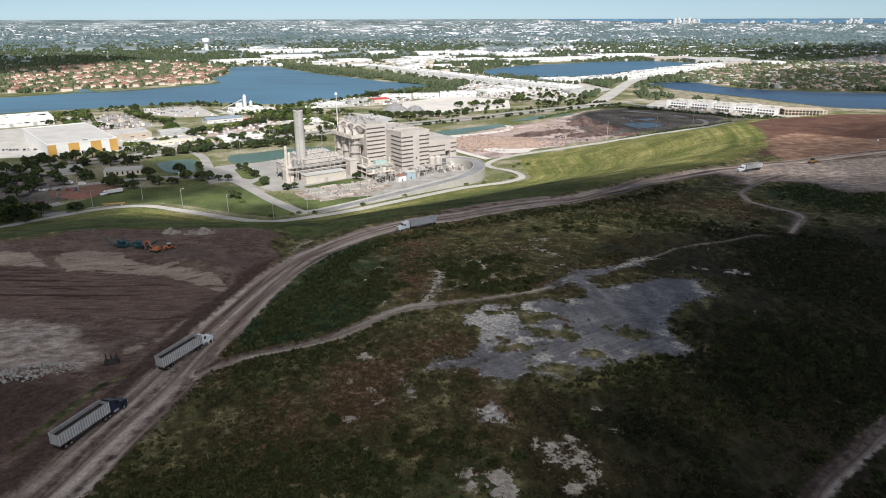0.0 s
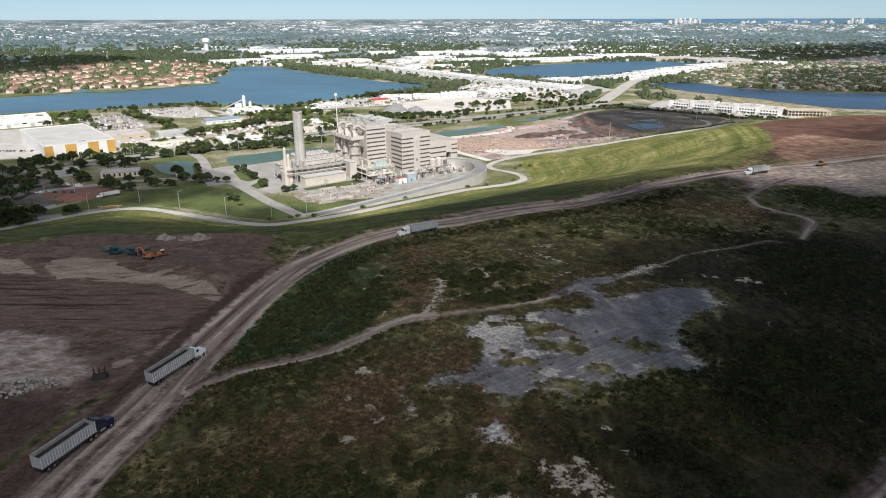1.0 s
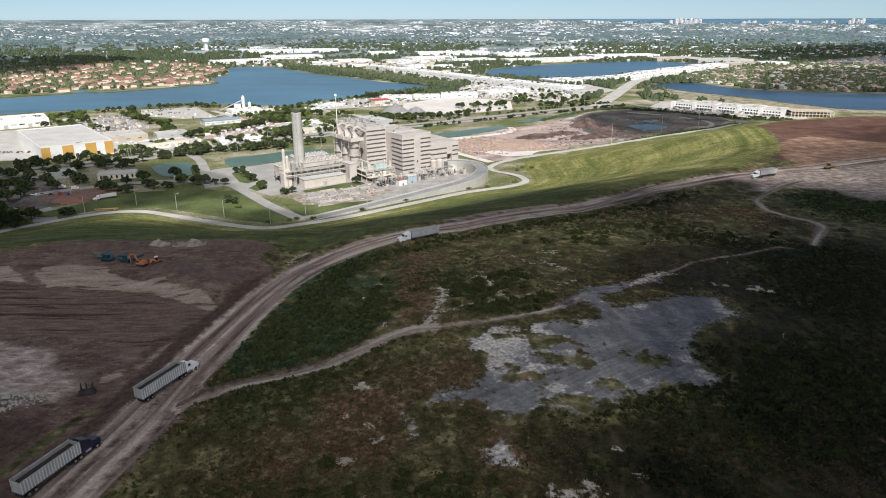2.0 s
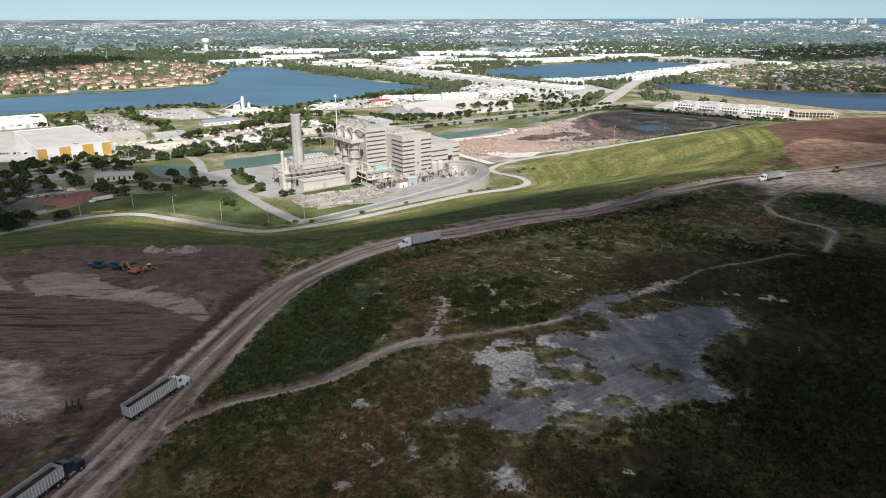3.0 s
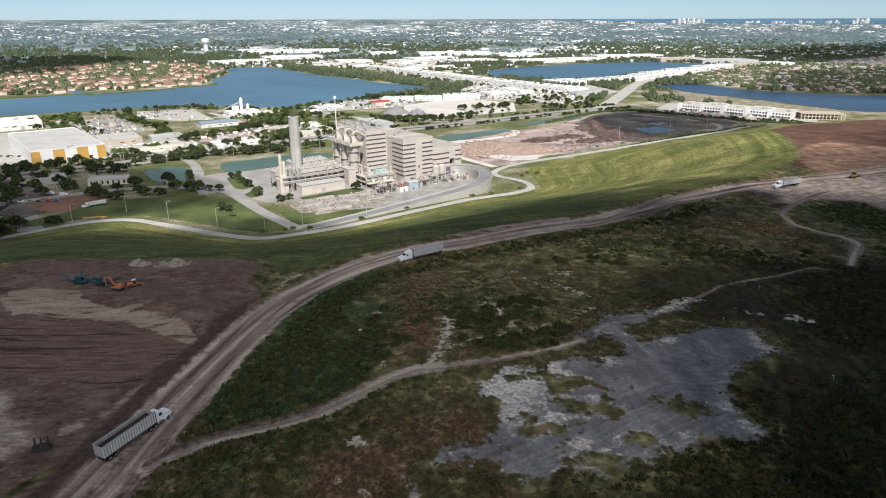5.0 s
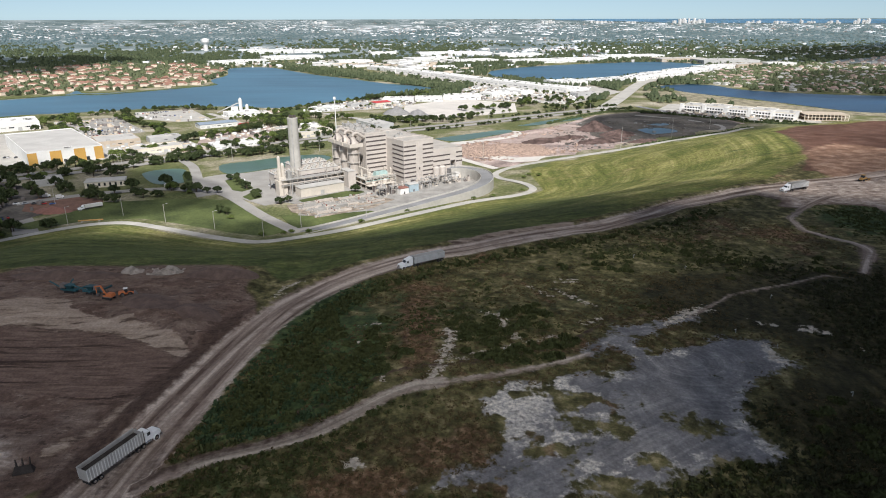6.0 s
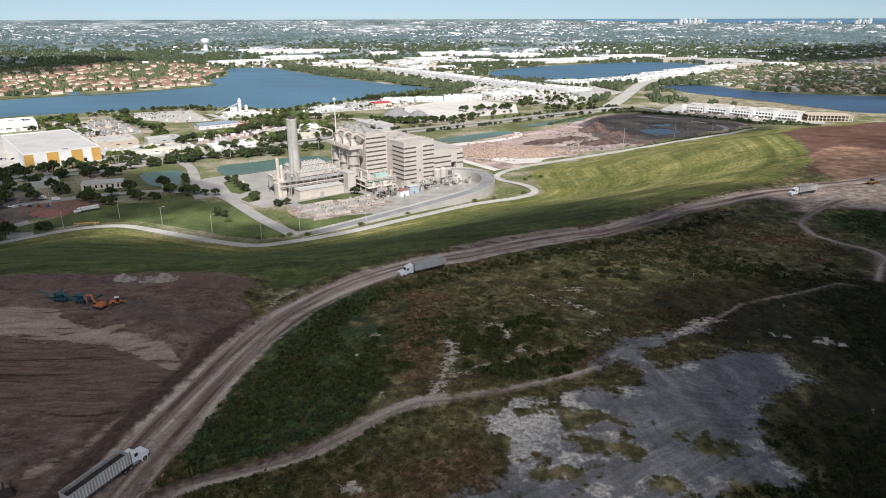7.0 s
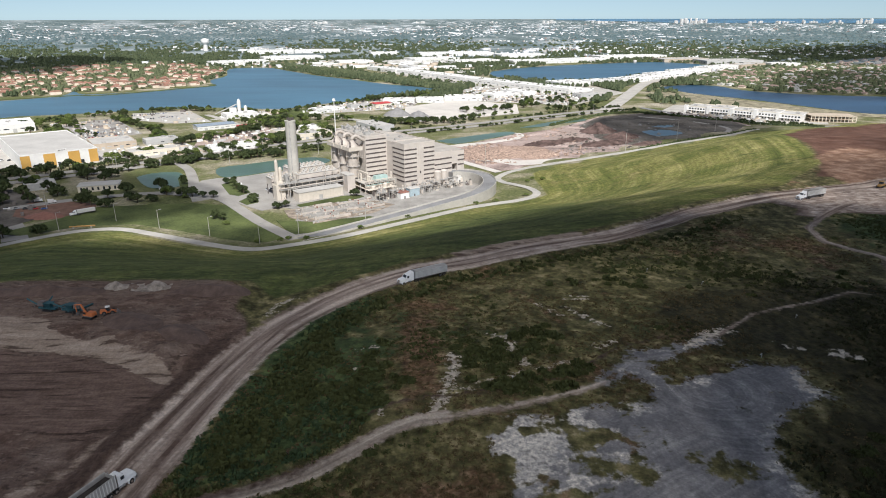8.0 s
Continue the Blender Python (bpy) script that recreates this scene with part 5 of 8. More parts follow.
for k in range(26):
    u, v = -101 + 15 * (k % 4) + 6 * r3.random(), -41 + 1.35 * k + r3.random()
    ob = plant("foundation_slab", "long pale concrete foundation slab on the dirt plot", "slab", "foundation slabs")
    part("slab", Geo().wedge(u, v, 0.3, u + 8 + 9 * r3.random(), v + 1.2 + 1.4 * r3.random(), 1.2 + 0.9 * r3.random(), 0.08), (YARDM, DUCT, YARDM)[k % 3], ob)
    part("upstand", Geo().box(u + 1, v + 0.3, 1.0, u + 1.6, v + 1.0, 2.8), (DUCT, RUSTRED)[k % 2], ob)
for k in range(18):
    u, v = -38 + 4.4 * k + 2 * r3.random(), -5 - 17 * r3.random()
    ob = plant("steel_frame", "small open steel frame with pipes in the yard", "steel frame", "steel frames")
    w, d, h = 3 + 3 * r3.random(), 2.5 + 2 * r3.random(), 3.5 + 4 * r3.random()
    for a in (0, w):
        for b in (0, d):
            part("post", Geo().box(u + a, v + b, 0.3, u + a + 0.3, v + b + 0.3, h), STEEL, ob)
    part("platform", Geo().box(u - 0.2, v - 0.2, h, u + w + 0.5, v + d + 0.5, h + 0.25), STEEL, ob)
    part("pipe", Geo().tube((u + w / 2, v - 2, h * 0.6), (u + w / 2, v + d + 3, h * 0.6), 0.35, 8), DUCT, ob)
    part("drum", Geo().lathe([(0.9, h + 0.25), (0.9, h + 2.2), (0.3, h + 2.7)], 10, pose(u + w / 2, v + d / 2, 0)), DUCT, ob)
for k in range(14):
    u, v = -4 + 4.2 * k, -16 + 12 * r3.random()
    ob = plant("yard_pole", "thin grey pole in the switchyard", "pole", "yard poles")
    part("mast", Geo().tube((u, v, 0.3), (u, v, 7 + 6 * r3.random()), 0.16, 6, 0.1), STEEL, ob)
    part("crossarm", Geo().box(u - 1.1, v - 0.07, 6.4, u + 1.1, v + 0.07, 6.6), STEEL, ob)
for k in range(62):
    u, v = -36 + 90 * r3.random(), -21 + 18 * r3.random()
    w, d, h = 1.2 + 3.5 * r3.random() ** 2, 1.0 + 1.8 * r3.random(), 1.0 + 3.2 * r3.random()
    ob = plant("switchgear", "grey switchgear box with bushings in the switchyard", "switchgear", "switchgear boxes")
    part("cabinet", Geo().wedge(u, v, 0.3, u + w, v + d, h, 0.12), (STEEL, CREAMPLANT, DUCT, DARKSTEEL)[k % 4], ob)
    for j in range(2):
        part("bushing", Geo().lathe([(0.16, h), (0.26, h + 0.5), (0.14, h + 0.9), (0.1, h + 1.6)], 8, pose(u + w * (0.3 + 0.4 * j), v + d / 2, 0)), DARKBAND, ob)
for k in range(16):
    u, v, a = -45 + 12 * r3.random() if k < 6 else -90 + 50 * r3.random(), 26.5 + 24 * r3.random(), r3.random()
    ob = plant("process_pipe", "upright beige process pipe among the filter houses", "pipe", "process pipes")
    hh = 15 + 9 * r3.random()
    part("riser", Geo().tube((u, v, 0.3), (u, v, hh), 0.35, 8), (DUCT, STEEL, CREAMPLANT)[k % 3], ob)
    part("elbow", Geo().tube((u, v, hh - 0.2), (u + 3 * (a - 0.5), v + 3.5, hh - 0.2), 0.35, 8), (DUCT, STEEL, CREAMPLANT)[k % 3], ob)
    part("platform", Geo().box(u - 1.1, v - 1.1, hh - 4, u + 1.1, v + 1.1, hh - 3.8), STEEL, ob)
for v, z, r_ in ((47, 12.0, 1.8), (40, 9.5, 1.4)):
    ob = plant("flue_duct", "wide beige flue duct between the dryers and filter houses", "duct", "flue ducts")
    part("duct", Geo().tube((-44, v, z), (-35, v, z), r_, 14), DUCT, ob)
    part("support", Geo().box(-40.4, v - 0.3, 0.3, -39.8, v + 0.3, z - r_ + 0.1), DARKSTEEL, ob)
ob = plant("flue_duct", "long beige flue duct running to the chimney stack", "duct", "flue ducts")
part("duct", Geo().tube((-77, 60, 13), (-92, 50, 13), 2.0, 14), DUCT, ob)
part("support", Geo().box(-86, 53.5, 0.3, -85.2, 54.3, 11.5), DARKSTEEL, ob)
mast = thing("radio_mast", "slender pale mast with a small platform", "mast", -124, 771, 0)
part("pole", Geo().tube((0, 0, 0), (0, 0, 50), 0.75, 8, 0.45), WHITE, mast)
part("platform", Geo().box(-1.6, -1.6, 49, 1.6, 1.6, 49.4).box(-1.2, -1.2, 49.4, 1.2, 1.2, 51.5), WHITE, mast)

# ground of the plant
W = lambda u, v: tuple((on_plant(u, v).translation)[:2])
fill("pavement", [W(-118, 95), W(-118, 30), W(-100, 6), W(-96, -6), (-104, 452), (-97, 446), (-44, 487), (26, 545), (36, 575), (30, 602), W(70, 80), W(30, 110)], 0.42, YARDM, "grey concrete plant yard", "pavement", 0.6)
fill("lawn", [W(-92, 9), W(-92, 2), W(-50, -4), W(-38, 0), W(-38, 6), W(-50, 12)], 0.5, LAWN, "strip of lawn before the ash building", "lawn")
fill("lawn", [(-122, 491), (-104, 459), (-84, 467), (-47, 494), (-57, 501), (-98, 488)], 0.5, LAWN, "strip of lawn beside the truck ramp", "lawn")
fill("pavement", [(-122, 515), (-103, 528), (-88, 537), (-58, 542), (-42, 532), (-56, 509), (-92, 484), (-115, 499)], 0.56, material("grey_dirt", (0.16, 0.13, 0.1), 0.95, vary=0.6, scale=6, fine=6, tint=(0.3, 0.25, 0.2)), "bare dirt plot with old foundations", "pavement", 0.6)
fill("pavement", [(-114, 512), (-90, 525), (-79, 529), (-72, 522), (-94, 493)], 0.8, YARDM, "broken pale concrete slab on the dirt plot", "pavement", 0.6)
fill("pavement", [(-83, 531), (-61, 538), (-57, 530), (-66, 522)], 0.8, YARDM, "pale concrete slab on the dirt plot", "pavement", 0.6)

# ---- vehicles ----
def wheel(parent, x, y, r=0.52, w=0.5):
    ob = part("wheel", Geo().lathe([(r * 0.62, -w / 2), (r * 0.95, -w / 2), (r, -w * 0.3), (r, w * 0.3), (r * 0.95, w / 2), (r * 0.62, w / 2)], 14, pose(x, y, r, 90, 0, 0), caps=True), RUBBER, parent)
    part("rim", Geo().lathe([(r * 0.6, -w / 2 - 0.02), (r * 0.6, w / 2 + 0.02)], 10, pose(x, y, r, 90, 0, 0)), CHROME, ob, "bright metal rim")


def tractor(ob, paint, sleeper):
    """Nose at x = 0, looking along +x."""
    for x in (-1.3, -4.6 - sleeper, -5.9 - sleeper):
        for y in (-1.05, 1.05):
            wheel(ob, x, y)
    part("chassis", Geo().box(-7.0 - sleeper, -0.45, 0.7, -0.4, 0.45, 1.05), DARKSTEEL, ob)
    bm = bmesh.new()
    prof = [(-0.25, 0.75), (0.0, 0.95), (-0.05, 1.75), (-0.4, 1.95), (-2.0, 2.15), (-2.5, 3.05), (-2.9, 3.2), (-2.9 - 0.9 - sleeper, 3.9 if sleeper else 3.2), (-3.9 - sleeper, 0.95), (-2.2, 0.75)]
    a = [bm.verts.new((x, -1.15, z)) for x, z in prof]
    b = [bm.verts.new((x, 1.15, z)) for x, z in prof]
    n = len(prof)
    bm.faces.new(a)
    bm.faces.new(b[::-1])
    for i in range(n):
        bm.faces.new((a[(i + 1) % n], a[i], b[i], b[(i + 1) % n]))
    bmesh.ops.recalc_face_normals(bm, faces=bm.faces)
    bmesh.ops.bevel(bm, geom=bm.edges[:], offset=0.09, segments=2, affect="EDGES")
    me = bpy.data.meshes.new("cab")
    bm.to_mesh(me)
    bm.free()
    me.materials.append(paint)
    cab = part("cab", me, paint, ob)
    part("windscreen", Geo().add([(-2.03, -0.95, 2.25), (-2.03, 0.95, 2.25), (-2.46, 0.9, 3.0), (-2.46, -0.9, 3.0), (-2.15, -0.95, 2.25), (-2.15, 0.95, 2.25), (-2.58, 0.9, 3.0), (-2.58, -0.9, 3.0)], [(0, 1, 2, 3), (7, 6, 5, 4), (0, 4, 5, 1), (2, 6, 7, 3), (1, 5, 6, 2), (0, 3, 7, 4)]), GLASSY, cab, "dark windscreen")
    for y in (-1.17, 1.17):
        part("side_window", Geo().box(-3.3, y - 0.02, 2.15, -2.55, y + 0.02, 2.85), GLASSY, cab)
        part("fender", Geo().lathe([(0.62, -0.3), (0.72, -0.3), (0.72, 0.3), (0.62, 0.3)], 14, pose(-1.3, y * 0.92, 0.55, 90, 0, 0), caps=False), paint, ob)
        part("exhaust", Geo().tube((-4.05 - sleeper, y * 0.9, 1.0), (-4.05 - sleeper, y * 0.9, 3.9), 0.09, 8), CHROME, ob)
        part("fuel_tank", Geo().tube((-4.1, y * 0.88, 0.8), (-2.7, y * 0.88, 0.8), 0.32, 10), CHROME, ob)
        part("headlight", Geo().box(-0.02, y * 0.8 - 0.18, 1.1, 0.04, y * 0.8 + 0.18, 1.35), WHITE, ob)
    part("grille", Geo().box(0.0, -0.55, 1.0, 0.06, 0.55, 1.72), CHROME, ob)
    part("bumper", Geo().wedge(-0.35, -1.2, 0.45, 0.12, 1.2, 0.85, 0.05), CHROME, ob)


def trailer(ob, x1, length, side, topped, load, top=3.95):
    """An open-topped or tarped trailer from x1 backwards."""
    x0 = x1 - length
    for x in (x0 + 1.3, x0 + 2.6):
        for y in (-1.0, 1.0):
            wheel(ob, x, y)
    part("trailer_frame", Geo().box(x0 + 0.2, -0.5, 0.95, x1 - 0.5, 0.5, 1.3), DARKSTEEL, ob)
    part("floor", Geo().box(x0, -1.25, 1.3, x1, 1.25, 1.42), DARKSTEEL, ob)
    ribm = side if topped else WHITE
    body = part("trailer_body", Geo().box(x0, -1.28, 1.42, x1, -1.2, top).box(x0, 1.2, 1.42, x1, 1.28, top).box(x1 - 0.08, -1.2, 1.42, x1, 1.2, top).box(x0, -1.2, 1.42, x0 + 0.08, 1.2, top), side, ob, "ribbed grey metal trailer body")
    n = int(length / 0.62)
    for k in range(n + 1):
        x = x0 + k * (length - 0.12) / n
        for y in (-1.36, 1.28):
            part("rib", Geo().box(x, y, 1.42, x + 0.16, y + 0.08, top), ribm, body)
    for y in (-1.4, 1.24):
        part("top_rail", Geo().box(x0 - 0.02, y, top, x1 + 0.02, y + 0.16, top + 0.14), side, body)
    for y in (-1.36, 1.3):
        part("bottom_rail", Geo().box(x0 - 0.02, y, 1.3, x1 + 0.02, y + 0.06, 1.44), DARKSTEEL, body)
    if topped:
        prof = [(-1.24, top), (-0.7, top + 0.22), (0, top + 0.3), (0.7, top + 0.22), (1.24, top)]
        g = Geo().add([(x, y, z + d) for d in (0.0, 0.05) for x in (x0 + 0.1, x1 - 0.1) for y, z in prof], [(k, k + 1, 6 + k, 5 + k) for k in range(4)] + [(10 + k, 15 + k, 16 + k, 11 + k) for k in range(4)])
        part("tarpaulin", g, load, ob, "dark mesh tarpaulin")
    else:
        part("load", Geo().wedge(x0 + 0.1, -1.19, 1.43, x1 - 0.1, 1.19, 3.2, 0.05), load, ob, "dark soiled trailer inside")
    part("mud_flap", Geo().box(x0 + 0.3, -1.15, 0.3, x0 + 0.34, 1.15, 0.9), RUBBER, ob)
    part("landing_leg", Geo().box(x1 - 3.4, -0.75, 0.15, x1 - 3.2, -0.6, 1.3).box(x1 - 3.4, 0.6, 0.15, x1 - 3.2, 0.75, 1.3), DARKSTEEL, ob)


def road_truck(label, front, rear, paint, sleeper, length, topped, load, z=None, side=None):
    a = math.atan2(front[1] - rear[1], front[0] - rear[0])
    ob = thing("semi_truck", label, "truck", front[0], front[1], 0, 0, "haulage trucks")
    gap = 4.2 + sleeper
    tractor(ob, paint, sleeper)
    trailer(ob, -gap - 0.2, length - gap - 0.2, side or TRAILER, topped, load, 3.5 if topped else 3.95)
    zr, zf = (drive_z(*rear), drive_z(*front)) if z is None else (z, z)
    d = math.hypot(front[0] - rear[0], front[1] - rear[1])
    ob.matrix_world = pose(front[0], front[1], zf + 0.02, 0, -math.degrees(math.atan2(zf - zr, d)), math.degrees(a))
    return ob


def drive_z(x, y):
    """Height of the finished ground at one place, from the land's grid."""
    i = min(max(int(np.searchsorted(xs, x)) - 1, 0), nx - 2)
    j = min(max(int(np.searchsorted(ys, y)) - 1, 0), ny - 2)
    fx, fy = (x - xs[i]) / (xs[i + 1] - xs[i]), (y - ys[j]) / (ys[j + 1] - ys[j])
    q = lambda a, b: gz[b * nx + a]
    return float((q(i, j) * (1 - fx) + q(i + 1, j) * fx) * (1 - fy) + (q(i, j + 1) * (1 - fx) + q(i + 1, j + 1) * fx) * fy)


road_truck("white semi truck with an open grey ribbed trailer", (-63.3, 158.3), (-70.3, 143.6), TRUCKWHITE, 0.0, 17.2, False, LOAD)
road_truck("dark navy semi truck with an open grey ribbed trailer", (-73.3, 128.5), (-78.8, 113.2), NAVY, 0.7, 18.0, False, LOAD)
road_truck("white sleeper semi truck with a covered silver trailer", (-18.6, 253.2), (-3.6, 263.6), TRUCKWHITE, 1.3, 18.5, True, STEEL, side=SILVER)
road_truck("white semi truck with a grey trailer standing at the road fork", (164.0, 354.6), (180.0, 362.1), TRUCKWHITE, 0.7, 17.5, False, LOAD)


def tracks(ob, w, length, y, h=0.9):
    for s in (-1, 1):
        part("track", Geo().wedge(-length / 2, s * y - w / 2, 0, length / 2, s * y + w / 2, h, 0.18), RUBBER, ob)


def excavator(x, y, rz):
    ob = thing("excavator", "orange tracked excavator with a raised boom on bare soil", "excavator", x, y, drive_z(x, y), rz)
    tracks(ob, 0.8, 4.8, 1.3)
    part("slew_deck", Geo().box(-2.6, -1.45, 1.0, 2.0, 1.45, 1.4), DARKSTEEL, ob)
    part("engine_body", Geo().wedge(-2.9, -1.45, 1.4, 0.2, 1.45, 2.9, 0.2), ORANGE, ob)
    cabo = part("cab", Geo().wedge(0.2, 0.3, 1.4, 1.9, 1.4, 3.3, 0.2), ORANGE, ob)
    part("cab_window", Geo().box(0.4, 1.3, 2.1, 1.7, 1.42, 3.0).box(1.75, 0.5, 2.1, 1.9, 1.25, 3.0), GLASSY, cabo)
    part("boom", Geo().add([(0.9, -0.35, 1.6), (0.9, 0.2, 1.6), (3.2, 0.2, 6.0), (3.2, -0.35, 6.0), (1.5, -0.35, 1.6), (1.5, 0.2, 1.6), (3.6, 0.2, 5.4), (3.6, -0.35, 5.4)], [(0, 1, 2, 3), (4, 7, 6, 5), (0, 3, 7, 4), (1, 5, 6, 2), (3, 2, 6, 7), (0, 4, 5, 1)]), ORANGE, ob)
    part("boom", Geo().tube((3.3, -0.07, 5.8), (6.6, -0.07, 5.2), 0.3, 6), ORANGE, ob)
    part("stick", Geo().tube((6.5, -0.07, 5.3), (6.2, -0.07, 1.9), 0.24, 6), ORANGE, ob)
    part("bucket", Geo().add([(5.4, -0.7, 1.9), (5.4, 0.6, 1.9), (6.3, 0.6, 2.0), (6.3, -0.7, 2.0), (5.2, -0.7, 1.0), (5.2, 0.6, 1.0), (6.0, 0.6, 0.7), (6.0, -0.7, 0.7)], [(0, 1, 2, 3), (4, 7, 6, 5), (0, 3, 7, 4), (1, 5, 6, 2), (3, 2, 6, 7), (0, 4, 5, 1)]), DARKSTEEL, ob)
    part("ram", Geo().tube((1.6, 0.35, 1.8), (3.4, 0.35, 4.7), 0.12, 8), CHROME, ob)
    return ob


def loader(x, y, rz):
    ob = thing("wheel_loader", "orange wheel loader with a white cab roof on bare soil", "loader", x, y, drive_z(x, y), rz)
    for wx in (-1.7, 1.6):
        for wy in (-1.2, 1.2):
            wheel(ob, wx, wy, 0.9, 0.7)
    part("rear_body", Geo().wedge(-3.4, -1.1, 0.9, -0.4, 1.1, 2.3, 0.2), ORANGE, ob)
    part("front_frame", Geo().box(-0.4, -0.6, 0.8, 2.2, 0.6, 1.5), ORANGE, ob)
    cabo = part("cab", Geo().wedge(-1.0, -0.8, 1.6, 0.5, 0.8, 3.4, 0.15), GLASSY, ob)
    part("cab_roof", Geo().wedge(-1.2, -0.95, 3.4, 0.7, 0.95, 3.65, 0.1), WHITE, cabo, "white cab roof")
    for s in (-0.7, 0.7):
        part("lift_arm", Geo().tube((0.9, s, 1.7), (3.3, s, 0.9), 0.2, 6), ORANGE, ob)
    part("bucket", Geo().add([(3.2, -1.5, 0.15), (3.2, 1.5, 0.15), (3.2, 1.5, 1.5), (3.2, -1.5, 1.5), (4.6, -1.5, 0.1), (4.6, 1.5, 0.1), (3.5, 1.5, 1.5), (3.5, -1.5, 1.5)], [(0, 3, 2, 1), (4, 5, 6, 7), (0, 1, 5, 4), (3, 7, 6, 2), (0, 4, 7, 3), (1, 2, 6, 5)]), DARKSTEEL, ob)
    return ob


def screener(x, y, rz):
    ob = thing("screening_plant", "teal mobile soil screener with folded out conveyors", "screener", x, y, drive_z(x, y), rz)
    tracks(ob, 0.6, 5.0, 1.2)
    part("chassis", Geo().box(-4.5, -1.2, 1.0, 4.0, 1.2, 1.7), TEAL, ob)
    part("hopper", Geo().add([(-1.5, -1.6, 3.8), (2.0, -1.6, 3.8), (2.0, 1.6, 3.8), (-1.5, 1.6, 3.8), (-0.9, -0.8, 1.7), (1.4, -0.8, 1.7), (1.4, 0.8, 1.7), (-0.9, 0.8, 1.7)], [(0, 1, 2, 3), (7, 6, 5, 4), (0, 4, 5, 1), (1, 5, 6, 2), (2, 6, 7, 3), (3, 7, 4, 0)]), TEAL, ob)
    part("screen_box", Geo().wedge(-4.6, -1.3, 2.2, -1.6, 1.3, 4.1, 0.2), DARKSTEEL, ob, "dark steel screen box")
    for a, b, w in (((-4.4, 0, 1.6), (-10.5, 0, 4.6), 0.9), ((3.0, 0, 1.2), (9.5, 0, 3.8), 1.0), ((-2.5, 1.2, 1.6), (-3.5, 6.5, 3.6), 0.8)):
        cv = part("conveyor", Geo().tube(a, b, w / 2, 4), TEAL, ob)
        part("strut", Geo().tube(((a[0] + b[0]) / 2, (a[1] + b[1]) / 2, 0), ((a[0] + b[0]) / 2, (a[1] + b[1]) / 2, (a[2] + b[2]) / 2), 0.12, 5), DARKSTEEL, cv)
    return ob


def bulldozer(x, y, rz):
    ob = thing("bulldozer", "yellow tracked bulldozer on pale dusty ground", "bulldozer", x, y, drive_z(x, y), rz)
    tracks(ob, 0.7, 4.2, 1.2, 1.2)
    part("body", Geo().wedge(-2.2, -0.9, 0.8, 2.0, 0.9, 2.0, 0.15), YELLOW, ob)
    cabo = part("cab", Geo().wedge(-1.4, -0.8, 2.0, 0.3, 0.8, 3.3, 0.15), GLASSY, ob)
    part("cab_roof", Geo().box(-1.6, -0.95, 3.3, 0.5, 0.95, 3.5), YELLOW, cabo)
    part("blade", Geo().box(2.8, -2.0, 0.1, 3.1, 2.0, 1.5), YELLOW, ob)
    for s in (-1.5, 1.5):
        part("push_arm", Geo().box(-0.5, s - 0.12, 0.4, 2.8, s + 0.12, 0.7), YELLOW, ob)
    return ob


for ob in (screener(-121.0, 231.0, -12), screener(-113.2, 229.3, 172), excavator(-106.4, 225.8, 165), loader(-102.0, 228.4, 20)):
    ob.scale = (0.68, 0.68, 0.68)
bulldozer(219, 379, 30)
scrap = thing("grapple", "rusty dark steel grapple lying on bare soil", "grapple", -85.3, 147.4, drive_z(-85.3, 147.4) + 0.05, 20)
part("frame", Geo().wedge(-1.4, -0.6, 0, 1.4, 0.6, 0.9, 0.3), LOAD, scrap)
for k in (-0.8, 0.0, 0.9):
    part("tine", Geo().tube((k, 0.2, 0.7), (k * 1.1, 0.5, 2.0), 0.18, 6, 0.08), LOAD, scrap)
scrap.scale = (1.35, 1.35, 1.35)


# ---- heaps and rubble ----
def heap(name, label, x, y, rx, ry, h, mat, seed, category="heap", rough=0.25, n=22, zz=None, rz=0):
    """A loose pile with a slumped, uneven outline."""
    r = np.random.default_rng(seed)
    u, v = np.meshgrid(np.linspace(-1.15, 1.15, n), np.linspace(-1.15, 1.15, n))
    u, v = u.ravel(), v.ravel()
    q = np.hypot(u, v)
    off = r.random() * 900
    z = h * np.clip(1 - q ** 1.3, -0.15, 1) * (0.6 + 0.8 * fbm(u * rx + off, v * ry, max(rx, ry) * 0.5)) + rough * (fbm(u * rx + off, v * ry + off, 2.2) - 0.5) * 2
    ca, sa = math.cos(radians(rz)), math.sin(radians(rz))
    X, Y = x + u * rx * ca - v * ry * sa, y + u * rx * sa + v * ry * ca
    base = zz if zz is not None else np.array([drive_z(a, b) for a, b in zip(X, Y)])
    V = np.stack([X, Y, base - 0.1 + z], 1)
    i = (np.arange(n - 1)[:, None] * n + np.arange(n - 1)[None, :]).ravel()
    me = np_mesh(name, V, np.stack([i, i + 1, i + n + 1, i + n], 1), mat)
    return tagged(new(name, me), label, category)


SOILPILE = material("grey_brown_soil", (0.135, 0.093, 0.076), 0.95, vary=0.35, scale=2.5, fine=6)
MOUND = material("dusty_rubble", (0.36, 0.31, 0.265), 0.95, vary=0.5, scale=1.5, fine=5, bump=0.5)
heap("rubble_mound", "small pale rubble heap at the brink of the dig", -109, 248, 4.0, 2.6, 2.0, MOUND, 1, rough=1.0)
heap("rubble_mound", "broad pale rubble heap at the brink of the dig", -97, 247.5, 5.2, 2.8, 2.0, MOUND, 2, rough=1.1)
heap("soil_mound", "long smooth heap of grey brown soil", -78, 245, 12, 5, 2.3, SOILPILE, 3, rough=0.12)
heap("soil_mound", "flat topped heap of grey brown soil", -70.5, 244, 6, 4.2, 2.0, SOILPILE, 7, rough=0.12)
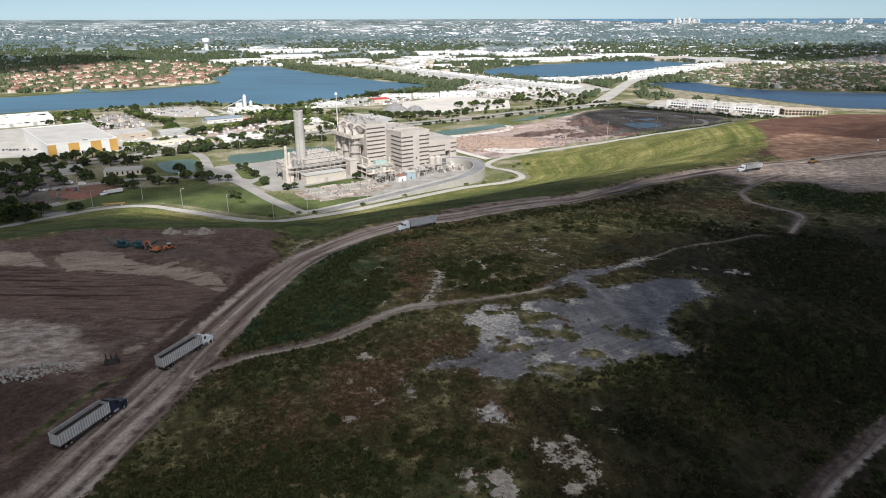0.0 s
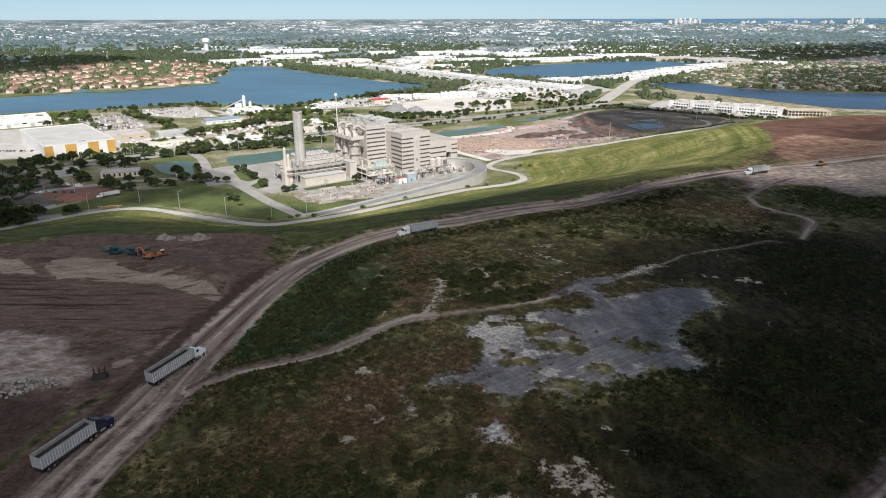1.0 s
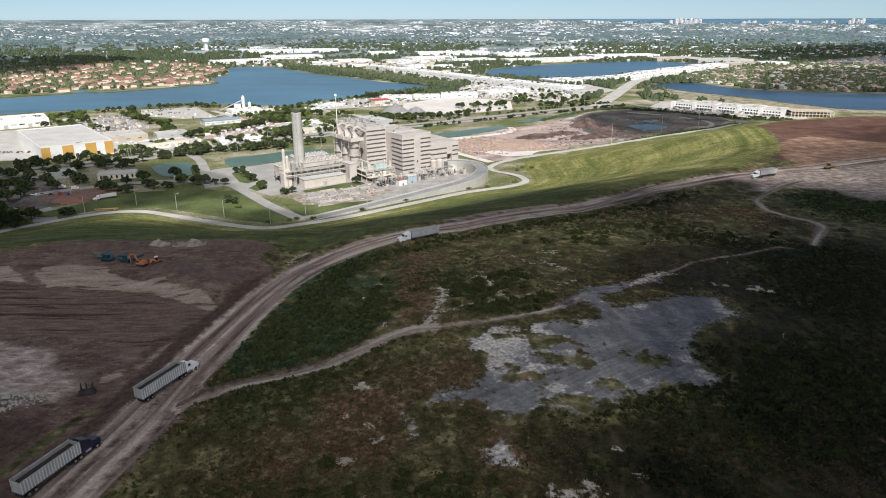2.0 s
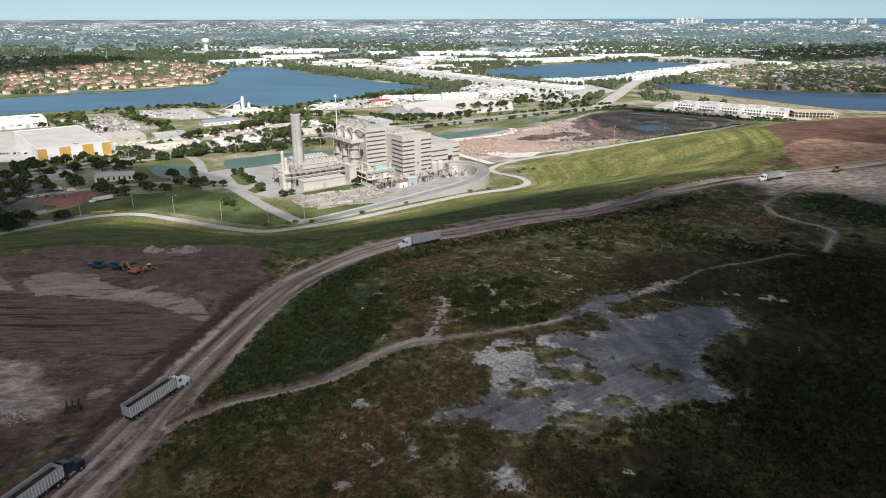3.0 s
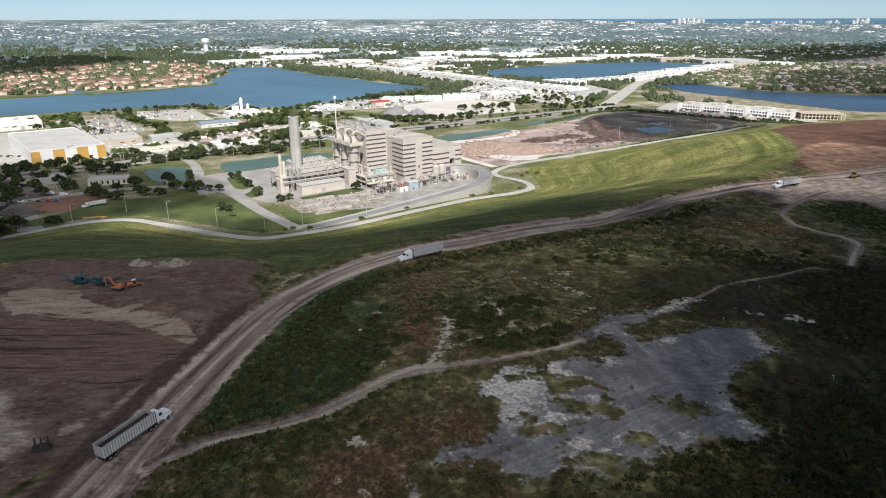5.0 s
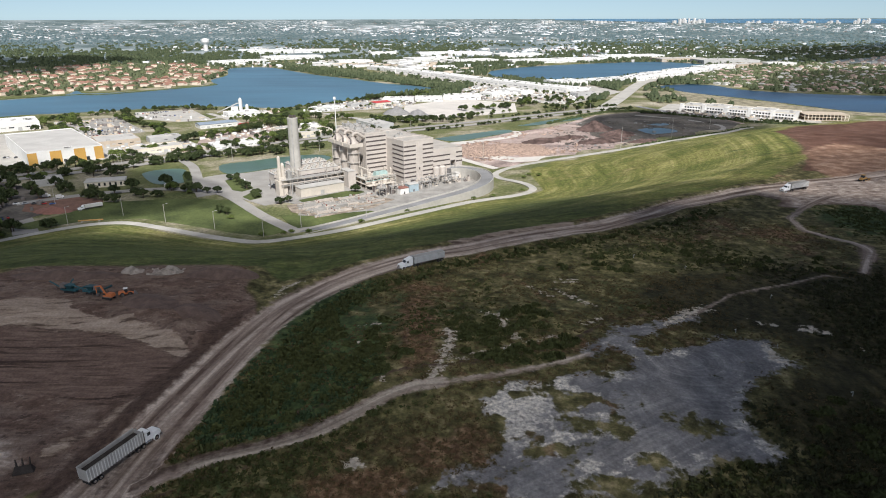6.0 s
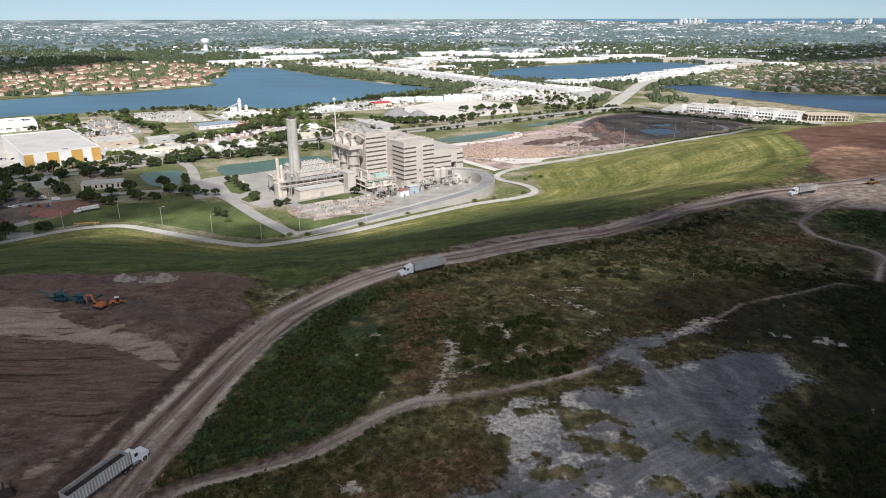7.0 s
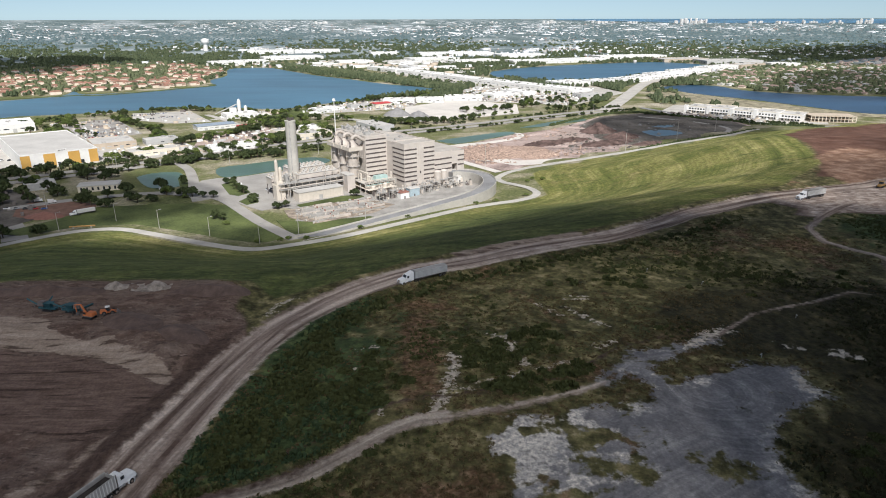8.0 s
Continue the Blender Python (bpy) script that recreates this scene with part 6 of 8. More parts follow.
heap("soil_mound", "long smooth heap of grey brown soil", -130, 245, 20, 4.5, 2.0, SOILPILE, 4, rough=0.12)
heap("soil_mound", "low loose heap of grey soil", -92, 222, 12, 6, 1.8, SOILPILE, 5, rz=-30)
heap("soil_mound", "low loose heap of grey soil", -75, 214, 9, 5, 2.0, SOILPILE, 6, rz=-30)
rub = thing("rubble_pile", "pile of broken white concrete lumps on bare ground", "rubble pile", -102.5, 142.5, drive_z(-102.5, 142.5) - 0.1, 15)
lump = []
for k in range(6):
    r = np.random.default_rng(60 + k)
    bm = bmesh.new()
    bmesh.ops.create_icosphere(bm, subdivisions=1, radius=0.5)
    for v in bm.verts:
        v.co = Vector((v.co.x * 1.2, v.co.y, v.co.z * 0.7)) * (0.7 + 0.6 * r.random())
    me = bpy.data.meshes.new("lump")
    bm.to_mesh(me)
    bm.free()
    me.materials.append(ROCK)
    lump.append(me)
r = np.random.default_rng(77)
for k in range(260):
    a, q = r.random() * 6.283, math.sqrt(r.random())
    ob = new("lump", lump[k % 6])
    ob.parent = rub
    s = 0.4 + 0.65 * r.random() ** 2
    ob.matrix_basis = Matrix.LocRotScale((9.5 * q * math.cos(a), 4.6 * q * math.sin(a), 0.15 + 1.3 * max(0, 1 - q) + 0.2 * s), Euler((r.random(), r.random(), r.random() * 6)), (s, s, s))

# gas wells and small white markers on the hill
for k, (x, y) in enumerate(((81.3, 253.6), (66.5, 265), (84, 193), (-47, 108), (90, 170), (77, 202), (12.5, 188), (98, 226), (56, 160))):
    ob = thing("gas_well", "small white landfill gas well pipe in the scrub", "gas well", x, y, drive_z(x, y) - 0.05, 40 * k, "gas wells")
    part("riser", Geo().tube((0, 0, 0), (0, 0, 1.3), 0.1, 8), STEEL, ob)
    part("elbow", Geo().tube((0, 0, 1.2), (0.5, 0, 1.0), 0.08, 8), WHITE, ob)
sg = thing("site_sign", "small white site sign on two posts", "sign", 283, 421, drive_z(283, 421), 10)
part("board", Geo().box(-0.8, -0.05, 4.9, 0.8, 0.05, 5.8), WHITE, sg)
for s in (-0.6, 0.6):
    part("post", Geo().tube((s, 0.12, 0), (s, 0.12, 5.8), 0.09, 6), STEEL, sg)


# ---- low growth on the hill ----
def tufts(name, label, X, Y, size, tall, mat, leaves, seed, lean=0.9):
    """Clumps of small upright leaf blades."""
    r = np.random.default_rng(seed)
    n = len(X)
    Z = np.array([drive_z(a, b) for a, b in zip(X, Y)])
    k = n * leaves
    cx, cy, cz = np.repeat(X, leaves), np.repeat(Y, leaves), np.repeat(Z, leaves)
    s, t = np.repeat(size, leaves), np.repeat(tall, leaves)
    a, q = r.random(k) * 6.283, np.sqrt(r.random(k))
    bx, by = cx + s * q * np.cos(a), cy + s * q * np.sin(a)
    b = r.random(k) * 6.283
    w = s * (0.25 + 0.25 * r.random(k))
    h = t * (1 - 0.7 * q * q) * (0.6 + 0.6 * r.random(k))
    lx, ly = lean * h * (r.random(k) - 0.5) * 1.6, lean * h * (r.random(k) - 0.5) * 1.6
    p0 = np.stack([bx - w * np.cos(b), by - w * np.sin(b), cz - 0.12], 1)
    p1 = np.stack([bx + w * np.cos(b), by + w * np.sin(b), cz - 0.12], 1)
    p2 = np.stack([bx + lx + 0.75 * w * np.cos(b), by + ly + 0.75 * w * np.sin(b), cz + h], 1)
    p3 = np.stack([bx + lx - 0.75 * w * np.cos(b), by + ly - 0.75 * w * np.sin(b), cz + h * 0.85], 1)
    V = np.stack([p0, p1, p2, p3], 1).reshape(-1, 3)
    F = np.arange(4 * k).reshape(k, 4)
    return tagged(new(name, np_mesh(name, V, F, mat)), label, "undergrowth", kind="stuff")


def spread(n, seed):
    """Places on the hill top, thinner with distance."""
    r = np.random.default_rng(seed)
    y = 84 + 300 * r.random(n) ** 1.35
    x = (r.random(n) * 2 - 1) * (30 + y * 0.78)
    keep = (x > -80) & (x < 248)
    return x[keep], y[keep], r


def bare(x, y):
    """How bare the ground is: roads, ash, soil."""
    b = np.maximum.reduce([edge_mask(line_dist(x, y, HAUL) - 8, 2), edge_mask(line_dist(x, y, TRAIL) - 2.2, 1.5), edge_mask(line_dist(x, y, TRAIL_B) - 2.6, 1.5), edge_mask(line_dist(x, y, TRAIL_C) - 3.2, 1.5), edge_mask(poly_dist(x, y, ASH), 5), edge_mask(poly_dist(x, y, SOIL), 3), edge_mask(poly_dist(x, y, YARD), 3), *[edge_mask(line_dist(x, y, ln) - w, 2) for ln, w in PALE_LINES]])
    for a, c, q in PALE_SPOTS:
        b = np.maximum(b, edge_mask(np.hypot(x - a, y - c) - q * 0.7, 2))
    return b


top_ring = BRINK + [(1200, 500), (1200, -900), (-1200, -900), (-1200, 150)]
x, y, r = spread(90000, 11)
lushness = 0.8 * fbm(x, y, 30) - 0.1 * smooth(225, 260, y) + spots(x, y, LUSH_SPOTS) + 0.2 * edge_mask(poly_dist(x, y, LUSH_LEFT), 3) - 0.5 * np.exp(-(((x + 29) / 7) ** 2 + ((y - 199) / 13) ** 2)) + 0.05 * smooth(70, 120, x) * smooth(250, 170, y) - spots(x, y, DRY_SPOTS)
ok = (bare(x, y) < 0.45) & (poly_dist(x, y, top_ring) < -4) & (poly_dist(x, y, DRY_BARE) > -1 + 3 * r.random(len(x))) & (lushness + 0.3 * r.random(len(x)) > 0.66)
x, y, lu = x[ok][:24000], y[ok][:24000], lushness[ok][:24000]
# tufts on the right take the leaves with shade in their colour
shade_dim = np.maximum(smooth(40, 75, x) * smooth(262, 225, y - 0.1 * x), smooth(158, 128, y) * smooth(8, 22, x)) > r.random(len(x))
rich = inside(x, y, LUSH_LEFT) & ~shade_dim
for sel, mat, lab, seed in ((~shade_dim & ~rich, SCRUB, "dark green leafy scrub covering the hill", 12), (rich, LUSHLEAF, "thick green scrub beside the haul road", 14), (shade_dim, SHADE_SCRUB, "dull brownish green scrub on the shaded side", 13)):
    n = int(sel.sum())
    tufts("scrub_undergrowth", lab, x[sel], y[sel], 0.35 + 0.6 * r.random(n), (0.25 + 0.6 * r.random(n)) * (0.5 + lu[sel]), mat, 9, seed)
x, y, r = spread(110000, 21)
ok = (bare(x, y) < 0.62) & (poly_dist(x, y, top_ring) < -3) & (fbm(x + 300, y, 24) + 1.2 * spots(x, y, DRY_SPOTS) - 0.5 * spots(x, y, LUSH_SPOTS) - 0.2 * smooth(70, 110, x) + 0.35 * r.random(len(x)) > 0.66)
x, y = x[ok][:30000], y[ok][:30000]
tufts("dry_grass", "brownish dry grass tufts on the hill", x, y, 0.25 + 0.4 * r.random(len(x)), 0.15 + 0.35 * r.random(len(x)), DRYGRASS, 7, 22)
# taller bushes where the growth is thickest
r = np.random.default_rng(45)
bx_, by_ = [], []
for cx, cy, a, b, n in ((-45, 166, 6, 6, 46), (-36, 174, 9, 9, 50), (-27, 185, 8, 8, 36), (-36, 205, 6, 12, 40), (6.5, 202, 4, 3, 26), (11.8, 186, 5, 2, 26), (21, 213, 4, 3, 18), (27, 194.5, 6, 2, 20), (-21, 187, 4, 4, 18), (-42, 225, 5, 6, 20), (70, 132, 20, 14, 60), (92, 152, 14, 12, 40), (52, 258, 10, 5, 16), (108, 262, 26, 14, 24), (-18, 104, 8, 5, 30), (2, 112, 8, 4, 24)):
    bx_ += list(cx + a * r.normal(size=n))
    by_ += list(cy + b * r.normal(size=n))
x, y = np.array(bx_), np.array(by_)
ok = (bare(x, y) < 0.3) & (line_dist(x, y, HAUL) > 11)
x, y = x[ok], y[ok]
tufts("thicket", "dense dark green bushes on the hill", x, y, 0.9 + 1.1 * r.random(len(x)), 0.6 + 1.0 * r.random(len(x)), SCRUB, 60, 46, 0.6)
# bushes along the near side of the haul road
r = np.random.default_rng(41)
hl = soft_line(HAUL[6:15], 34)
x = np.array([p[0] for p in hl]) + 13.5 + r.normal(size=len(hl)) * 2.2
y = np.array([p[1] for p in hl]) - 10.5 + r.normal(size=len(hl)) * 2.2
tufts("roadside_bushes", "dark green bushes along the haul road", x, y, 0.7 + 0.7 * r.random(len(x)), 0.6 + 1.1 * r.random(len(x)), SCRUB, 16, 42)

# ---- ground of the plain: lots, lawns, streets ----
GRID = 35.8
fill("lawn", [(-300, 462), (-279, 492), (-265, 526), (-198, 536), (-168, 530), (-104, 458), (-121, 439), (-152, 447), (-191, 466), (-220, 474), (-250, 473), (-270, 455)], 0.45, LAWN, "wide mown lawn between the plant road and perimeter road", "lawn", 0.5)
fill("pavement", [(-440, 800), (-374, 850), (-468, 976), (-530, 925)], 0.35, YARDM, "worn grey gravel storage yard", "pavement")
fill("pavement", [(-436, 960), (-366, 932), (-322, 946), (-388, 1048), (-466, 1026)], 0.36, CONCRETE, "pale concrete parking lot", "pavement")
fill("pavement", [(-282, 772), (-197, 806), (-233, 898), (-300, 853)], 0.37, DIRT, "bare dirt lot with red containers", "pavement")
fill("pavement", [(-62, 938), (13, 968), (105, 1020), (112, 1123), (15, 1190), (-66, 1092)], 0.36, SAND, "bright white sand lot", "pavement")
fill("pavement", [(-4, 758), (23, 779), (75, 838), (133, 880), (214, 986), (288, 1020), (373, 1004), (394, 906), (378, 868), (342, 835), (269, 787), (203, 741), (179, 724), (103, 675), (66, 654), (46, 645), (14, 678)], 0.34, BURNDIRT, "bare pinkish burning ground", "pavement")
fill("pavement", [(170, 905), (215, 984), (288, 1016), (368, 1000), (388, 906), (345, 848), (274, 796), (228, 766), (190, 775), (172, 820), (178, 860)], 0.44, BLACKDIRT, "dark bare ground with puddles", "pavement")
fill("pavement", [(14, 700), (41.5, 688), (63, 668), (97, 676), (122, 690), (112, 700), (70, 690), (40, 712), (10, 740)], 0.5, SAND, "pale sandy strip before the shredded waste", "pavement")
fill("pavement", [(-2, 768), (14, 779), (41, 790), (77, 817), (83, 838), (80, 852), (88, 850), (92, 836), (84, 810), (45, 780), (14, 762)], 0.5, SAND, "pale sandy bank beside the canal", "pavement")
fill("pavement", [(82, 806), (125, 866), (160, 888), (160, 822), (140, 775), (113, 784)], 0.5, DIRT, "dusty pinkish open ground", "pavement")
ribbon("track", [(330, 840), (352, 872), (350, 905), (318, 950), (270, 985)], 6, 0.62, ROADM, "pale dirt track across the dark ground")
fill("water", soft_line([(238, 858), (260, 873), (281, 864), (283, 842), (248, 828), (238, 858)], 3)[:-1], 0.5, LAKE, "shallow blue puddle on bare ground", "puddle")
fill("water", soft_line([(262, 900), (285, 912), (292, 900), (276, 890), (262, 900)], 3)[:-1], 0.5, LAKE, "small blue puddle on bare ground", "puddle")
fill("pavement", [(-560, 600), (-480, 640), (-330, 560), (-292, 500), (-310, 460), (-420, 400)], 0.3, BLACKDIRT, "dark yard with parked trucks", "pavement")
fill("pavement", [(-314, 501), (-324, 522), (-323, 539), (-294, 541), (-270, 534), (-262, 512), (-278, 502), (-290, 494)], 0.4, material("red_earth", (0.2, 0.115, 0.085), 0.95, vary=0.35, scale=5), "bare red earth beside the yard", "pavement")
fill("pavement", [(-540, 640), (-420, 655), (-330, 690), (-380, 800), (-480, 880), (-600, 800)], 0.31, CONCRETE, "pale warehouse forecourt", "pavement")
fill("pavement", [(-330, 690), (-250, 735), (-300, 790), (-390, 740)], 0.33, CONCRETE, "pale commercial yard", "pavement")
fill("pavement", [(-220, 790), (-120, 850), (-170, 900), (-250, 860)], 0.33, SAND, "pale sandy yard with sheds", "pavement")
fill("pavement", [(-330, 960), (-270, 985), (-240, 1040), (-310, 1030)], 0.33, CONCRETE, "white dusty batching yard", "pavement")
fill("pavement", [(-215, 1010), (-60, 1080), (-30, 1260), (-120, 1190), (-220, 1090)], 0.32, CONCRETE, "pale industrial yard", "pavement")
INDUSTRY = [(20, 1180), (200, 1110), (330, 1290), (300, 1400), (232, 1372), (190, 1340), (115, 1430), (50, 1515), (-30, 1635), (-120, 1755), (-140, 1735), (-60, 1590), (10, 1490), (60, 1400), (30, 1330)]
fill("pavement", INDUSTRY, 0.32, CONCRETE, "pale industrial estate ground", "pavement")
fill("pavement", [(300, 1010), (350, 975), (430, 925), (500, 915), (540, 1000), (420, 1110), (360, 1110)], 0.32, CONCRETE, "pale car park before the offices", "pavement")
fill("pavement", [(420, 1130), (545, 1015), (690, 940), (900, 875), (900, 925), (690, 985), (604, 1010), (548, 1096), (506, 1172), (440, 1260), (400, 1300), (380, 1240)], 0.33, BANK, "scrubby tan bank along the lake", "pavement")
fill("field", [(-269, 997), (-222, 980), (-174, 1045), (-208, 1087), (-257, 1057)], 0.33, LAWN, "rough green field", "field")
AVENUE = [(-760, 400), (-600, 480), (-411, 592), (-331, 646), (-265, 700), (-178, 776), (-70, 850), (27, 908), (148, 992), (235, 1048), (275, 1072)]
for off, name in ((-9, "one"), (9, "other")):
    ribbon("road", [(x - off * 0.56, y + off * 0.83) for x, y in AVENUE], 11, 0.6, ROADM, "pale grey carriageway of the tree lined avenue")
ribbon("road", [(-276, 444), (-286, 458), (-302, 480), (-324, 500), (-352, 512), (-400, 528)], 15, 0.12, ROADM, "worn grey drive curving up to the perimeter road", on_land=True)
ribbon("road", [(-330, 520), (-290, 548), (-236, 566), (-200, 556), (-177, 546), (-133, 488), (-99, 449), (-92, 438)], 9, 0.66, ROADM, "pale concrete plant road")
ribbon("road", [(-205, 560), (-212, 580), (-222, 605), (-231, 626), (-246, 656), (-272, 690)], 9, 0.63, ROADM, "pale road between the ponds")
fill("pavement", [(-199, 540), (-217, 577), (-216, 608), (-206, 616.8), (-185, 623), (-158, 645), (-120, 655), (-112, 600), (-122, 528), (-139, 516), (-165, 538), (-184, 552)], 0.52, ROADM, "worn grey forecourt between the ponds and the plant", "pavement", 0.6)
for isle in ([(-194, 594), (-186, 609), (-174, 590), (-161.5, 567), (-168, 556), (-177, 561)], [(-158, 560), (-150, 548), (-147, 538), (-154, 530), (-163, 540)], [(-240, 617), (-233, 622), (-221, 595), (-221, 584), (-228, 590)]):
    fill("lawn", isle, 0.6, LAWN, "planted island of grass in the forecourt", "lawn", 0.5)
ribbon("road", [(240, 1050), (268, 1115), (304, 1198), (346, 1300), (388, 1400), (440, 1500), (560, 1640), (760, 1860), (1100, 2200)], 24, 0.64, CONCRETE, "wide pale highway with a bridge", "highway")
ribbon("road", [(300, 1080), (345, 992), (410, 922), (470, 895), (560, 900), (800, 860)], 10, 0.6, ASPHALT, "asphalt street before the offices")
ribbon("road", [(-178, 776), (-215, 830), (-300, 950), (-350, 1010)], 9, 0.55, CONCRETE, "pale side street")
ribbon("road", [(-70, 850), (-100, 930), (-180, 1010)], 9, 0.55, CONCRETE, "pale side street")
ribbon("track", [(520, 1040), (600, 990), (700, 962), (900, 908)], 30, 0.7, BANK, "tan scrubby bank below the lake", "bank")
ribbon("road", [(46, 640), (10, 690), (-20, 740), (-60, 790)], 8, 0.5, SAND, "sandy track beside the canal")

# ---- heaps on the burning ground and yards ----
for k, (x, y, rx, ry, h, m) in enumerate(((58, 730, 54, 30, 6, WASTE), (28, 735, 26, 24, 4, WASTE), (92, 716, 26, 16, 3.5, WASTE), (108, 778, 30, 13, 4, SCORCH), (140, 800, 26, 12, 3.5, SCORCH), (186, 862, 25, 20, 10, SCORCH), (205, 822, 26, 18, 6, SCORCH), (178, 782, 40, 15, 4, SCORCH), (222, 778, 24, 9, 3, SCORCH), (118, 845, 30, 10, 2, BURNDIRT), (300, 930, 50, 16, 1.5, BLACKDIRT), (330, 900, 40, 12, 1.5, BLACKDIRT))):
    heap("debris_mound", {id(WASTE): "broad heap of tan shredded yard waste", id(SCORCH): "dark brown heap of scorched soil", id(BURNDIRT): "low pinkish heap of dusty dirt"}.get(id(m), "low dark heap of bare dirt"), x, y, rx, ry, h, m, 100 + k, rough=1.4, n=44, zz=0.3, rz=30)
heap("gravel_mound", "grey gravel cone on the sand lot", -73, 1007, 20, 20, 11, GREYPILE, 121, rough=0.3, zz=0.3)
heap("gravel_mound", "tall grey gravel cone on the sand lot", -40, 965, 19, 19, 13, GREYPILE, 122, rough=0.3, zz=0.3)
heap("soil_mound", "heap of red soil beside the parked trucks", -292, 502, 14, 8, 3.5, RUSTRED, 123, zz=0.3)
for k in range(4):
    heap("sand_mound", "white sand heap in the batching yard", -315 + 17 * k, 1000 + 8 * (k % 2), 9, 8, 5, SAND, 130 + k, zz=0.3)

# ---- buildings ----
TANWALL = material("tan_stucco", (0.5, 0.42, 0.33), 0.85, vary=0.12, scale=15)
CREAMW = material("cream_stucco", (0.7, 0.64, 0.53), 0.8, vary=0.12, scale=15)
GREYW = material("grey_block", (0.45, 0.45, 0.44), 0.85, vary=0.15, scale=12)
BLUEROOF = material("blue_grey_roof", (0.25, 0.3, 0.36), 0.6, vary=0.15, scale=12)
REDROOF = material("red_fabric_roof", (0.5, 0.07, 0.07), 0.6, vary=0.15, scale=10)
OCHRE = material("ochre_paint", (0.56, 0.33, 0.09), 0.65, vary=0.1, scale=10)
TILES = material("terracotta_tiles", (0.13, 0.064, 0.045), 0.85, vary=0.35, scale=30, random=0.5, tint=(0.235, 0.128, 0.093))
TILES_B = material("brown_pink_tiles", (0.15, 0.088, 0.07), 0.85, vary=0.4, scale=30, random=0.4, tint=(0.3, 0.215, 0.185))
PEACH = material("peach_stucco", (0.68, 0.58, 0.48), 0.85, vary=0.15, scale=4, random=0.3)
WALLS = {"white": WHITE, "tan": TANWALL, "cream": CREAMW, "grey": GREYW, "blue": WHITE, "red": CREAMW}
ROOFS = {"white": WHITE, "tan": ROOFM, "cream": ROOFM, "grey": ROOFM, "blue": BLUEROOF, "red": REDROOF}
LABELS = {"white": "low white warehouse with a flat white roof", "tan": "low tan building with a pale flat roof", "cream": "cream shed with a pale roof", "grey": "grey block building with a flat roof", "blue": "white shed with a blue grey metal roof", "red": "open shed with a bright red fabric roof"}


def snap(rz):
    return GRID if rz > 5 else GRID - 90 if rz < -10 else rz


def warehouse(x, y, rz, w, d, h, style, doors=6, units=3, seed=0, label=None):
    """A flat roofed building; its front runs w metres along +x from (x, y)."""
    X, Y, Z = far(x, y, 0.25)
    k = 1.0 if math.hypot(x, y) <= R0 else X / x
    ob = thing("warehouse", label or LABELS[style], "building")
    ob.matrix_world = pose(X, Y, Z, 0, 0, snap(rz)) @ Matrix.Scale(k, 4)
    r = np.random.default_rng(seed)
    part("wall", Geo().box(0, 0, -0.4, w, d, h), WALLS[style], ob)
    if style in ("blue", "red"):
        part("roof", Geo().add([(-0.5, -0.5, h), (w + 0.5, -0.5, h), (w + 0.5, d + 0.5, h), (-0.5, d + 0.5, h), (-0.5, d / 2, h + d * 0.09), (w + 0.5, d / 2, h + d * 0.09)], [(0, 1, 5, 4), (2, 3, 4, 5), (0, 4, 3), (1, 2, 5), (3, 2, 1, 0)]), ROOFS[style], ob)
    else:
        part("roof", Geo().box(0.5, 0.5, h, w - 0.5, d - 0.5, h + 0.06), ROOFS[style], ob)
        g = Geo()
        for a in ((0, 0, w, 0.5), (0, d - 0.5, w, d), (0, 0.5, 0.5, d - 0.5), (w - 0.5, 0.5, w, d - 0.5)):
            g.box(a[0], a[1], h, a[2], a[3], h + 0.7)
        part("parapet", g, WALLS[style], ob)
        for _ in range(units):
            a, b = w * (0.1 + 0.75 * r.random()), d * (0.1 + 0.75 * r.random())
            part("roof_unit", Geo().wedge(a, b, h + 0.06, a + 2.5 + 2 * r.random(), b + 2 + 2 * r.random(), h + 1.5, 0.15), STEEL, ob)
    for i in range(doors):
        a = (i + 0.5) * w / doors
        q = w / doors
        if i % 3 == 1:
            part("dock_door", Geo().box(a - min(2.2, q * 0.3), -0.14, 0, a + min(2.2, q * 0.3), -0.01, h * 0.5), GREYW, ob)
        else:
            part("window", Geo().box(a - q * 0.32, -0.12, h * 0.42, a + q * 0.32, -0.01, h * 0.56), GLASSY if i % 2 else GREYW, ob)
        if i % 2:
            b = (i + 0.5) * d / doors
            part("window", Geo().box(-0.12, b - d / doors * 0.3, h * 0.4, -0.01, b + d / doors * 0.3, h * 0.6), GLASSY, ob)
    return ob


NEAR_A = [(-569, 838, 51, 62, 60, 9, "white"), (-379, 744, 21, 43, 45, 6, "tan"), (-323, 707, 25, 48, 24, 5, "cream"), (-348, 572, 30, 23, 16, 4.5, "grey"), (-313, 870, 53, 48, 22, 5, "blue"), (-249, 731, 40, 51, 20, 5, "white"), (-336, 774, 28, 35, 18, 5, "grey"), (-171, 805, 25, 41, 26, 6, "cream"), (-177, 853, 25, 23, 22, 6, "white"), (-197, 1040, 27, 40, 18, 4, "white")]
NEAR_B = [(-150, 1082, 37, 34, 14, 3.6, "grey"), (-111, 1081, 17, 27, 20, 6, "red"), (-106, 1141, -3, 52, 24, 6, "white"), (-52, 1147, 2, 46, 24, 6.5, "white"), (-5, 1172, 2, 64, 26, 7, "white"), (-119, 903, -14, 52, 26, 6, "grey"), (100, 1290, -42, 60, 34, 6, "white"), (80, 1200, 25, 60, 34, 6, "white"), (232, 1209, 25, 44, 20, 6, "grey"), (-307, 966, 25, 45, 24, 6, "white"), (-206, 834, 22, 25, 20, 5, "cream")]
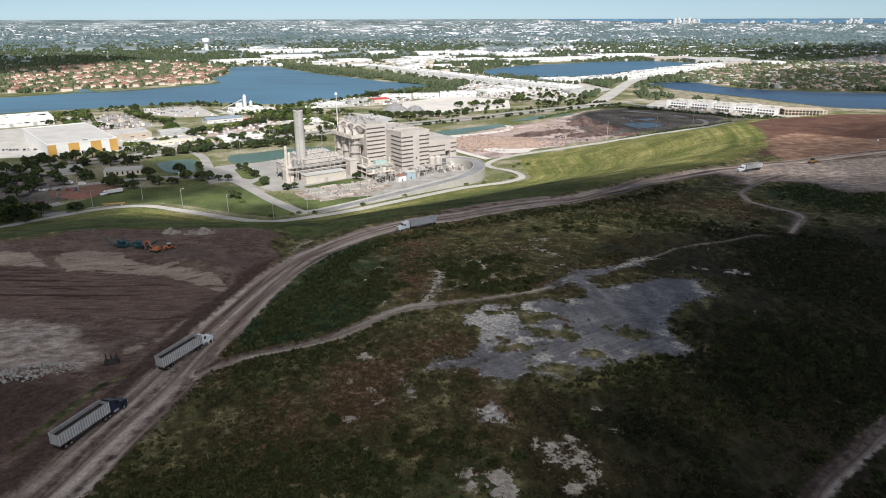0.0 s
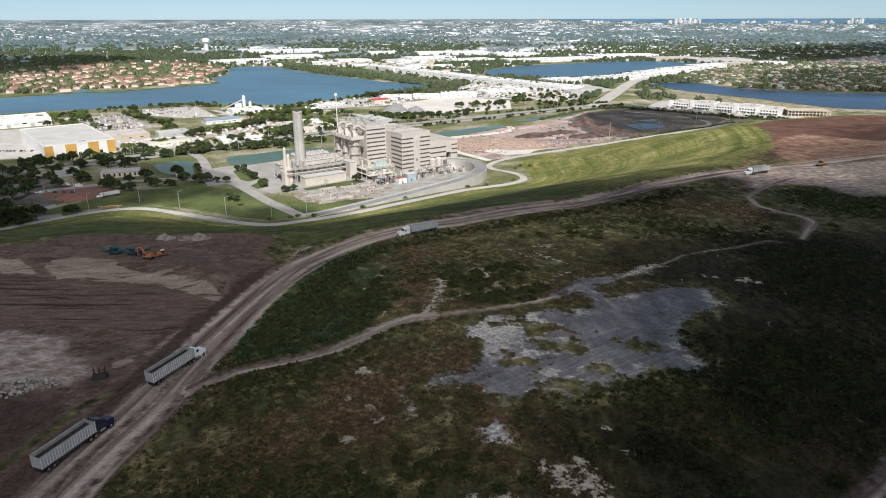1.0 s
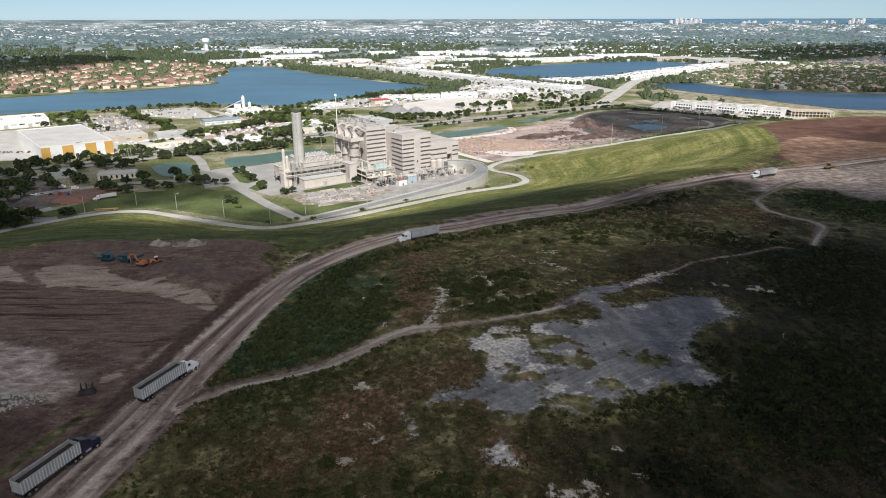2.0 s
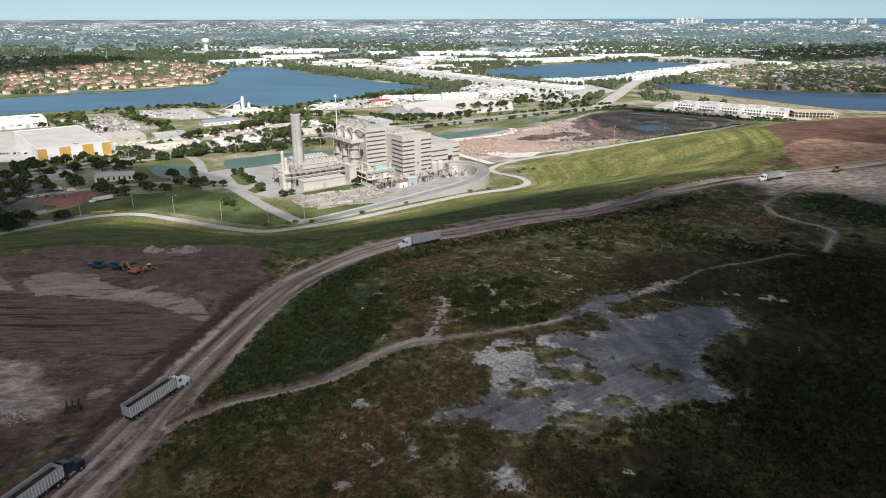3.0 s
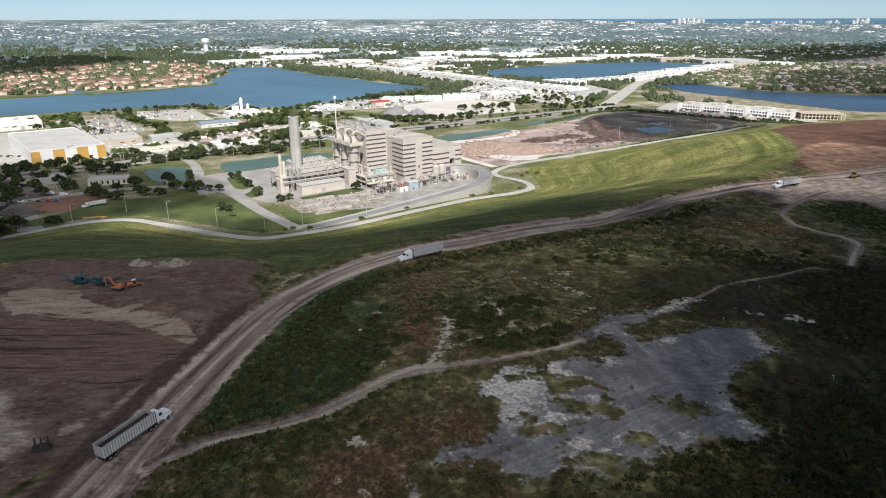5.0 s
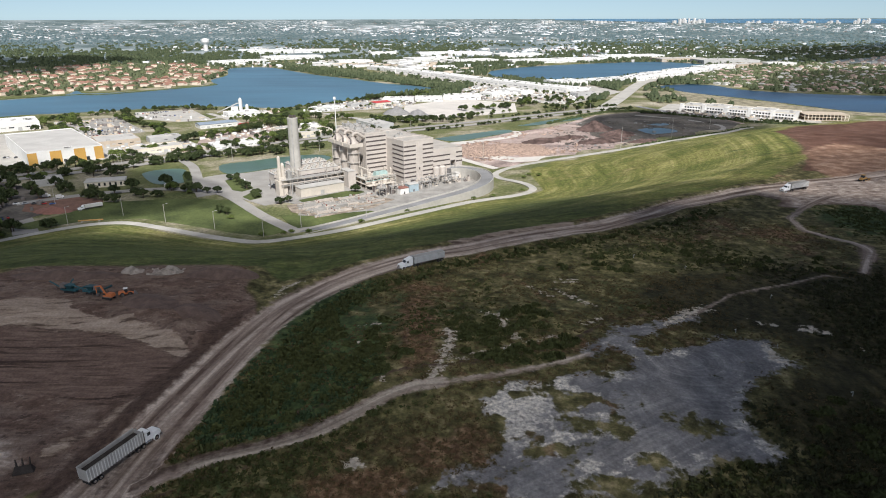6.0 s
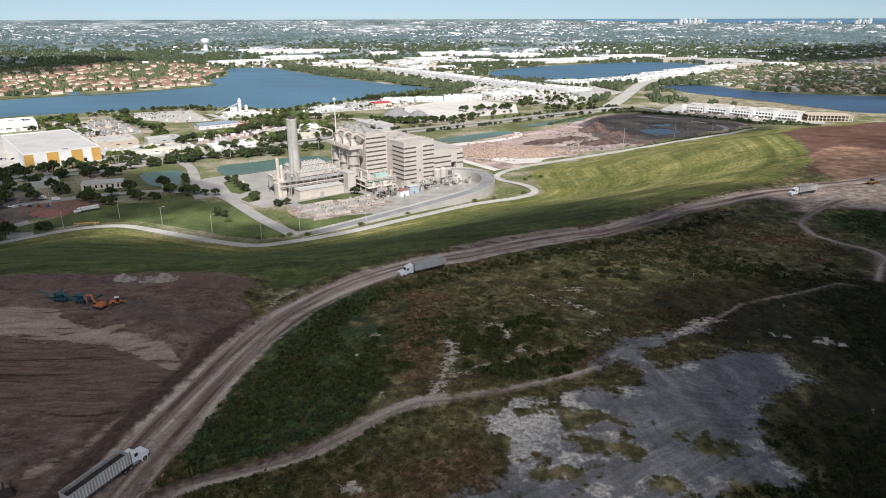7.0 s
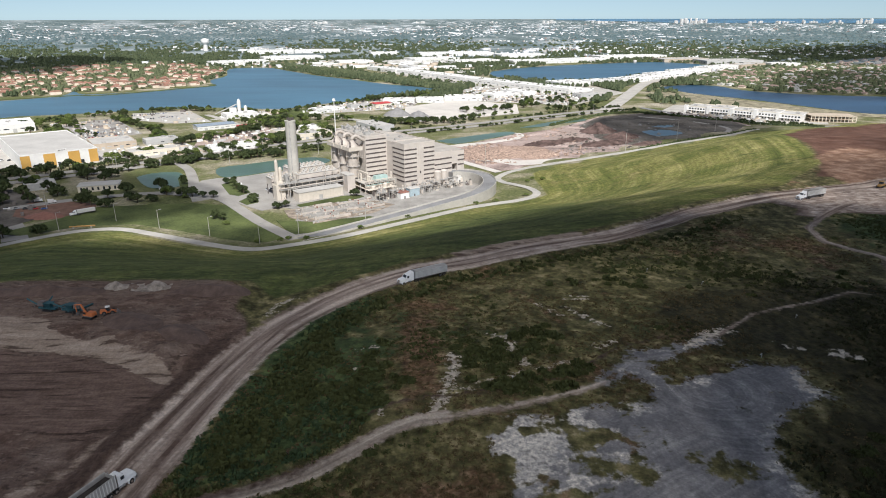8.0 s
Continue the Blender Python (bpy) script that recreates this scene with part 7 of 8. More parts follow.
for k, row in enumerate(NEAR_A + NEAR_B):
    warehouse(*row, doors=7, units=4, seed=200 + k)
ROW_A = [(-212, 1852, -54, 142, 40, 8, "white"), (-125, 1738, -53, 145, 40, 8, "white"), (-36, 1620, -56.4, 136, 40, 8, "white"), (41, 1504, -52.6, 110, 40, 8, "white"), (109, 1415, -52.1, 112, 40, 8, "white"), (179, 1325, -47.4, 66, 40, 8, "white"), (226, 1274, -18, 38, 36, 7, "white"), (226, 1380, 25, 72, 56, 9, "white")]
ROW_B = [(300, 1412, 32, 74, 40, 9, "white"), (368, 1458, 45, 92, 40, 9, "white"), (438, 1530, 45, 52, 40, 9, "white"), (478, 1582, 46, 112, 42, 9, "white"), (559, 1670, 42, 130, 42, 9, "white"), (669, 1780, 34, 140, 42, 9, "white"), (790, 1862, 32, 120, 42, 9, "tan"), (902, 1929, 2, 82, 42, 9, "white")]
for k, row in enumerate(ROW_A + ROW_B):
    ob = warehouse(*row, doors=8, units=5, seed=300 + k, label="long white warehouse unit beside the lake")
    if k < 8:
        ob.matrix_world = pose(row[0], row[1], 0.25, 0, 0, row[2])
FAR_A = [(-685, 2018, 56, 62, 60, 9, "white"), (-638, 2045, 46, 113, 70, 9, "white"), (-314, 2030, 31, 103, 80, 9, "white"), (-98, 2142, 48, 161, 80, 9, "white"), (26, 2042, 45, 154, 70, 9, "white"), (198, 2047, 29, 172, 70, 9, "white"), (353, 2104, 33, 159, 70, 9, "white"), (499, 2249, 25, 244, 70, 10, "white")]
FAR_B = [(664, 2114, 23, 154, 70, 9, "tan"), (756, 2016, 10, 173, 90, 10, "grey"), (-589, 2239, 43, 196, 80, 9, "white"), (-753, 2620, 17, 171, 110, 10, "white"), (-585, 2669, 17, 173, 110, 10, "white"), (-92, 2456, 18, 269, 90, 10, "white"), (188, 2363, 26, 166, 90, 9, "white"), (-273, 2522, 25, 101, 70, 9, "white")]
for k, row in enumerate(FAR_A + FAR_B):
    ob = warehouse(row[0], row[1], 0, *row[3:], doors=9, units=2, seed=400 + k, label="large white distribution warehouse in the distance")
    ob.matrix_world = ob.matrix_world @ pose(0, 0, 0, 0, 0, row[2] * 0.6)

# the white and ochre warehouse
wh = thing("big_warehouse", "large white warehouse with ochre painted panels", "building", -397.5, 648.7, 0.25, 40)
part("wall", Geo().box(0, 0, -0.4, 66, 136, 13), WHITE, wh)
part("roof", Geo().box(0.6, 0.6, 13, 65.4, 135.4, 13.1), ROOFM, wh, "broad pale weathered flat roof")
g = Geo()
for a in ((-0.1, -0.1, 66.1, 0.6), (-0.1, 135.4, 66.1, 136.1), (-0.1, 0.6, 0.6, 135.4), (65.4, 0.6, 66.1, 135.4)):
    g.box(a[0], a[1], 12.9, a[2], a[3], 14)
part("parapet", g, WHITE, wh)
for a, b in ((0.2, 8), (19, 29), (40, 50), (58, 65.8)):
    part("ochre_panel", Geo().box(a, -0.16, 0.4, b, -0.02, 12.8), OCHRE, wh, "ochre painted wall panel")
part("ochre_panel", Geo().box(66.02, 0.2, 0.4, 66.16, 7, 12.8), OCHRE, wh, "ochre painted wall panel")
for k in range(3):
    part("entrance", Geo().box(10 + 20 * k, -0.14, 0.4, 13 + 20 * k, -0.02, 4), GLASSY, wh)
part("roof_sign", Geo().box(31, -0.3, 14, 39, 0.1, 16), WHITE, wh)
part("roof_bars", Geo().box(32, -0.42, 14.8, 38, -0.32, 15.3), DARKBAND, wh, "plain dark bars of unreadable writing")

# the windowed shed by the lawn
sh = thing("site_office", "long cream site office with dark windows", "building", -303, 569, 0.3, 18)
part("wall", Geo().box(0, 0, -0.4, 31, 13, 4.6), CREAMW, sh)
part("roof", Geo().wedge(-0.6, -0.6, 4.6, 31.6, 13.6, 5.3, 0.5), ROOFM, sh)
for k in range(7):
    part("window", Geo().box(2 + 4.2 * k, -0.12, 0.9, 3.5 + 4.2 * k, -0.01, 3.6), GLASSY, sh)

# offices with a stepped white front
COMM = [(352, 1034, 8.4), (377, 1013, 9.4), (402, 993, 8.4), (427, 973, 9.4), (449, 953, 8.4)]
for k, (x, y, h) in enumerate(COMM):
    ob = thing("office_unit", "white office unit with pale towers and dark windows", "office", x, y, 0.3, -40, "office units")
    part("wall", Geo().box(0, 0, -0.4, 30.5, 38, h), WHITE, ob)
    part("roof", Geo().box(0.5, 0.5, h, 30, 37.5, h + 0.08), ROOFM, ob)
    part("entrance_tower", Geo().box(-1, -1.2, -0.4, 4, 5, h + 1.8), WHITE, ob)
    for j in range(6):
        for z in (1.0, 5.0):
            part("window", Geo().box(6.5 + 4 * j, -0.14, z, 8.7 + 4 * j, -0.01, z + 2.0), GLASSY, ob)
    part("parapet", Geo().box(0, 0, h, 30.5, 0.6, h + 1.0).box(0, 37.4, h, 30.5, 38, h + 1.0), CREAMW, ob, "cream stucco parapet")
    part("canopy", Geo().box(4.5, -3.2, 3.6, 30.2, -0.16, 4.1), WHITE, ob)
    for j in range(5):
        part("column", Geo().box(5 + 6.1 * j, -3.1, -0.3, 5.6 + 6.1 * j, -2.5, 3.6), CREAMW, ob)
    part("roof_unit", Geo().wedge(8 + 3 * k, 12, h + 0.08, 13 + 3 * k, 17, h + 1.9, 0.2).wedge(18, 24, h + 0.08, 21, 29, h + 1.6, 0.2), STEEL, ob)
gar = thing("car_park_building", "tan open sided car park building", "car park", 486, 934, 0.3, -10)
for z in (0, 4, 7.6):
    part("deck", Geo().box(0, 0, z, 56, 30, z + 0.7), TANWALL, gar)
for k in range(13):
    part("column", Geo().box(k * 4.6, 0, 0, k * 4.6 + 0.8, 0.8, 8), CREAMW, gar)
part("back_wall", Geo().box(0, 29.4, 0, 56, 30, 8), TANWALL, gar)

# concrete batching plant
bp_ = thing("batching_plant", "white concrete batching plant with a tall silo", "batching plant", -306, 1022, 0.3, 20)
part("silo", Geo().lathe([(2.6, 0), (2.6, 18), (1.2, 21), (0.2, 21.6)], 14), WHITE, bp_)
part("silo", Geo().lathe([(2.4, 0), (2.4, 10), (0.2, 12)], 12, pose(9, 2, 0)), WHITE, bp_)
part("mixer_house", Geo().box(-14, -4, 0, -4, 6, 9), WHITE, bp_)
part("conveyor", Geo().tube((-34, 0, 1), (-3, 0, 14), 0.9, 6), STEEL, bp_)

for x, y, mat, lab in ((-272, 898, REDROOF, "red"), (-284, 893, REDROOF, "red"), (-262, 884, OCHRE, "ochre"), (-250, 860, WHITE, "white"), (-268, 842, GREYW, "grey")):
    ob = thing("shipping_container", lab + " shipping container on the dirt lot", "container", x, y, 0.35, 35, "containers")
    g = Geo().box(0, 0, 0, 12.2, 2.4, 2.6)
    part("body", g, mat, ob)
    part("door", Geo().box(12.2, 0.1, 0.1, 12.28, 2.3, 2.5), GREYW, ob)

# water tower
X, Y, Z = far(-1000, 2880, 0)
wt = thing("water_tower", "white water tower with a broad round tank", "water tower")
wt.matrix_world = pose(X, Y, Z) @ Matrix.Scale(X / -1000, 4)
part("stem", Geo().lathe([(9.5, 0), (8, 4), (8, 24), (12, 30)], 20), WHITE, wt)
part("tank", Geo().lathe([(12, 30), (15.5, 34), (15.5, 43), (12, 47), (6, 49), (0.5, 50)], 20), WHITE, wt)


# ---- houses ----
def house(name, label, wallm, roofm, group, w=15, d=11, h=5.5):
    ob = thing(name, label, "house", group=group)
    part("wall", Geo().box(0, 0, -0.3, w, d, h).box(w * 0.6, -3, -0.3, w * 0.95, 0, h * 0.6), wallm, ob)
    e, t = 0.7, h + d * 0.24
    part("roof", Geo().add([(-e, -e, h), (w + e, -e, h), (w + e, d + e, h), (-e, d + e, h), (d * 0.45, d / 2, t), (w - d * 0.45, d / 2, t)], [(0, 1, 5, 4), (1, 2, 5), (2, 3, 4, 5), (3, 0, 4), (3, 2, 1, 0)]).add([(w * 0.57, -3.6, h * 0.6), (w * 0.98, -3.6, h * 0.6), (w * 0.98, 0, h * 0.6), (w * 0.57, 0, h * 0.6), (w * 0.775, -1.5, h * 0.6 + 1.3), (w * 0.775, 0.6, h * 0.6 + 1.3)], [(0, 1, 4), (1, 2, 5, 4), (3, 0, 4, 5), (2, 3, 5), (3, 2, 1, 0)]), roofm, ob)
    return ob


r = np.random.default_rng(500)
VILLAS = [(-842, 1268), (-704, 1272), (-671, 1292), (-590, 1358), (-492, 1442), (-545, 1545), (-548, 1690), (-600, 1860), (-637, 1948), (-858, 2115), (-968, 2008), (-1150, 1869), (-1200, 1600), (-1150, 1200)]
villa = house("villa", "peach stucco villa with a terracotta tiled roof", PEACH, TILES, "lakeside villas", 19, 10, 5.6)
placed = []


def settle(proto, n, poly, gap, scale=(0.85, 1.2)):
    """Sets copies of a house apart from one another inside an outline, along the street grid."""
    mine, tries = 0, 0
    bx = [p[0] for p in poly]
    by = [p[1] for p in poly]
    while mine < n and tries < 9000:
        tries += 1
        u = r.random()
        x, y = min(bx) + r.random() * (max(bx) - min(bx)), 1 / ((1 - u) / min(by) + u / max(by))
        if not inside(x, y, poly) or any(abs(x - a) < gap and abs(y - b) < gap for a, b in placed) or inside(x, y, LAKE_R) or inside(x, y, LAKE_N):
            continue
        placed.append((x, y))
        s = scale[0] + (scale[1] - scale[0]) * r.random()
        rz = GRID + (0, 90, 180, 270)[int(r.random() * 4)] + r.normal() * 6
        X, Y, Z = far(x, y, 0.1)
        k = s * (1.0 if math.hypot(x, y) <= R0 else X / x)
        m = pose(X, Y, Z, 0, 0, rz)
        if mine == 0:
            proto.matrix_world = m
        else:
            ob = copy_thing(proto, m)
            ob.scale = (k, k, k)
        mine += 1


# rows of villas wall to wall, along the shore first
VILLA_ROWS = [[(-705, 1335), (-678, 1338), (-631, 1358), (-600, 1378)], [(-590, 1390), (-555, 1422), (-510, 1456)], [(-766, 1458), (-717, 1472), (-644, 1446)], [(-806, 1411), (-775, 1378)], [(-825, 1275), (-790, 1275)], [(-775, 1262), (-745, 1288)], [(-812, 1250), (-800, 1276)], [(-718, 1782), (-660, 1800), (-560, 1735)], [(-800, 1985), (-719, 1988)], [(-968, 1704), (-893, 1723), (-872, 1796)],
              [(-1060, 1868), (-1018, 1933), (-960, 1980)], [(-794, 1449), (-735, 1426)], [(-903, 1387), (-872, 1411)], [(-736, 1514), (-705, 1557)], [(-645, 1632), (-555, 1635)], [(-864, 1566), (-821, 1582)], [(-839, 1304), (-830, 1325)], [(-960, 1500), (-900, 1530)], [(-1000, 1600), (-930, 1630)], [(-640, 1500), (-600, 1560)]]
for row in VILLA_ROWS:
    for (ax, ay), (bx, by) in zip(row, row[1:]):
        n = max(1, int(math.hypot(bx - ax, by - ay) / 20.5))
        for i in range(n):
            x, y = ax + (bx - ax) * i / n, ay + (by - ay) * i / n
            if inside(x, y, LAKE_N):
                continue
            placed.append((x, y))
            copy_thing(villa, pose(x, y, 0.1, 0, 0, math.degrees(math.atan2(by - ay, bx - ax)) + r.normal() * 2)).scale = (1, 0.9 + 0.2 * r.random(), 0.85 + 0.3 * r.random())
settle(villa, 22, VILLAS, 26)
SHORE = [(-860, 1180), (-785, 1186), (-735, 1222), (-690, 1250), (-668, 1262), (-640, 1258), (-600, 1292), (-560, 1338), (-515, 1392), (-486, 1432), (-500, 1462)]
ribbon("lawn", SHORE, 15, 0.5, LAWN, "green lawn bank along the lake shore", "lawn")
ESTATE = [(560, 1425), (511, 1530), (766, 1840), (981, 1935), (1273, 2190), (1602, 2451), (1450, 1700), (1150, 1260), (831, 1255), (737, 1262), (666, 1292), (600, 1335)]
bungalow = house("bungalow", "pale bungalow with a brown pink tiled roof", PEACH, TILES_B, "estate bungalows", 17, 11, 3.6)
settle(bungalow, 150, ESTATE, 16, (0.6, 0.82))
bung_w = house("bungalow", "white bungalow with a pale grey roof", WHITE, ROOFM, "estate bungalows", 17, 11, 3.6)
settle(bung_w, 110, ESTATE, 16, (0.6, 0.82))



def house_rows(name, label, poly, n, gap, size, mats, seed):
    """Rows of small hipped houses too many to count, walls and roofs in one mesh."""
    r = np.random.default_rng(seed)
    bx, by = [p[0] for p in poly], [p[1] for p in poly]
    verts, faces, slots, tries = [], [], [], 0
    while n and tries < 30000:
        tries += 1
        u = r.random()
        x, y = min(bx) + r.random() * (max(bx) - min(bx)), 1 / ((1 - u) / min(by) + u / max(by))
        if not inside(x, y, poly) or inside(x, y, LAKE_R) or inside(x, y, LAKE_N) or any(abs(x - a) < gap and abs(y - b) < gap for a, b in placed):
            continue
        placed.append((x, y))
        n -= 1
        w, d, h = size[0] * (0.8 + 0.5 * r.random()), size[1] * (0.85 + 0.3 * r.random()), size[2]
        m = pose(*far(x, y, 0.1), 0, 0, GRID + (0, 90)[int(r.random() * 2)] + r.normal() * 5)
        e, t = 0.6, h + d * 0.24
        k = len(verts)
        local = [(p * w / 2, q * d / 2, z) for z in (-0.3, h) for p, q in ((-1, -1), (1, -1), (1, 1), (-1, 1))]
        local += [(p * (w / 2 + e), q * (d / 2 + e), h) for p, q in ((-1, -1), (1, -1), (1, 1), (-1, 1))] + [(-w / 2 + d * 0.45, 0, t), (w / 2 - d * 0.45, 0, t)]
        verts += [tuple(m @ Vector(p)) for p in local]
        quadset = [(0, 1, 5, 4), (1, 2, 6, 5), (2, 3, 7, 6), (3, 0, 4, 7), (8, 9, 13, 12), (9, 10, 13), (10, 11, 12, 13), (11, 8, 12)]
        faces += [tuple(k + i for i in f) for f in quadset]
        slots += [0] * 4 + [1] * 4
    me = bpy.data.meshes.new(name)
    me.from_pydata(verts, [], faces)
    for m in mats:
        me.materials.append(m)
    me.polygons.foreach_set("material_index", slots)
    me.update()
    return tagged(new(name, me), label, "houses", kind="stuff")


house_rows("villa_rows", "close rows of peach villas with terracotta roofs", VILLAS, 95, 18, (15, 9, 5.4), (PEACH, TILES), 520)
house_rows("bungalow_rows", "close rows of pale bungalows with brown pink roofs", ESTATE, 190, 14, (13, 9, 3.4), (PEACH, TILES_B), 521)
house_rows("bungalow_rows", "close rows of white bungalows with pale roofs", ESTATE, 130, 13, (12, 8, 3.4), (WHITE, ROOFM), 522)

# ---- vehicles on the plain ----
CARS = [material("car_white", (0.75, 0.75, 0.75), 0.3, vary=0.05, spec=0.5), material("car_silver", (0.4, 0.41, 0.43), 0.3, 0.4, vary=0.05), material("car_dark", (0.04, 0.045, 0.05), 0.3, vary=0.1, spec=0.5), material("car_red", (0.4, 0.03, 0.03), 0.3, vary=0.1, spec=0.5), material("car_blue", (0.04, 0.1, 0.3), 0.3, vary=0.1, spec=0.5)]
cars = []
for k, (m, word) in enumerate(zip(CARS, ("white", "silver", "dark", "red", "blue"))):
    ob = thing("parked_car", word + " car parked on pale ground", "car", -330 + 7 * k, 520, 0.4, 30, "parked cars")
    part("body", Geo().wedge(-2.3, -0.9, 0.3, 2.3, 0.9, 0.95, 0.1), m, ob)
    part("cabin", Geo().wedge(-1.5, -0.8, 0.95, 1.0, 0.8, 1.5, 0.25), GLASSY, ob)
    part("underbody", Geo().box(-1.8, -0.8, 0.0, 1.8, 0.8, 0.3), RUBBER, ob)
    cars.append(ob)
r = np.random.default_rng(600)
LOTS = [((-330, 470), 8, 40, 0), ((-440, 805), 16, 36, 0), ((-470, 830), 16, 36, 0), ((-430, 960), 14, 35, 0), ((-455, 1000), 14, 35, 0), ((320, 1000), 16, -40, 1), ((350, 980), 16, -40, 1), ((390, 945), 16, -40, 1), ((-150, 575), 6, 36, 1), ((-470, 690), 10, 5, 0)]
for (x, y), n, a, gap in LOTS:
    for i in range(n):
        if r.random() < 0.8:
            d = i * 3.6
            copy_thing(cars[int(r.random() ** 1.6 * 5)], pose(x + d * math.cos(radians(a)), y + d * math.sin(radians(a)), 0.42, 0, 0, a + 90))
road_truck("white tanker truck parked beside the lawn", (-272.9, 501.5), (-259.8, 512.8), TRUCKWHITE, 0.7, 17, True, WHITE, 0.45, WHITE)
for x, y, lab in ((-318, 540, "white box van in the dark yard"), (-305, 536, "white box van beside another one"), (-234, 571, "white service van on the plant road"), (-178, 590, "white service van by the plant")):
    ob = thing("box_van", lab, "van", x, y, 0.7, 30)
    part("cargo_box", Geo().box(-3, -1.1, 0.7, 1.2, 1.1, 3.0), WHITE, ob)
    part("cab", Geo().wedge(1.2, -1.0, 0.5, 2.8, 1.0, 2.0, 0.2), TRUCKWHITE, ob)
    for q in (-2, 2):
        for s in (-0.95, 0.95):
            wheel(ob, q, s, 0.42, 0.3)
trl = thing("flat_barrier", "yellow barrier pipe lying beside the perimeter road", "barrier", -246, 468.5, 3.0, 12)
part("pipe", Geo().tube((-8, 0, 0.5), (8, 0, 0.5), 0.55, 8), YELLOW, trl)
part("support", Geo().box(-6, -0.5, -0.6, -5, 0.5, 0.2).box(5, -0.5, -0.6, 6, 0.5, 0.2), CONCRETE, trl)

# ---- poles ----
def pole(x, y, h, label, z=0.4, lamp=True, group="lamp posts"):
    ob = thing("lamp_post" if lamp else "utility_pole", label, "pole", x, y, z, 40, group)
    part("mast", Geo().tube((0, 0, 0), (0, 0, h), 0.22, 8, 0.13), CONCRETE, ob)
    if lamp:
        part("arm", Geo().tube((0, 0, h - 0.3), (2.2, 0, h), 0.08, 6), STEEL, ob)
        part("lamp_head", Geo().wedge(1.8, -0.25, h - 0.15, 2.9, 0.25, h + 0.1, 0.08), STEEL, ob)
    else:
        part("crossarm", Geo().box(-1.4, -0.1, h - 1.2, 1.4, 0.1, h - 0.9), DARKSTEEL, ob)
    return ob


for x, y in ((-260, 465), (-234, 490), (-196.6, 473), (-157, 457), (-120, 441), (-311, 647), (-212, 675), (-135, 724), (-100, 462), (-58, 482), (-300, 520)):
    pole(x, y, 13, "pale concrete pole on the lawn edge", land_z(x, y) if y < 500 else 0.4)
for x, y, h in ((185, 731, 24), (262, 800, 22), (330, 862, 20), (34, 655, 22), (396, 915, 18), (408, 910, 18)):
    pole(x, y, h, "tall pale concrete utility pole", 0.4, False, "utility poles")
for k, (x, y) in enumerate(soft_line(AVENUE[2:], 4)):
    if k % 2:
        pole(x, y, 11, "lamp post on the avenue median", 0.2, True)


# ---- trees ----
def quads(P, N_, s, r):
    """Leaf quads at P, facing N_ roughly, of size s."""
    k = len(P)
    a = r.normal(size=(k, 3))
    t = np.cross(N_, a)
    t /= np.linalg.norm(t, axis=1)[:, None] + 1e-9
    b = np.cross(N_, t)
    b /= np.linalg.norm(b, axis=1)[:, None] + 1e-9
    s = s[:, None]
    return np.stack([P - t * s - b * s * 0.6, P + t * s - b * s * 0.6, P + t * s * 0.7 + b * s * 0.7, P - t * s * 0.7 + b * s * 0.7], 1).reshape(-1, 3)


def broadleaf(name, label, h, spread_, seed, mat, lobes=13, per=58):
    r = np.random.default_rng(seed)
    ob = thing(name, label, "tree", group="trees of the plain")
    g = Geo().tube((0, 0, -0.4), (0.15, 0.1, h * 0.4), h * 0.04, 7, h * 0.025)
    P_, N_ = [], []
    for i in range(lobes):
        a, q = 2.4 * i + r.random(), math.sqrt((i + 0.3) / lobes) * spread_ * 0.8
        c = np.array([q * math.cos(a), q * math.sin(a), h * (0.72 - 0.42 * (q / spread_) ** 2 + 0.16 * (r.random() - 0.5))])
        g.tube((0.1, 0.05, h * (0.2 + 0.12 * r.random())), tuple(c), h * 0.014, 5, h * 0.005)
        rad = spread_ * (0.27 + 0.16 * r.random())
        d = r.normal(size=(per, 3))
        d /= np.linalg.norm(d, axis=1)[:, None]
        d[:, 2] *= 0.8
        P_.append(c + d * rad * (0.55 + 0.5 * r.random((per, 1))))
        N_.append(d + 0.6 * r.normal(size=(per, 3)))
    part("trunk", g, BARK, ob)
    P_, N_ = np.concatenate(P_), np.concatenate(N_)
    V = quads(P_, N_, spread_ * (0.07 + 0.06 * r.random(len(P_))), r)
    part("crown", np_mesh("crown", V, np.arange(len(V)).reshape(-1, 4), mat), mat, ob)
    return ob


def palm(name, label, h, seed):
    r = np.random.default_rng(seed)
    ob = thing(name, label, "palm", group="palms")
    part("trunk", Geo().tube((0, 0, -0.3), (0.3, 0.1, h), 0.22, 7, 0.15), BARK, ob)
    g = Geo()
    for i in range(16):
        a, el = i * 2.4, 0.9 - 0.1 * (i % 10)
        pts = [Vector((0.3, 0.1, h))]
        for s in range(4):
            e = el - 0.55 * s
            pts.append(pts[-1] + Vector((math.cos(a) * math.cos(e), math.sin(a) * math.cos(e), math.sin(e))) * 0.75)
        side = Vector((-math.sin(a), math.cos(a), 0))
        ws = (0.1, 0.45, 0.5, 0.35, 0.05)
        g.add([p + side * w for p, w in zip(pts, ws)] + [p - side * w - Vector((0, 0, w * 0.4)) for p, w in zip(pts, ws)], [(k, k + 1, 6 + k, 5 + k) for k in range(4)])
    part("crown", g, LEAF_B, ob)
    return ob


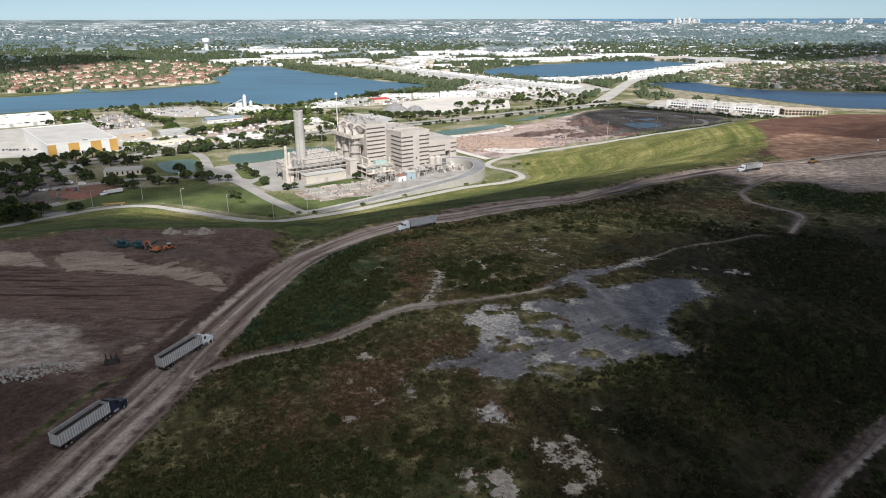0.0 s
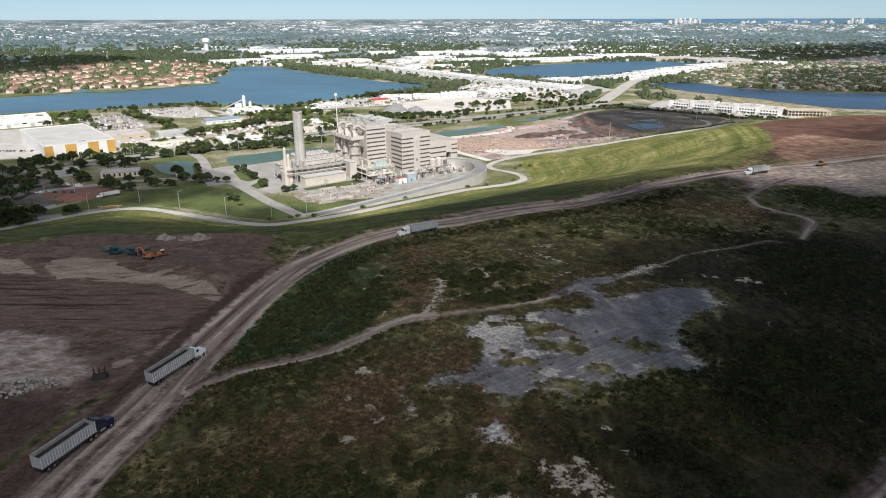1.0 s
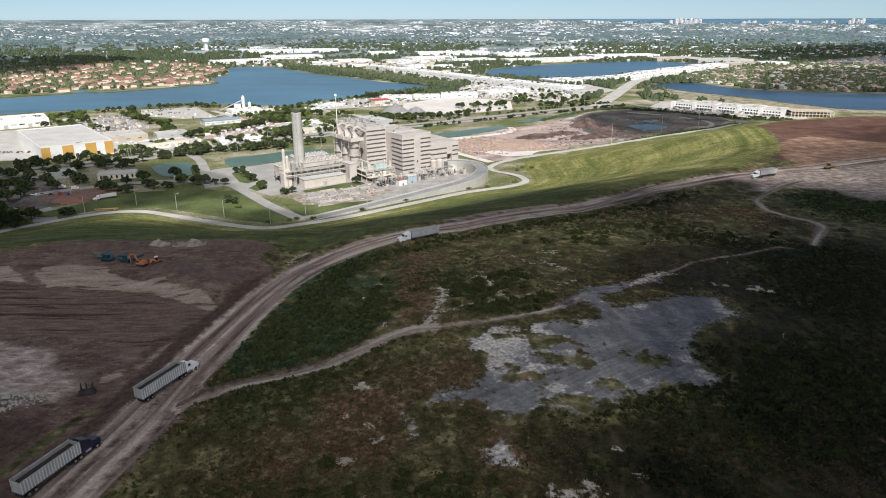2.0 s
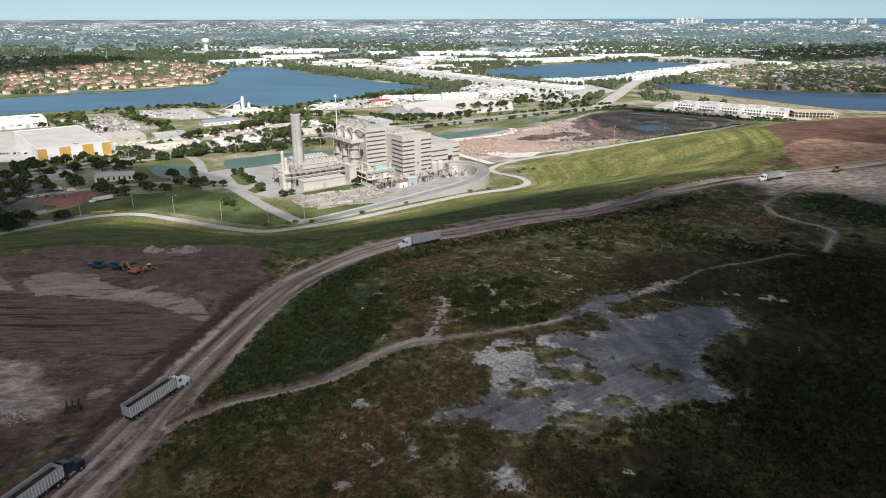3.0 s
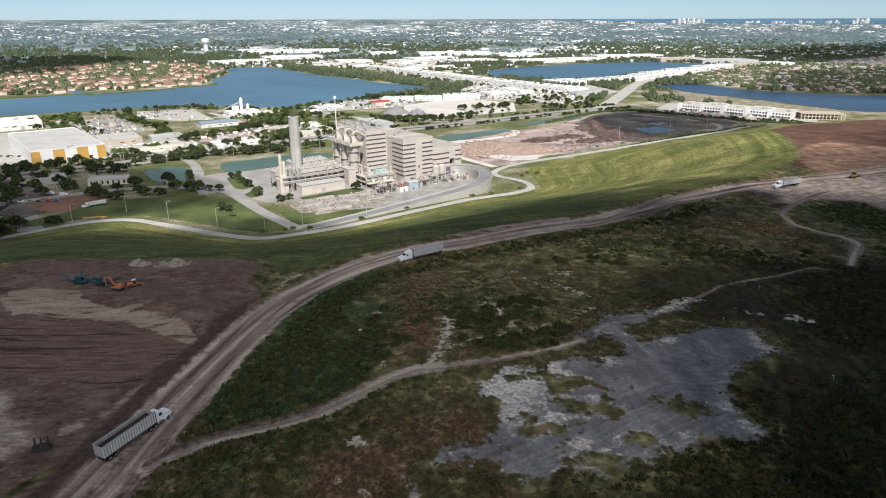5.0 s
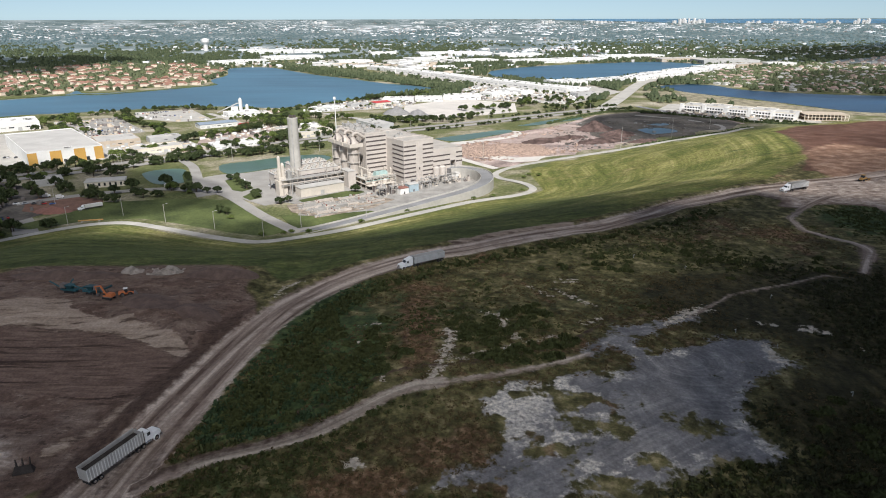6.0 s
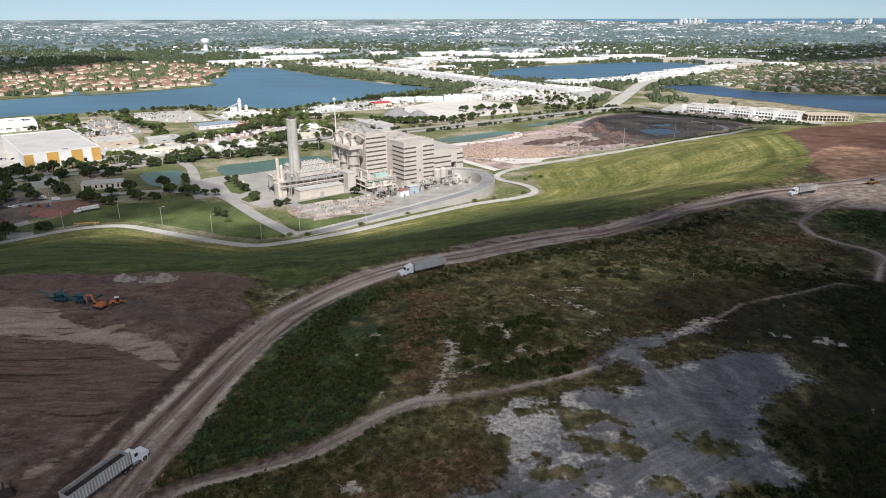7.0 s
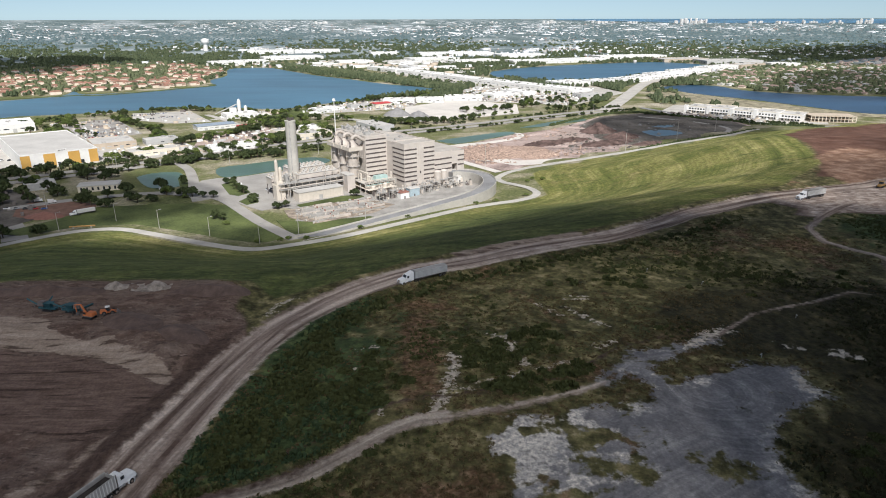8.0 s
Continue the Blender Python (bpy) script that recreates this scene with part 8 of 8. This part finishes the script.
kinds = [broadleaf("oak_tree", "broad dark green tree with a rounded open crown", 8.5, 4.8, 1, LEAF), broadleaf("mahogany_tree", "dark green tree with an uneven crown", 10, 4.4, 2, LEAF, 14), broadleaf("fig_tree", "low bushy dark green tree", 6.5, 5.2, 3, LEAF, 12), broadleaf("acacia_tree", "pale green tree with a loose crown", 9, 4.2, 4, LEAF_B, 12), broadleaf("shrub", "low bright green shrub", 3.2, 3.0, 5, LEAF_B, 8, 40)]
homes = [(-285.7, 549), (-268.6, 549), (-242, 589), (-227, 560), (-209, 552)]
for ob, (x, y) in zip(kinds, homes):
    ob.matrix_world = pose(x, y, 0.3)
r = np.random.default_rng(700)


def plant_tree(x, y, k=None, s=None, z=0.2):
    k = int(r.random() * 4) if k is None else k
    s = (0.75 + 0.5 * r.random()) if s is None else s
    ob = copy_thing(kinds[k], pose(x, y, z, 0, 0, r.random() * 360))
    ob.scale = (s * (0.9 + 0.2 * r.random()), s, s * (0.9 + 0.2 * r.random()))
    return ob


for x, y, k, size in ((-238, 577, 0, 1.2), (-229, 567, 2, 1.1), (-211, 557, 2, 1.25), (-204, 554, 0, 1.1), (-194.5, 551, 1, 0.8), (-186, 551, 1, 0.8), (-166, 496, 0, 0.85), (-160, 492, 1, 0.7), (-154, 481, 4, 1.0), (-231, 542, 2, 1.0), (-241, 539, 0, 0.9), (-272, 530, 0, 1.2), (-258, 525, 2, 1.2), (-250, 546, 2, 1.0), (-283, 536, 2, 1.1), (-270, 461, 2, 1.1), (-276, 465, 2, 0.8), (-288, 437, 4, 1.0), (-304, 444, 2, 0.9)):
    plant_tree(x, y, k, size, 0.3 if y > 480 else land_z(x, y))
for x, y in ((-190, 596), (-185, 600), (-182, 588), (-176, 578), (-170, 570), (-166, 564), (-153, 545), (-151, 538), (-129, 521), (-123, 525), (-231, 606), (-226, 595)):
    plant_tree(x, y, int(r.random() * 3), 0.65 + 0.25 * r.random(), 0.6)
for x, y in ((-108, 446), (-104, 449), (-92, 448), (-60, 470), (-30, 496), (20, 528), (35, 536), (-122, 444), (60, 552), (66, 596), (72, 604), (80, 600)):
    plant_tree(x, y, 4, 0.8, land_z(x, y))
for i, (x, y) in enumerate(((-329, 573), (-314, 559), (-335, 549), (-322, 536), (-345, 530), (-334, 510), (-380, 572), (-363, 549), (-388, 622), (-376, 612), (-376, 642), (-361, 632), (-355, 652), (-340, 642), (-375, 585), (-361, 568), (-351, 585), (-318, 613), (-261, 565), (-350, 512), (-336, 497), (-298, 604), (-301, 622), (-312, 628), (-330, 630), (-345, 615), (-390, 600), (-400, 585), (-372, 530))):
    plant_tree(x, y, (0, 2, 1)[i % 3], 0.95 + 0.5 * r.random(), 0.3 if y > 480 else land_z(x, y))
plant_tree(*W(-44, 5), 0, 0.9)


def belt(pts, n, wide, sizes=(0.7, 1.2), kset=(0, 1, 2, 3), avoid=()):
    line = soft_line(pts, 12)
    for _ in range(n):
        i = int(r.random() * (len(line) - 1))
        t = r.random()
        x = line[i][0] * (1 - t) + line[i + 1][0] * t + r.normal() * wide
        y = line[i][1] * (1 - t) + line[i + 1][1] * t + r.normal() * wide
        if any(inside(x, y, p) for p in avoid) or line_dist(x, y, AVENUE) < 4:
            continue
        plant_tree(x, y, kset[int(r.random() * len(kset))], sizes[0] + (sizes[1] - sizes[0]) * r.random())


for off in (-18, 0, 18):
    belt([(x - off * 0.56, y + off * 0.83) for x, y in AVENUE[1:7]], 60, 2.2, (0.6, 0.95))
for off in (-17, 17):
    belt([(x - off * 0.56, y + off * 0.83) for x, y in AVENUE[6:]], 70, 1.2, (0.4, 0.6), (0, 2))
belt([(-460, 570), (-400, 545), (-375, 540)], 30, 12, (0.8, 1.2), (0, 2))
belt([(-350, 480), (-330, 460), (-290, 440)], 20, 9, (0.8, 1.2), (0, 1, 2))
belt([(-330, 452), (-300, 440), (-290, 428)], 12, 6)
belt([(-420, 632), (-390, 640), (-335, 670)], 16, 3, (0.5, 0.75))
belt([(-335, 690), (-320, 720), (-300, 745)], 14, 5)
belt([(-290, 662), (-255, 690), (-222, 700), (-180, 722), (-140, 745)], 52, 4.5, (0.7, 1.15), (0, 1, 2))
belt([(-560, 885), (-520, 930), (-480, 850), (-430, 800)], 40, 12, (0.8, 1.3), (1, 3))
belt([(-554, 940), (-504, 1008), (-410, 1060), (-354, 1055), (-251, 1035), (-193, 1102), (-87, 1215)], 120, 6, (0.5, 1.0), (0, 2, 3), (LAKE_N,))
belt([(-470, 980), (-400, 900), (-360, 860), (-330, 800)], 46, 5)
belt([(-245, 915), (-205, 890), (-170, 880)], 60, 15, (0.8, 1.3), (3, 3, 1))
belt([(-250, 940), (-220, 960), (-140, 950)], 40, 10, (0.8, 1.2), (1, 3))
belt([(-100, 930), (-70, 920), (-20, 930), (40, 960)], 46, 7)
belt([(150, 1050), (190, 1060), (215, 1120), (190, 1170), (170, 1110)], 46, 18, (0.6, 1.1), (0, 1, 3))
belt([(30, 1040), (100, 1080), (150, 1150)], 40, 10)
belt([(0, 1310), (60, 1255), (130, 1185), (220, 1150)], 40, 22, (0.4, 0.75), (2, 2, 3))
belt([(150, 1325), (80, 1415), (10, 1510), (-60, 1610)], 44, 9, (0.4, 0.7), (2, 3))
belt([(-200, 1040), (-130, 1085), (-60, 1150), (-40, 1240)], 44, 10, (0.4, 0.7), (2, 3))
belt([(-60, 940), (10, 965), (100, 1020)], 40, 6, (0.5, 0.8), (1, 3))
belt([(225, 1225), (195, 1262), (158, 1305)], 30, 8, (0.4, 0.7), (2, 3))
belt([(-430, 830), (-480, 900), (-520, 940)], 26, 5, (0.4, 0.7), (1, 3))
belt([(-300, 950), (-270, 985), (-240, 1030)], 20, 6, (0.4, 0.8), (3,))
belt([(281, 1010), (340, 980), (411, 930), (471, 905)], 70, 4, (0.4, 0.6), (0, 2))
belt([(-140, 1160), (-60, 1230), (0, 1290)], 40, 8, (0.7, 1.1), (0, 1, 3), (LAKE_N,))
belt([(-205, 800), (-150, 830), (-100, 850)], 44, 8)
belt([(-300, 780), (-270, 830), (-240, 870)], 36, 6)
belt([(-240, 738), (-200, 780), (-180, 800)], 26, 5)
date = palm("palm_tree", "slender palm with a small feathery crown", 8, 9)
date.matrix_world = pose(-318, 452, land_z(-318, 452))
for x, y in ((-312, 449), (-306, 452), (-300, 456), (-296, 450), (-322, 446)):
    copy_thing(date, pose(x, y, land_z(x, y), 0, 0, r.random() * 360))


# ---- far woods and far town ----
LUMP_F = np.array([(j, (j + 1) % 4, 4 + (j + 1) % 4) for j in range(4)] + [(j, 4 + (j + 1) % 4, 4 + j) for j in range(4)] + [(4 + j, 4 + (j + 1) % 4, 8) for j in range(4)])


def clumps(name, label, X, Y, wide, tall, mat, seed, n=2, category="woods"):
    """Rough rounded lumps of growth, a few to a tree or grove."""
    r = np.random.default_rng(seed)
    X, Y, w, t = (np.repeat(a, n) for a in (X, Y, wide, tall))
    k = len(X)
    X = X + w * r.normal(size=k) * 0.4
    Y = Y + w * r.normal(size=k) * 0.4
    w = w * (0.5 + 0.5 * r.random(k))
    t = t * (0.5 + 0.5 * r.random(k))
    a = r.random(k) * 6.28
    V = np.zeros((k, 9, 3))
    for j in range(4):
        q, p = w * (0.75 + 0.4 * r.random(k)), w * (0.55 + 0.35 * r.random(k))
        V[:, j] = np.stack([X + q * np.cos(a + j * 1.57), Y + q * np.sin(a + j * 1.57), t * (0.12 + 0.25 * r.random(k))], 1)
        V[:, 4 + j] = np.stack([X + p * np.cos(a + 0.6 + j * 1.57), Y + p * np.sin(a + 0.6 + j * 1.57), t * (0.65 + 0.3 * r.random(k))], 1)
    V[:, 8] = np.stack([X + w * 0.2 * r.normal(size=k), Y + w * 0.2 * r.normal(size=k), t], 1)
    F = (np.arange(k)[:, None, None] * 9 + LUMP_F[None]).reshape(-1, 3)
    return tagged(new(name, np_mesh(name, far_np(V.reshape(-1, 3)), F, mat)), label, category, kind="stuff")


def blocks(name, label, X, Y, w, d, h, mat, seed):
    """Small flat topped buildings along the street grid."""
    r = np.random.default_rng(seed)
    k = len(X)
    a = radians(GRID) + (r.random(k) > 0.5) * math.pi / 2
    c, s = np.cos(a), np.sin(a)
    V = np.zeros((k, 8, 3))
    for j, (p, q, z) in enumerate(((-1, -1, 0), (1, -1, 0), (1, 1, 0), (-1, 1, 0), (-1, -1, 1), (1, -1, 1), (1, 1, 1), (-1, 1, 1))):
        V[:, j] = np.stack([X + p * w / 2 * c - q * d / 2 * s, Y + p * w / 2 * s + q * d / 2 * c, h * z], 1)
    Q = np.array([(4, 5, 6, 7), (0, 1, 5, 4), (1, 2, 6, 5), (2, 3, 7, 6), (3, 0, 4, 7)])
    F = (np.arange(k)[:, None, None] * 8 + Q[None]).reshape(-1, 4)
    return tagged(new(name, np_mesh(name, far_np(V.reshape(-1, 3)), F, mat)), label, "buildings", kind="stuff")


def sector(n, r0, r1, seed):
    """Places in the sector ahead, evenly thick as seen from the air."""
    r = np.random.default_rng(seed)
    R = 1 / (1 / r1 + (1 / r0 - 1 / r1) * r.random(n))
    A = (r.random(n) - 0.5) * radians(84)
    return R * np.sin(A), R * np.cos(A), R, r


def clear(x, y):
    keep = np.ones(len(x), bool)
    for p in (LAKE_N, LAKE_E, LAKE_R):
        keep &= poly_dist(x, y, p) > 6
    return keep


SHED_POLYS = [INDUSTRY, [(-62, 938), (13, 968), (105, 1020), (112, 1123), (15, 1190), (-66, 1092)], [(-215, 1010), (-60, 1080), (-30, 1260), (-120, 1190), (-220, 1090)]]
x, y, R, r = sector(44000, 1180, 26000, 800)
gap = fbm(x / R * 560 + 500, 620000 / R, 60)
ok = clear(x, y) & (gap + 0.25 * r.random(len(x)) + 0.16 * smooth(0.25, 0.55, x / R) > 0.5) & ~inside(x, y, VILLAS) & ~inside(x, y, ESTATE) & (np.hypot(x + 975, (y - 2780) / 3) > 70)
for p in PAVED + SHED_POLYS:
    ok &= ~inside(x, y, p)
for p, k in (([(300, 1080), (520, 1050), (570, 1330), (430, 1430), (330, 1250)], 0.85), ([(-440, 2000), (-60, 1440), (60, 1420), (120, 1500), (100, 1640), (-20, 1760), (-60, 2140), (-330, 2120)], 0.88), ([(-700, 1980), (-250, 1950), (-250, 2350), (-700, 2350)], 0.4)):
    ok &= ~(inside(x, y, p) & (r.random(len(x)) < k))
ok &= (line_dist(x, y, SHORE) > 40) | (r.random(len(x)) < 0.05)
ok &= line_dist(x, y, [(240, 1050), (304, 1198), (388, 1400), (440, 1500), (760, 1860), (1100, 2200)]) > 24
ok &= ~((poly_dist(x, y, LAKE_R) < 60) & (y < 1290) & (x < 1100) & (y < 1420 - 0.45 * (x - 420)))
x, y, R = x[ok], y[ok], R[ok]
# Beyond about 3.6 km the trees take the haze-tinted leaves.
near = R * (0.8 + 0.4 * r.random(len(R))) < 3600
for sel, mat, lab, k, wide_ in ((near, LEAF_MID, "green tree cover beyond the lakes", 5, 4.6), (~near, LEAF_HAZE, "distant dark green tree cover between the roofs", 2, 5.5)):
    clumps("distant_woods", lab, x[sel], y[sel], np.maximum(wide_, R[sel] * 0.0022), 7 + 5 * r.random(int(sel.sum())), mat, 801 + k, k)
x, y, R, r = sector(24000, 1250, 2300, 805)
ok = inside(x, y, VILLAS) | (inside(x, y, ESTATE) & (fbm(x, y, 90) + 0.5 * r.random(len(x)) + 0.12 * smooth(800, 1000, x) > 0.44))
x, y = x[ok], y[ok]
homes = np.array(placed)
ok = np.array([np.min(np.hypot((homes[:, 0] - a) / 1.1 + 3, (homes[:, 1] - b - 13) / 1.9)) for a, b in zip(x, y)]) > np.where(x < 0, 11.5, 6.5)
ok &= (x > 0) | (line_dist(x, y, SHORE) > 62) | (y > 1480) | (r.random(len(x)) < 0.05)
x, y = x[ok], y[ok]
clumps("garden_trees", "garden trees among the villas and bungalows", x, y, np.full(len(x), 5.5), 5 + 5 * r.random(len(x)) ** 2, LEAF_MID, 806, 2)
# clipped dark hedges round the burning ground
for line, lab in (([(205, 746), (270, 792), (343, 840), (384, 872)], "dark green hedge beside the perimeter road"), ([(275, 1030), (330, 985), (385, 938), (430, 905), (480, 892)], "dark green hedge before the offices"), ([(133, 905), (180, 962), (230, 1010), (275, 1030)], "dark green hedge beside the dark canal")):
    r = np.random.default_rng(len(lab))
    hp = np.repeat(np.array(soft_line(line, 40)), 2, axis=0)
    hp = hp + r.normal(size=hp.shape) * 1.1
    clumps("hedge", lab, hp[:, 0], hp[:, 1], np.full(len(hp), 1.9), 2.4 + 1.4 * r.random(len(hp)), LEAF, 870 + len(lab), 2, "hedge")
# wooded shore of the big lake
r = np.random.default_rng(810)
shore = soft_line([(-520, 2010), (-345, 1812), (-200, 1622), (-82, 1445), (0, 1355)], 90)
x = np.repeat(np.array([p[0] for p in shore]), 4) + r.normal(size=len(shore) * 4) * 8 + 20
y = np.repeat(np.array([p[1] for p in shore]), 4) + r.normal(size=len(shore) * 4) * 8 + 9
clumps("shore_woods", "thick green woods along the lake shore", x, y, np.full(len(x), 6.0), 7 + 4 * r.random(len(x)), LEAF_MID, 811, 4)
r = np.random.default_rng(815)
for k, (mat, lab, n) in enumerate(((WHITE, "white sheds behind the lake warehouses", 46), (TANWALL, "tan sheds behind the lake warehouses", 26), (ROOFM, "pale grey sheds behind the lake warehouses", 30))):
    x, y = -430 + 560 * r.random(n * 12), 1650 + 560 * r.random(n * 12)
    ok = inside(x, y, [(-400, 2010), (-250, 1880), (-150, 1850), (-20, 1720), (40, 1690), (90, 1790), (-30, 1990), (60, 2120), (-120, 2180), (-380, 2180)])
    x, y = x[ok][:n], y[ok][:n]
    blocks("distant_sheds", lab, x, y, 18 + 40 * r.random(len(x)) ** 2, 12 + 12 * r.random(len(x)), 4 + 3 * r.random(len(x)), mat, 816 + k)
DISTROOF = material("distant_white_roofs", (0.72, 0.735, 0.75), 0.8, vary=0.25, scale=60, fine=8)
for k, (mat, lab, n, wmin, wmax) in enumerate(((DISTROOF, "distant white roofed buildings of the town", 6200, 0.0013, 0.015), (ROOFM, "distant pale grey buildings of the town", 5200, 0.001, 0.005), (TILES_B, "distant brown pink roofs of the town", 2600, 0.001, 0.004))):
    x, y, R, r = sector(n, 1900, 25000, 820 + k)
    f = fbm(x / R * 170 - 300, 900000 / R, 50)
    ok = clear(x, y) & (f + 0.2 * r.random(len(x)) - 0.15 * smooth(0.05, -0.3, x / R) > 0.56) & ~inside(x, y, VILLAS) & ~inside(x, y, ESTATE) & (np.hypot(x + 960, (y - 2700) / 2) > 110)
    x, y, R = x[ok], y[ok], R[ok]
    w = R * (wmin + (wmax - wmin) * r.random(len(x)) ** 4)
    blocks("distant_town", lab, x, y, w, np.maximum(w * (0.4 + 0.5 * r.random(len(x))), 6), 4 + 4 * r.random(len(x)) ** 2, mat, 830 + k)

# the sea and the towers on the coast
SEA = water_material("sea_water", (0.075, 0.18, 0.285), 0.45)
g_a, g_r = np.meshgrid(np.radians(np.linspace(9, 46, 40)), np.linspace(0, 1, 8))
g_r = (13500 + 9000 * smooth(0.35, 0.12, g_a)) * (1 - g_r) + 27500 * g_r
V = far_np(np.stack([(g_r * np.sin(g_a)).ravel(), (g_r * np.cos(g_a)).ravel(), np.full(g_a.size, 4.0)], 1))
i = (np.arange(7)[:, None] * 40 + np.arange(39)[None, :]).ravel()
tagged(new("sea", np_mesh("sea", V, np.stack([i, i + 1, i + 41, i + 40], 1), SEA)), "blue sea along the horizon", "sea", kind="structure")
r = np.random.default_rng(840)
tow = None
for px0, n, hh in ((24.0, 5, 60), (25.8, 4, 60), (27.6, 5, 75), (29.3, 4, 65), (31.0, 5, 95), (19.2, 7, 110), (20.2, 5, 90), (12.5, 5, 60), (8.5, 6, 75), (15.0, 4, 50), (-2.0, 4, 50), (-10.0, 4, 55), (-17.0, 3, 40), (4.0, 3, 50), (33.0, 2, 60)):
    for i in range(n):
        a, R = radians(px0 + (i - n / 2) * 0.22 + r.normal() * 0.06), 13000 + 900 * r.random()
        x, y = R * math.sin(a), R * math.cos(a)
        X, Y, Z = far(x, y, 0)
        k = Y / y
        m = pose(X, Y, Z, 0, 0, GRID)
        if tow is None:
            tow = thing("tower_block", "pale tower block on the distant coast", "tower block", group="coast towers")
            part("wall", Geo().box(-16, -12, 0, 16, 12, 1), WHITE, tow)
            for z in (0.2, 0.4, 0.6, 0.8):
                part("window_band", Geo().box(-16.3, -12.3, z, 16.3, 12.3, z + 0.07), GREYW, tow)
            part("roof_house", Geo().box(-5, -5, 1, 5, 5, 1.06), WHITE, tow)
            ob = tow
            ob.matrix_world = m
        else:
            ob = copy_thing(tow, m)
        s = k * (0.7 + 0.6 * r.random())
        ob.scale = (s * (1.0 + 1.2 * r.random()), s, k * hh * (0.4 + 0.4 * r.random()))

# ---- loose debris on the burning ground ----
BURN = [(-3, 735), (27, 674), (69, 681), (136, 720), (207, 752), (300, 820), (320, 930), (172, 925), (115, 858), (53, 812)]
for k, (mat, lab, n) in enumerate(((WASTE, "brown shredded debris strewn over bare ground", 380), (BLACKDIRT, "dark scorched clods strewn over bare ground", 260), (GREYPILE, "grey rubble strewn over bare ground", 60))):
    r = np.random.default_rng(950 + k)
    x, y = -10 + 340 * r.random(9000), 670 + 260 * r.random(9000)
    ok = inside(x, y, BURN) & ((x < 145) if k == 0 else (x > 120)) & (fbm(x + 60 * k, y, 40) + 0.2 * r.random(9000) > 0.58)
    x, y = x[ok][:n], y[ok][:n]
    clumps("loose_debris", lab, x, y, 0.8 + 2.6 * r.random(len(x)) ** 2, 0.7 + 1.6 * r.random(len(x)), mat, 960 + k, 2, "debris")

# ---- clutter of the yards ----
YARDS = [[(-440, 800), (-374, 850), (-468, 976), (-530, 925)], [(-282, 772), (-197, 806), (-233, 898), (-300, 853)], [(-436, 960), (-366, 932), (-322, 946), (-388, 1048), (-466, 1026)], [(-330, 960), (-270, 985), (-240, 1040), (-310, 1030)], [(-215, 1010), (-60, 1080), (-30, 1260), (-120, 1190), (-220, 1090)], [(20, 1180), (200, 1110), (250, 1240), (150, 1330), (60, 1400), (30, 1330)], [(-330, 690), (-250, 735), (-300, 790), (-390, 740)], [(-220, 790), (-120, 850), (-170, 900), (-250, 860)], [(-520, 600), (-480, 640), (-330, 560), (-300, 500), (-420, 430)], [(300, 1010), (350, 975), (430, 925), (500, 915), (420, 1060)]]
for k, (mat, lab) in enumerate(((WHITE, "white trailers, pallets and crates in the yards"), (GREYW, "grey stacked goods in the yards"), (DARKSTEEL, "dark machines and stacks in the yards"), (TANWALL, "tan crates and timber in the yards"))):
    r = np.random.default_rng(900 + k)
    x, y = -560 + 1000 * r.random(5200), 420 + 1150 * r.random(5200)
    ok = np.zeros(len(x), bool)
    for p in YARDS:
        ok |= inside(x, y, p)
    if k != 2:
        ok &= ~inside(x, y, YARDS[8])
    ok &= ~inside(x, y, YARDS[2]) | (r.random(len(x)) < 0.2)
    if k == 0:
        ok &= ~inside(x, y, YARDS[0]) | (r.random(len(x)) < 0.25)
    x, y = x[ok][:420], y[ok][:420]
    blocks("yard_clutter", lab, x, y, 1.5 + 7 * r.random(len(x)) ** 2, 1.2 + 2 * r.random(len(x)), 0.9 + 2.2 * r.random(len(x)), mat, 910 + k)
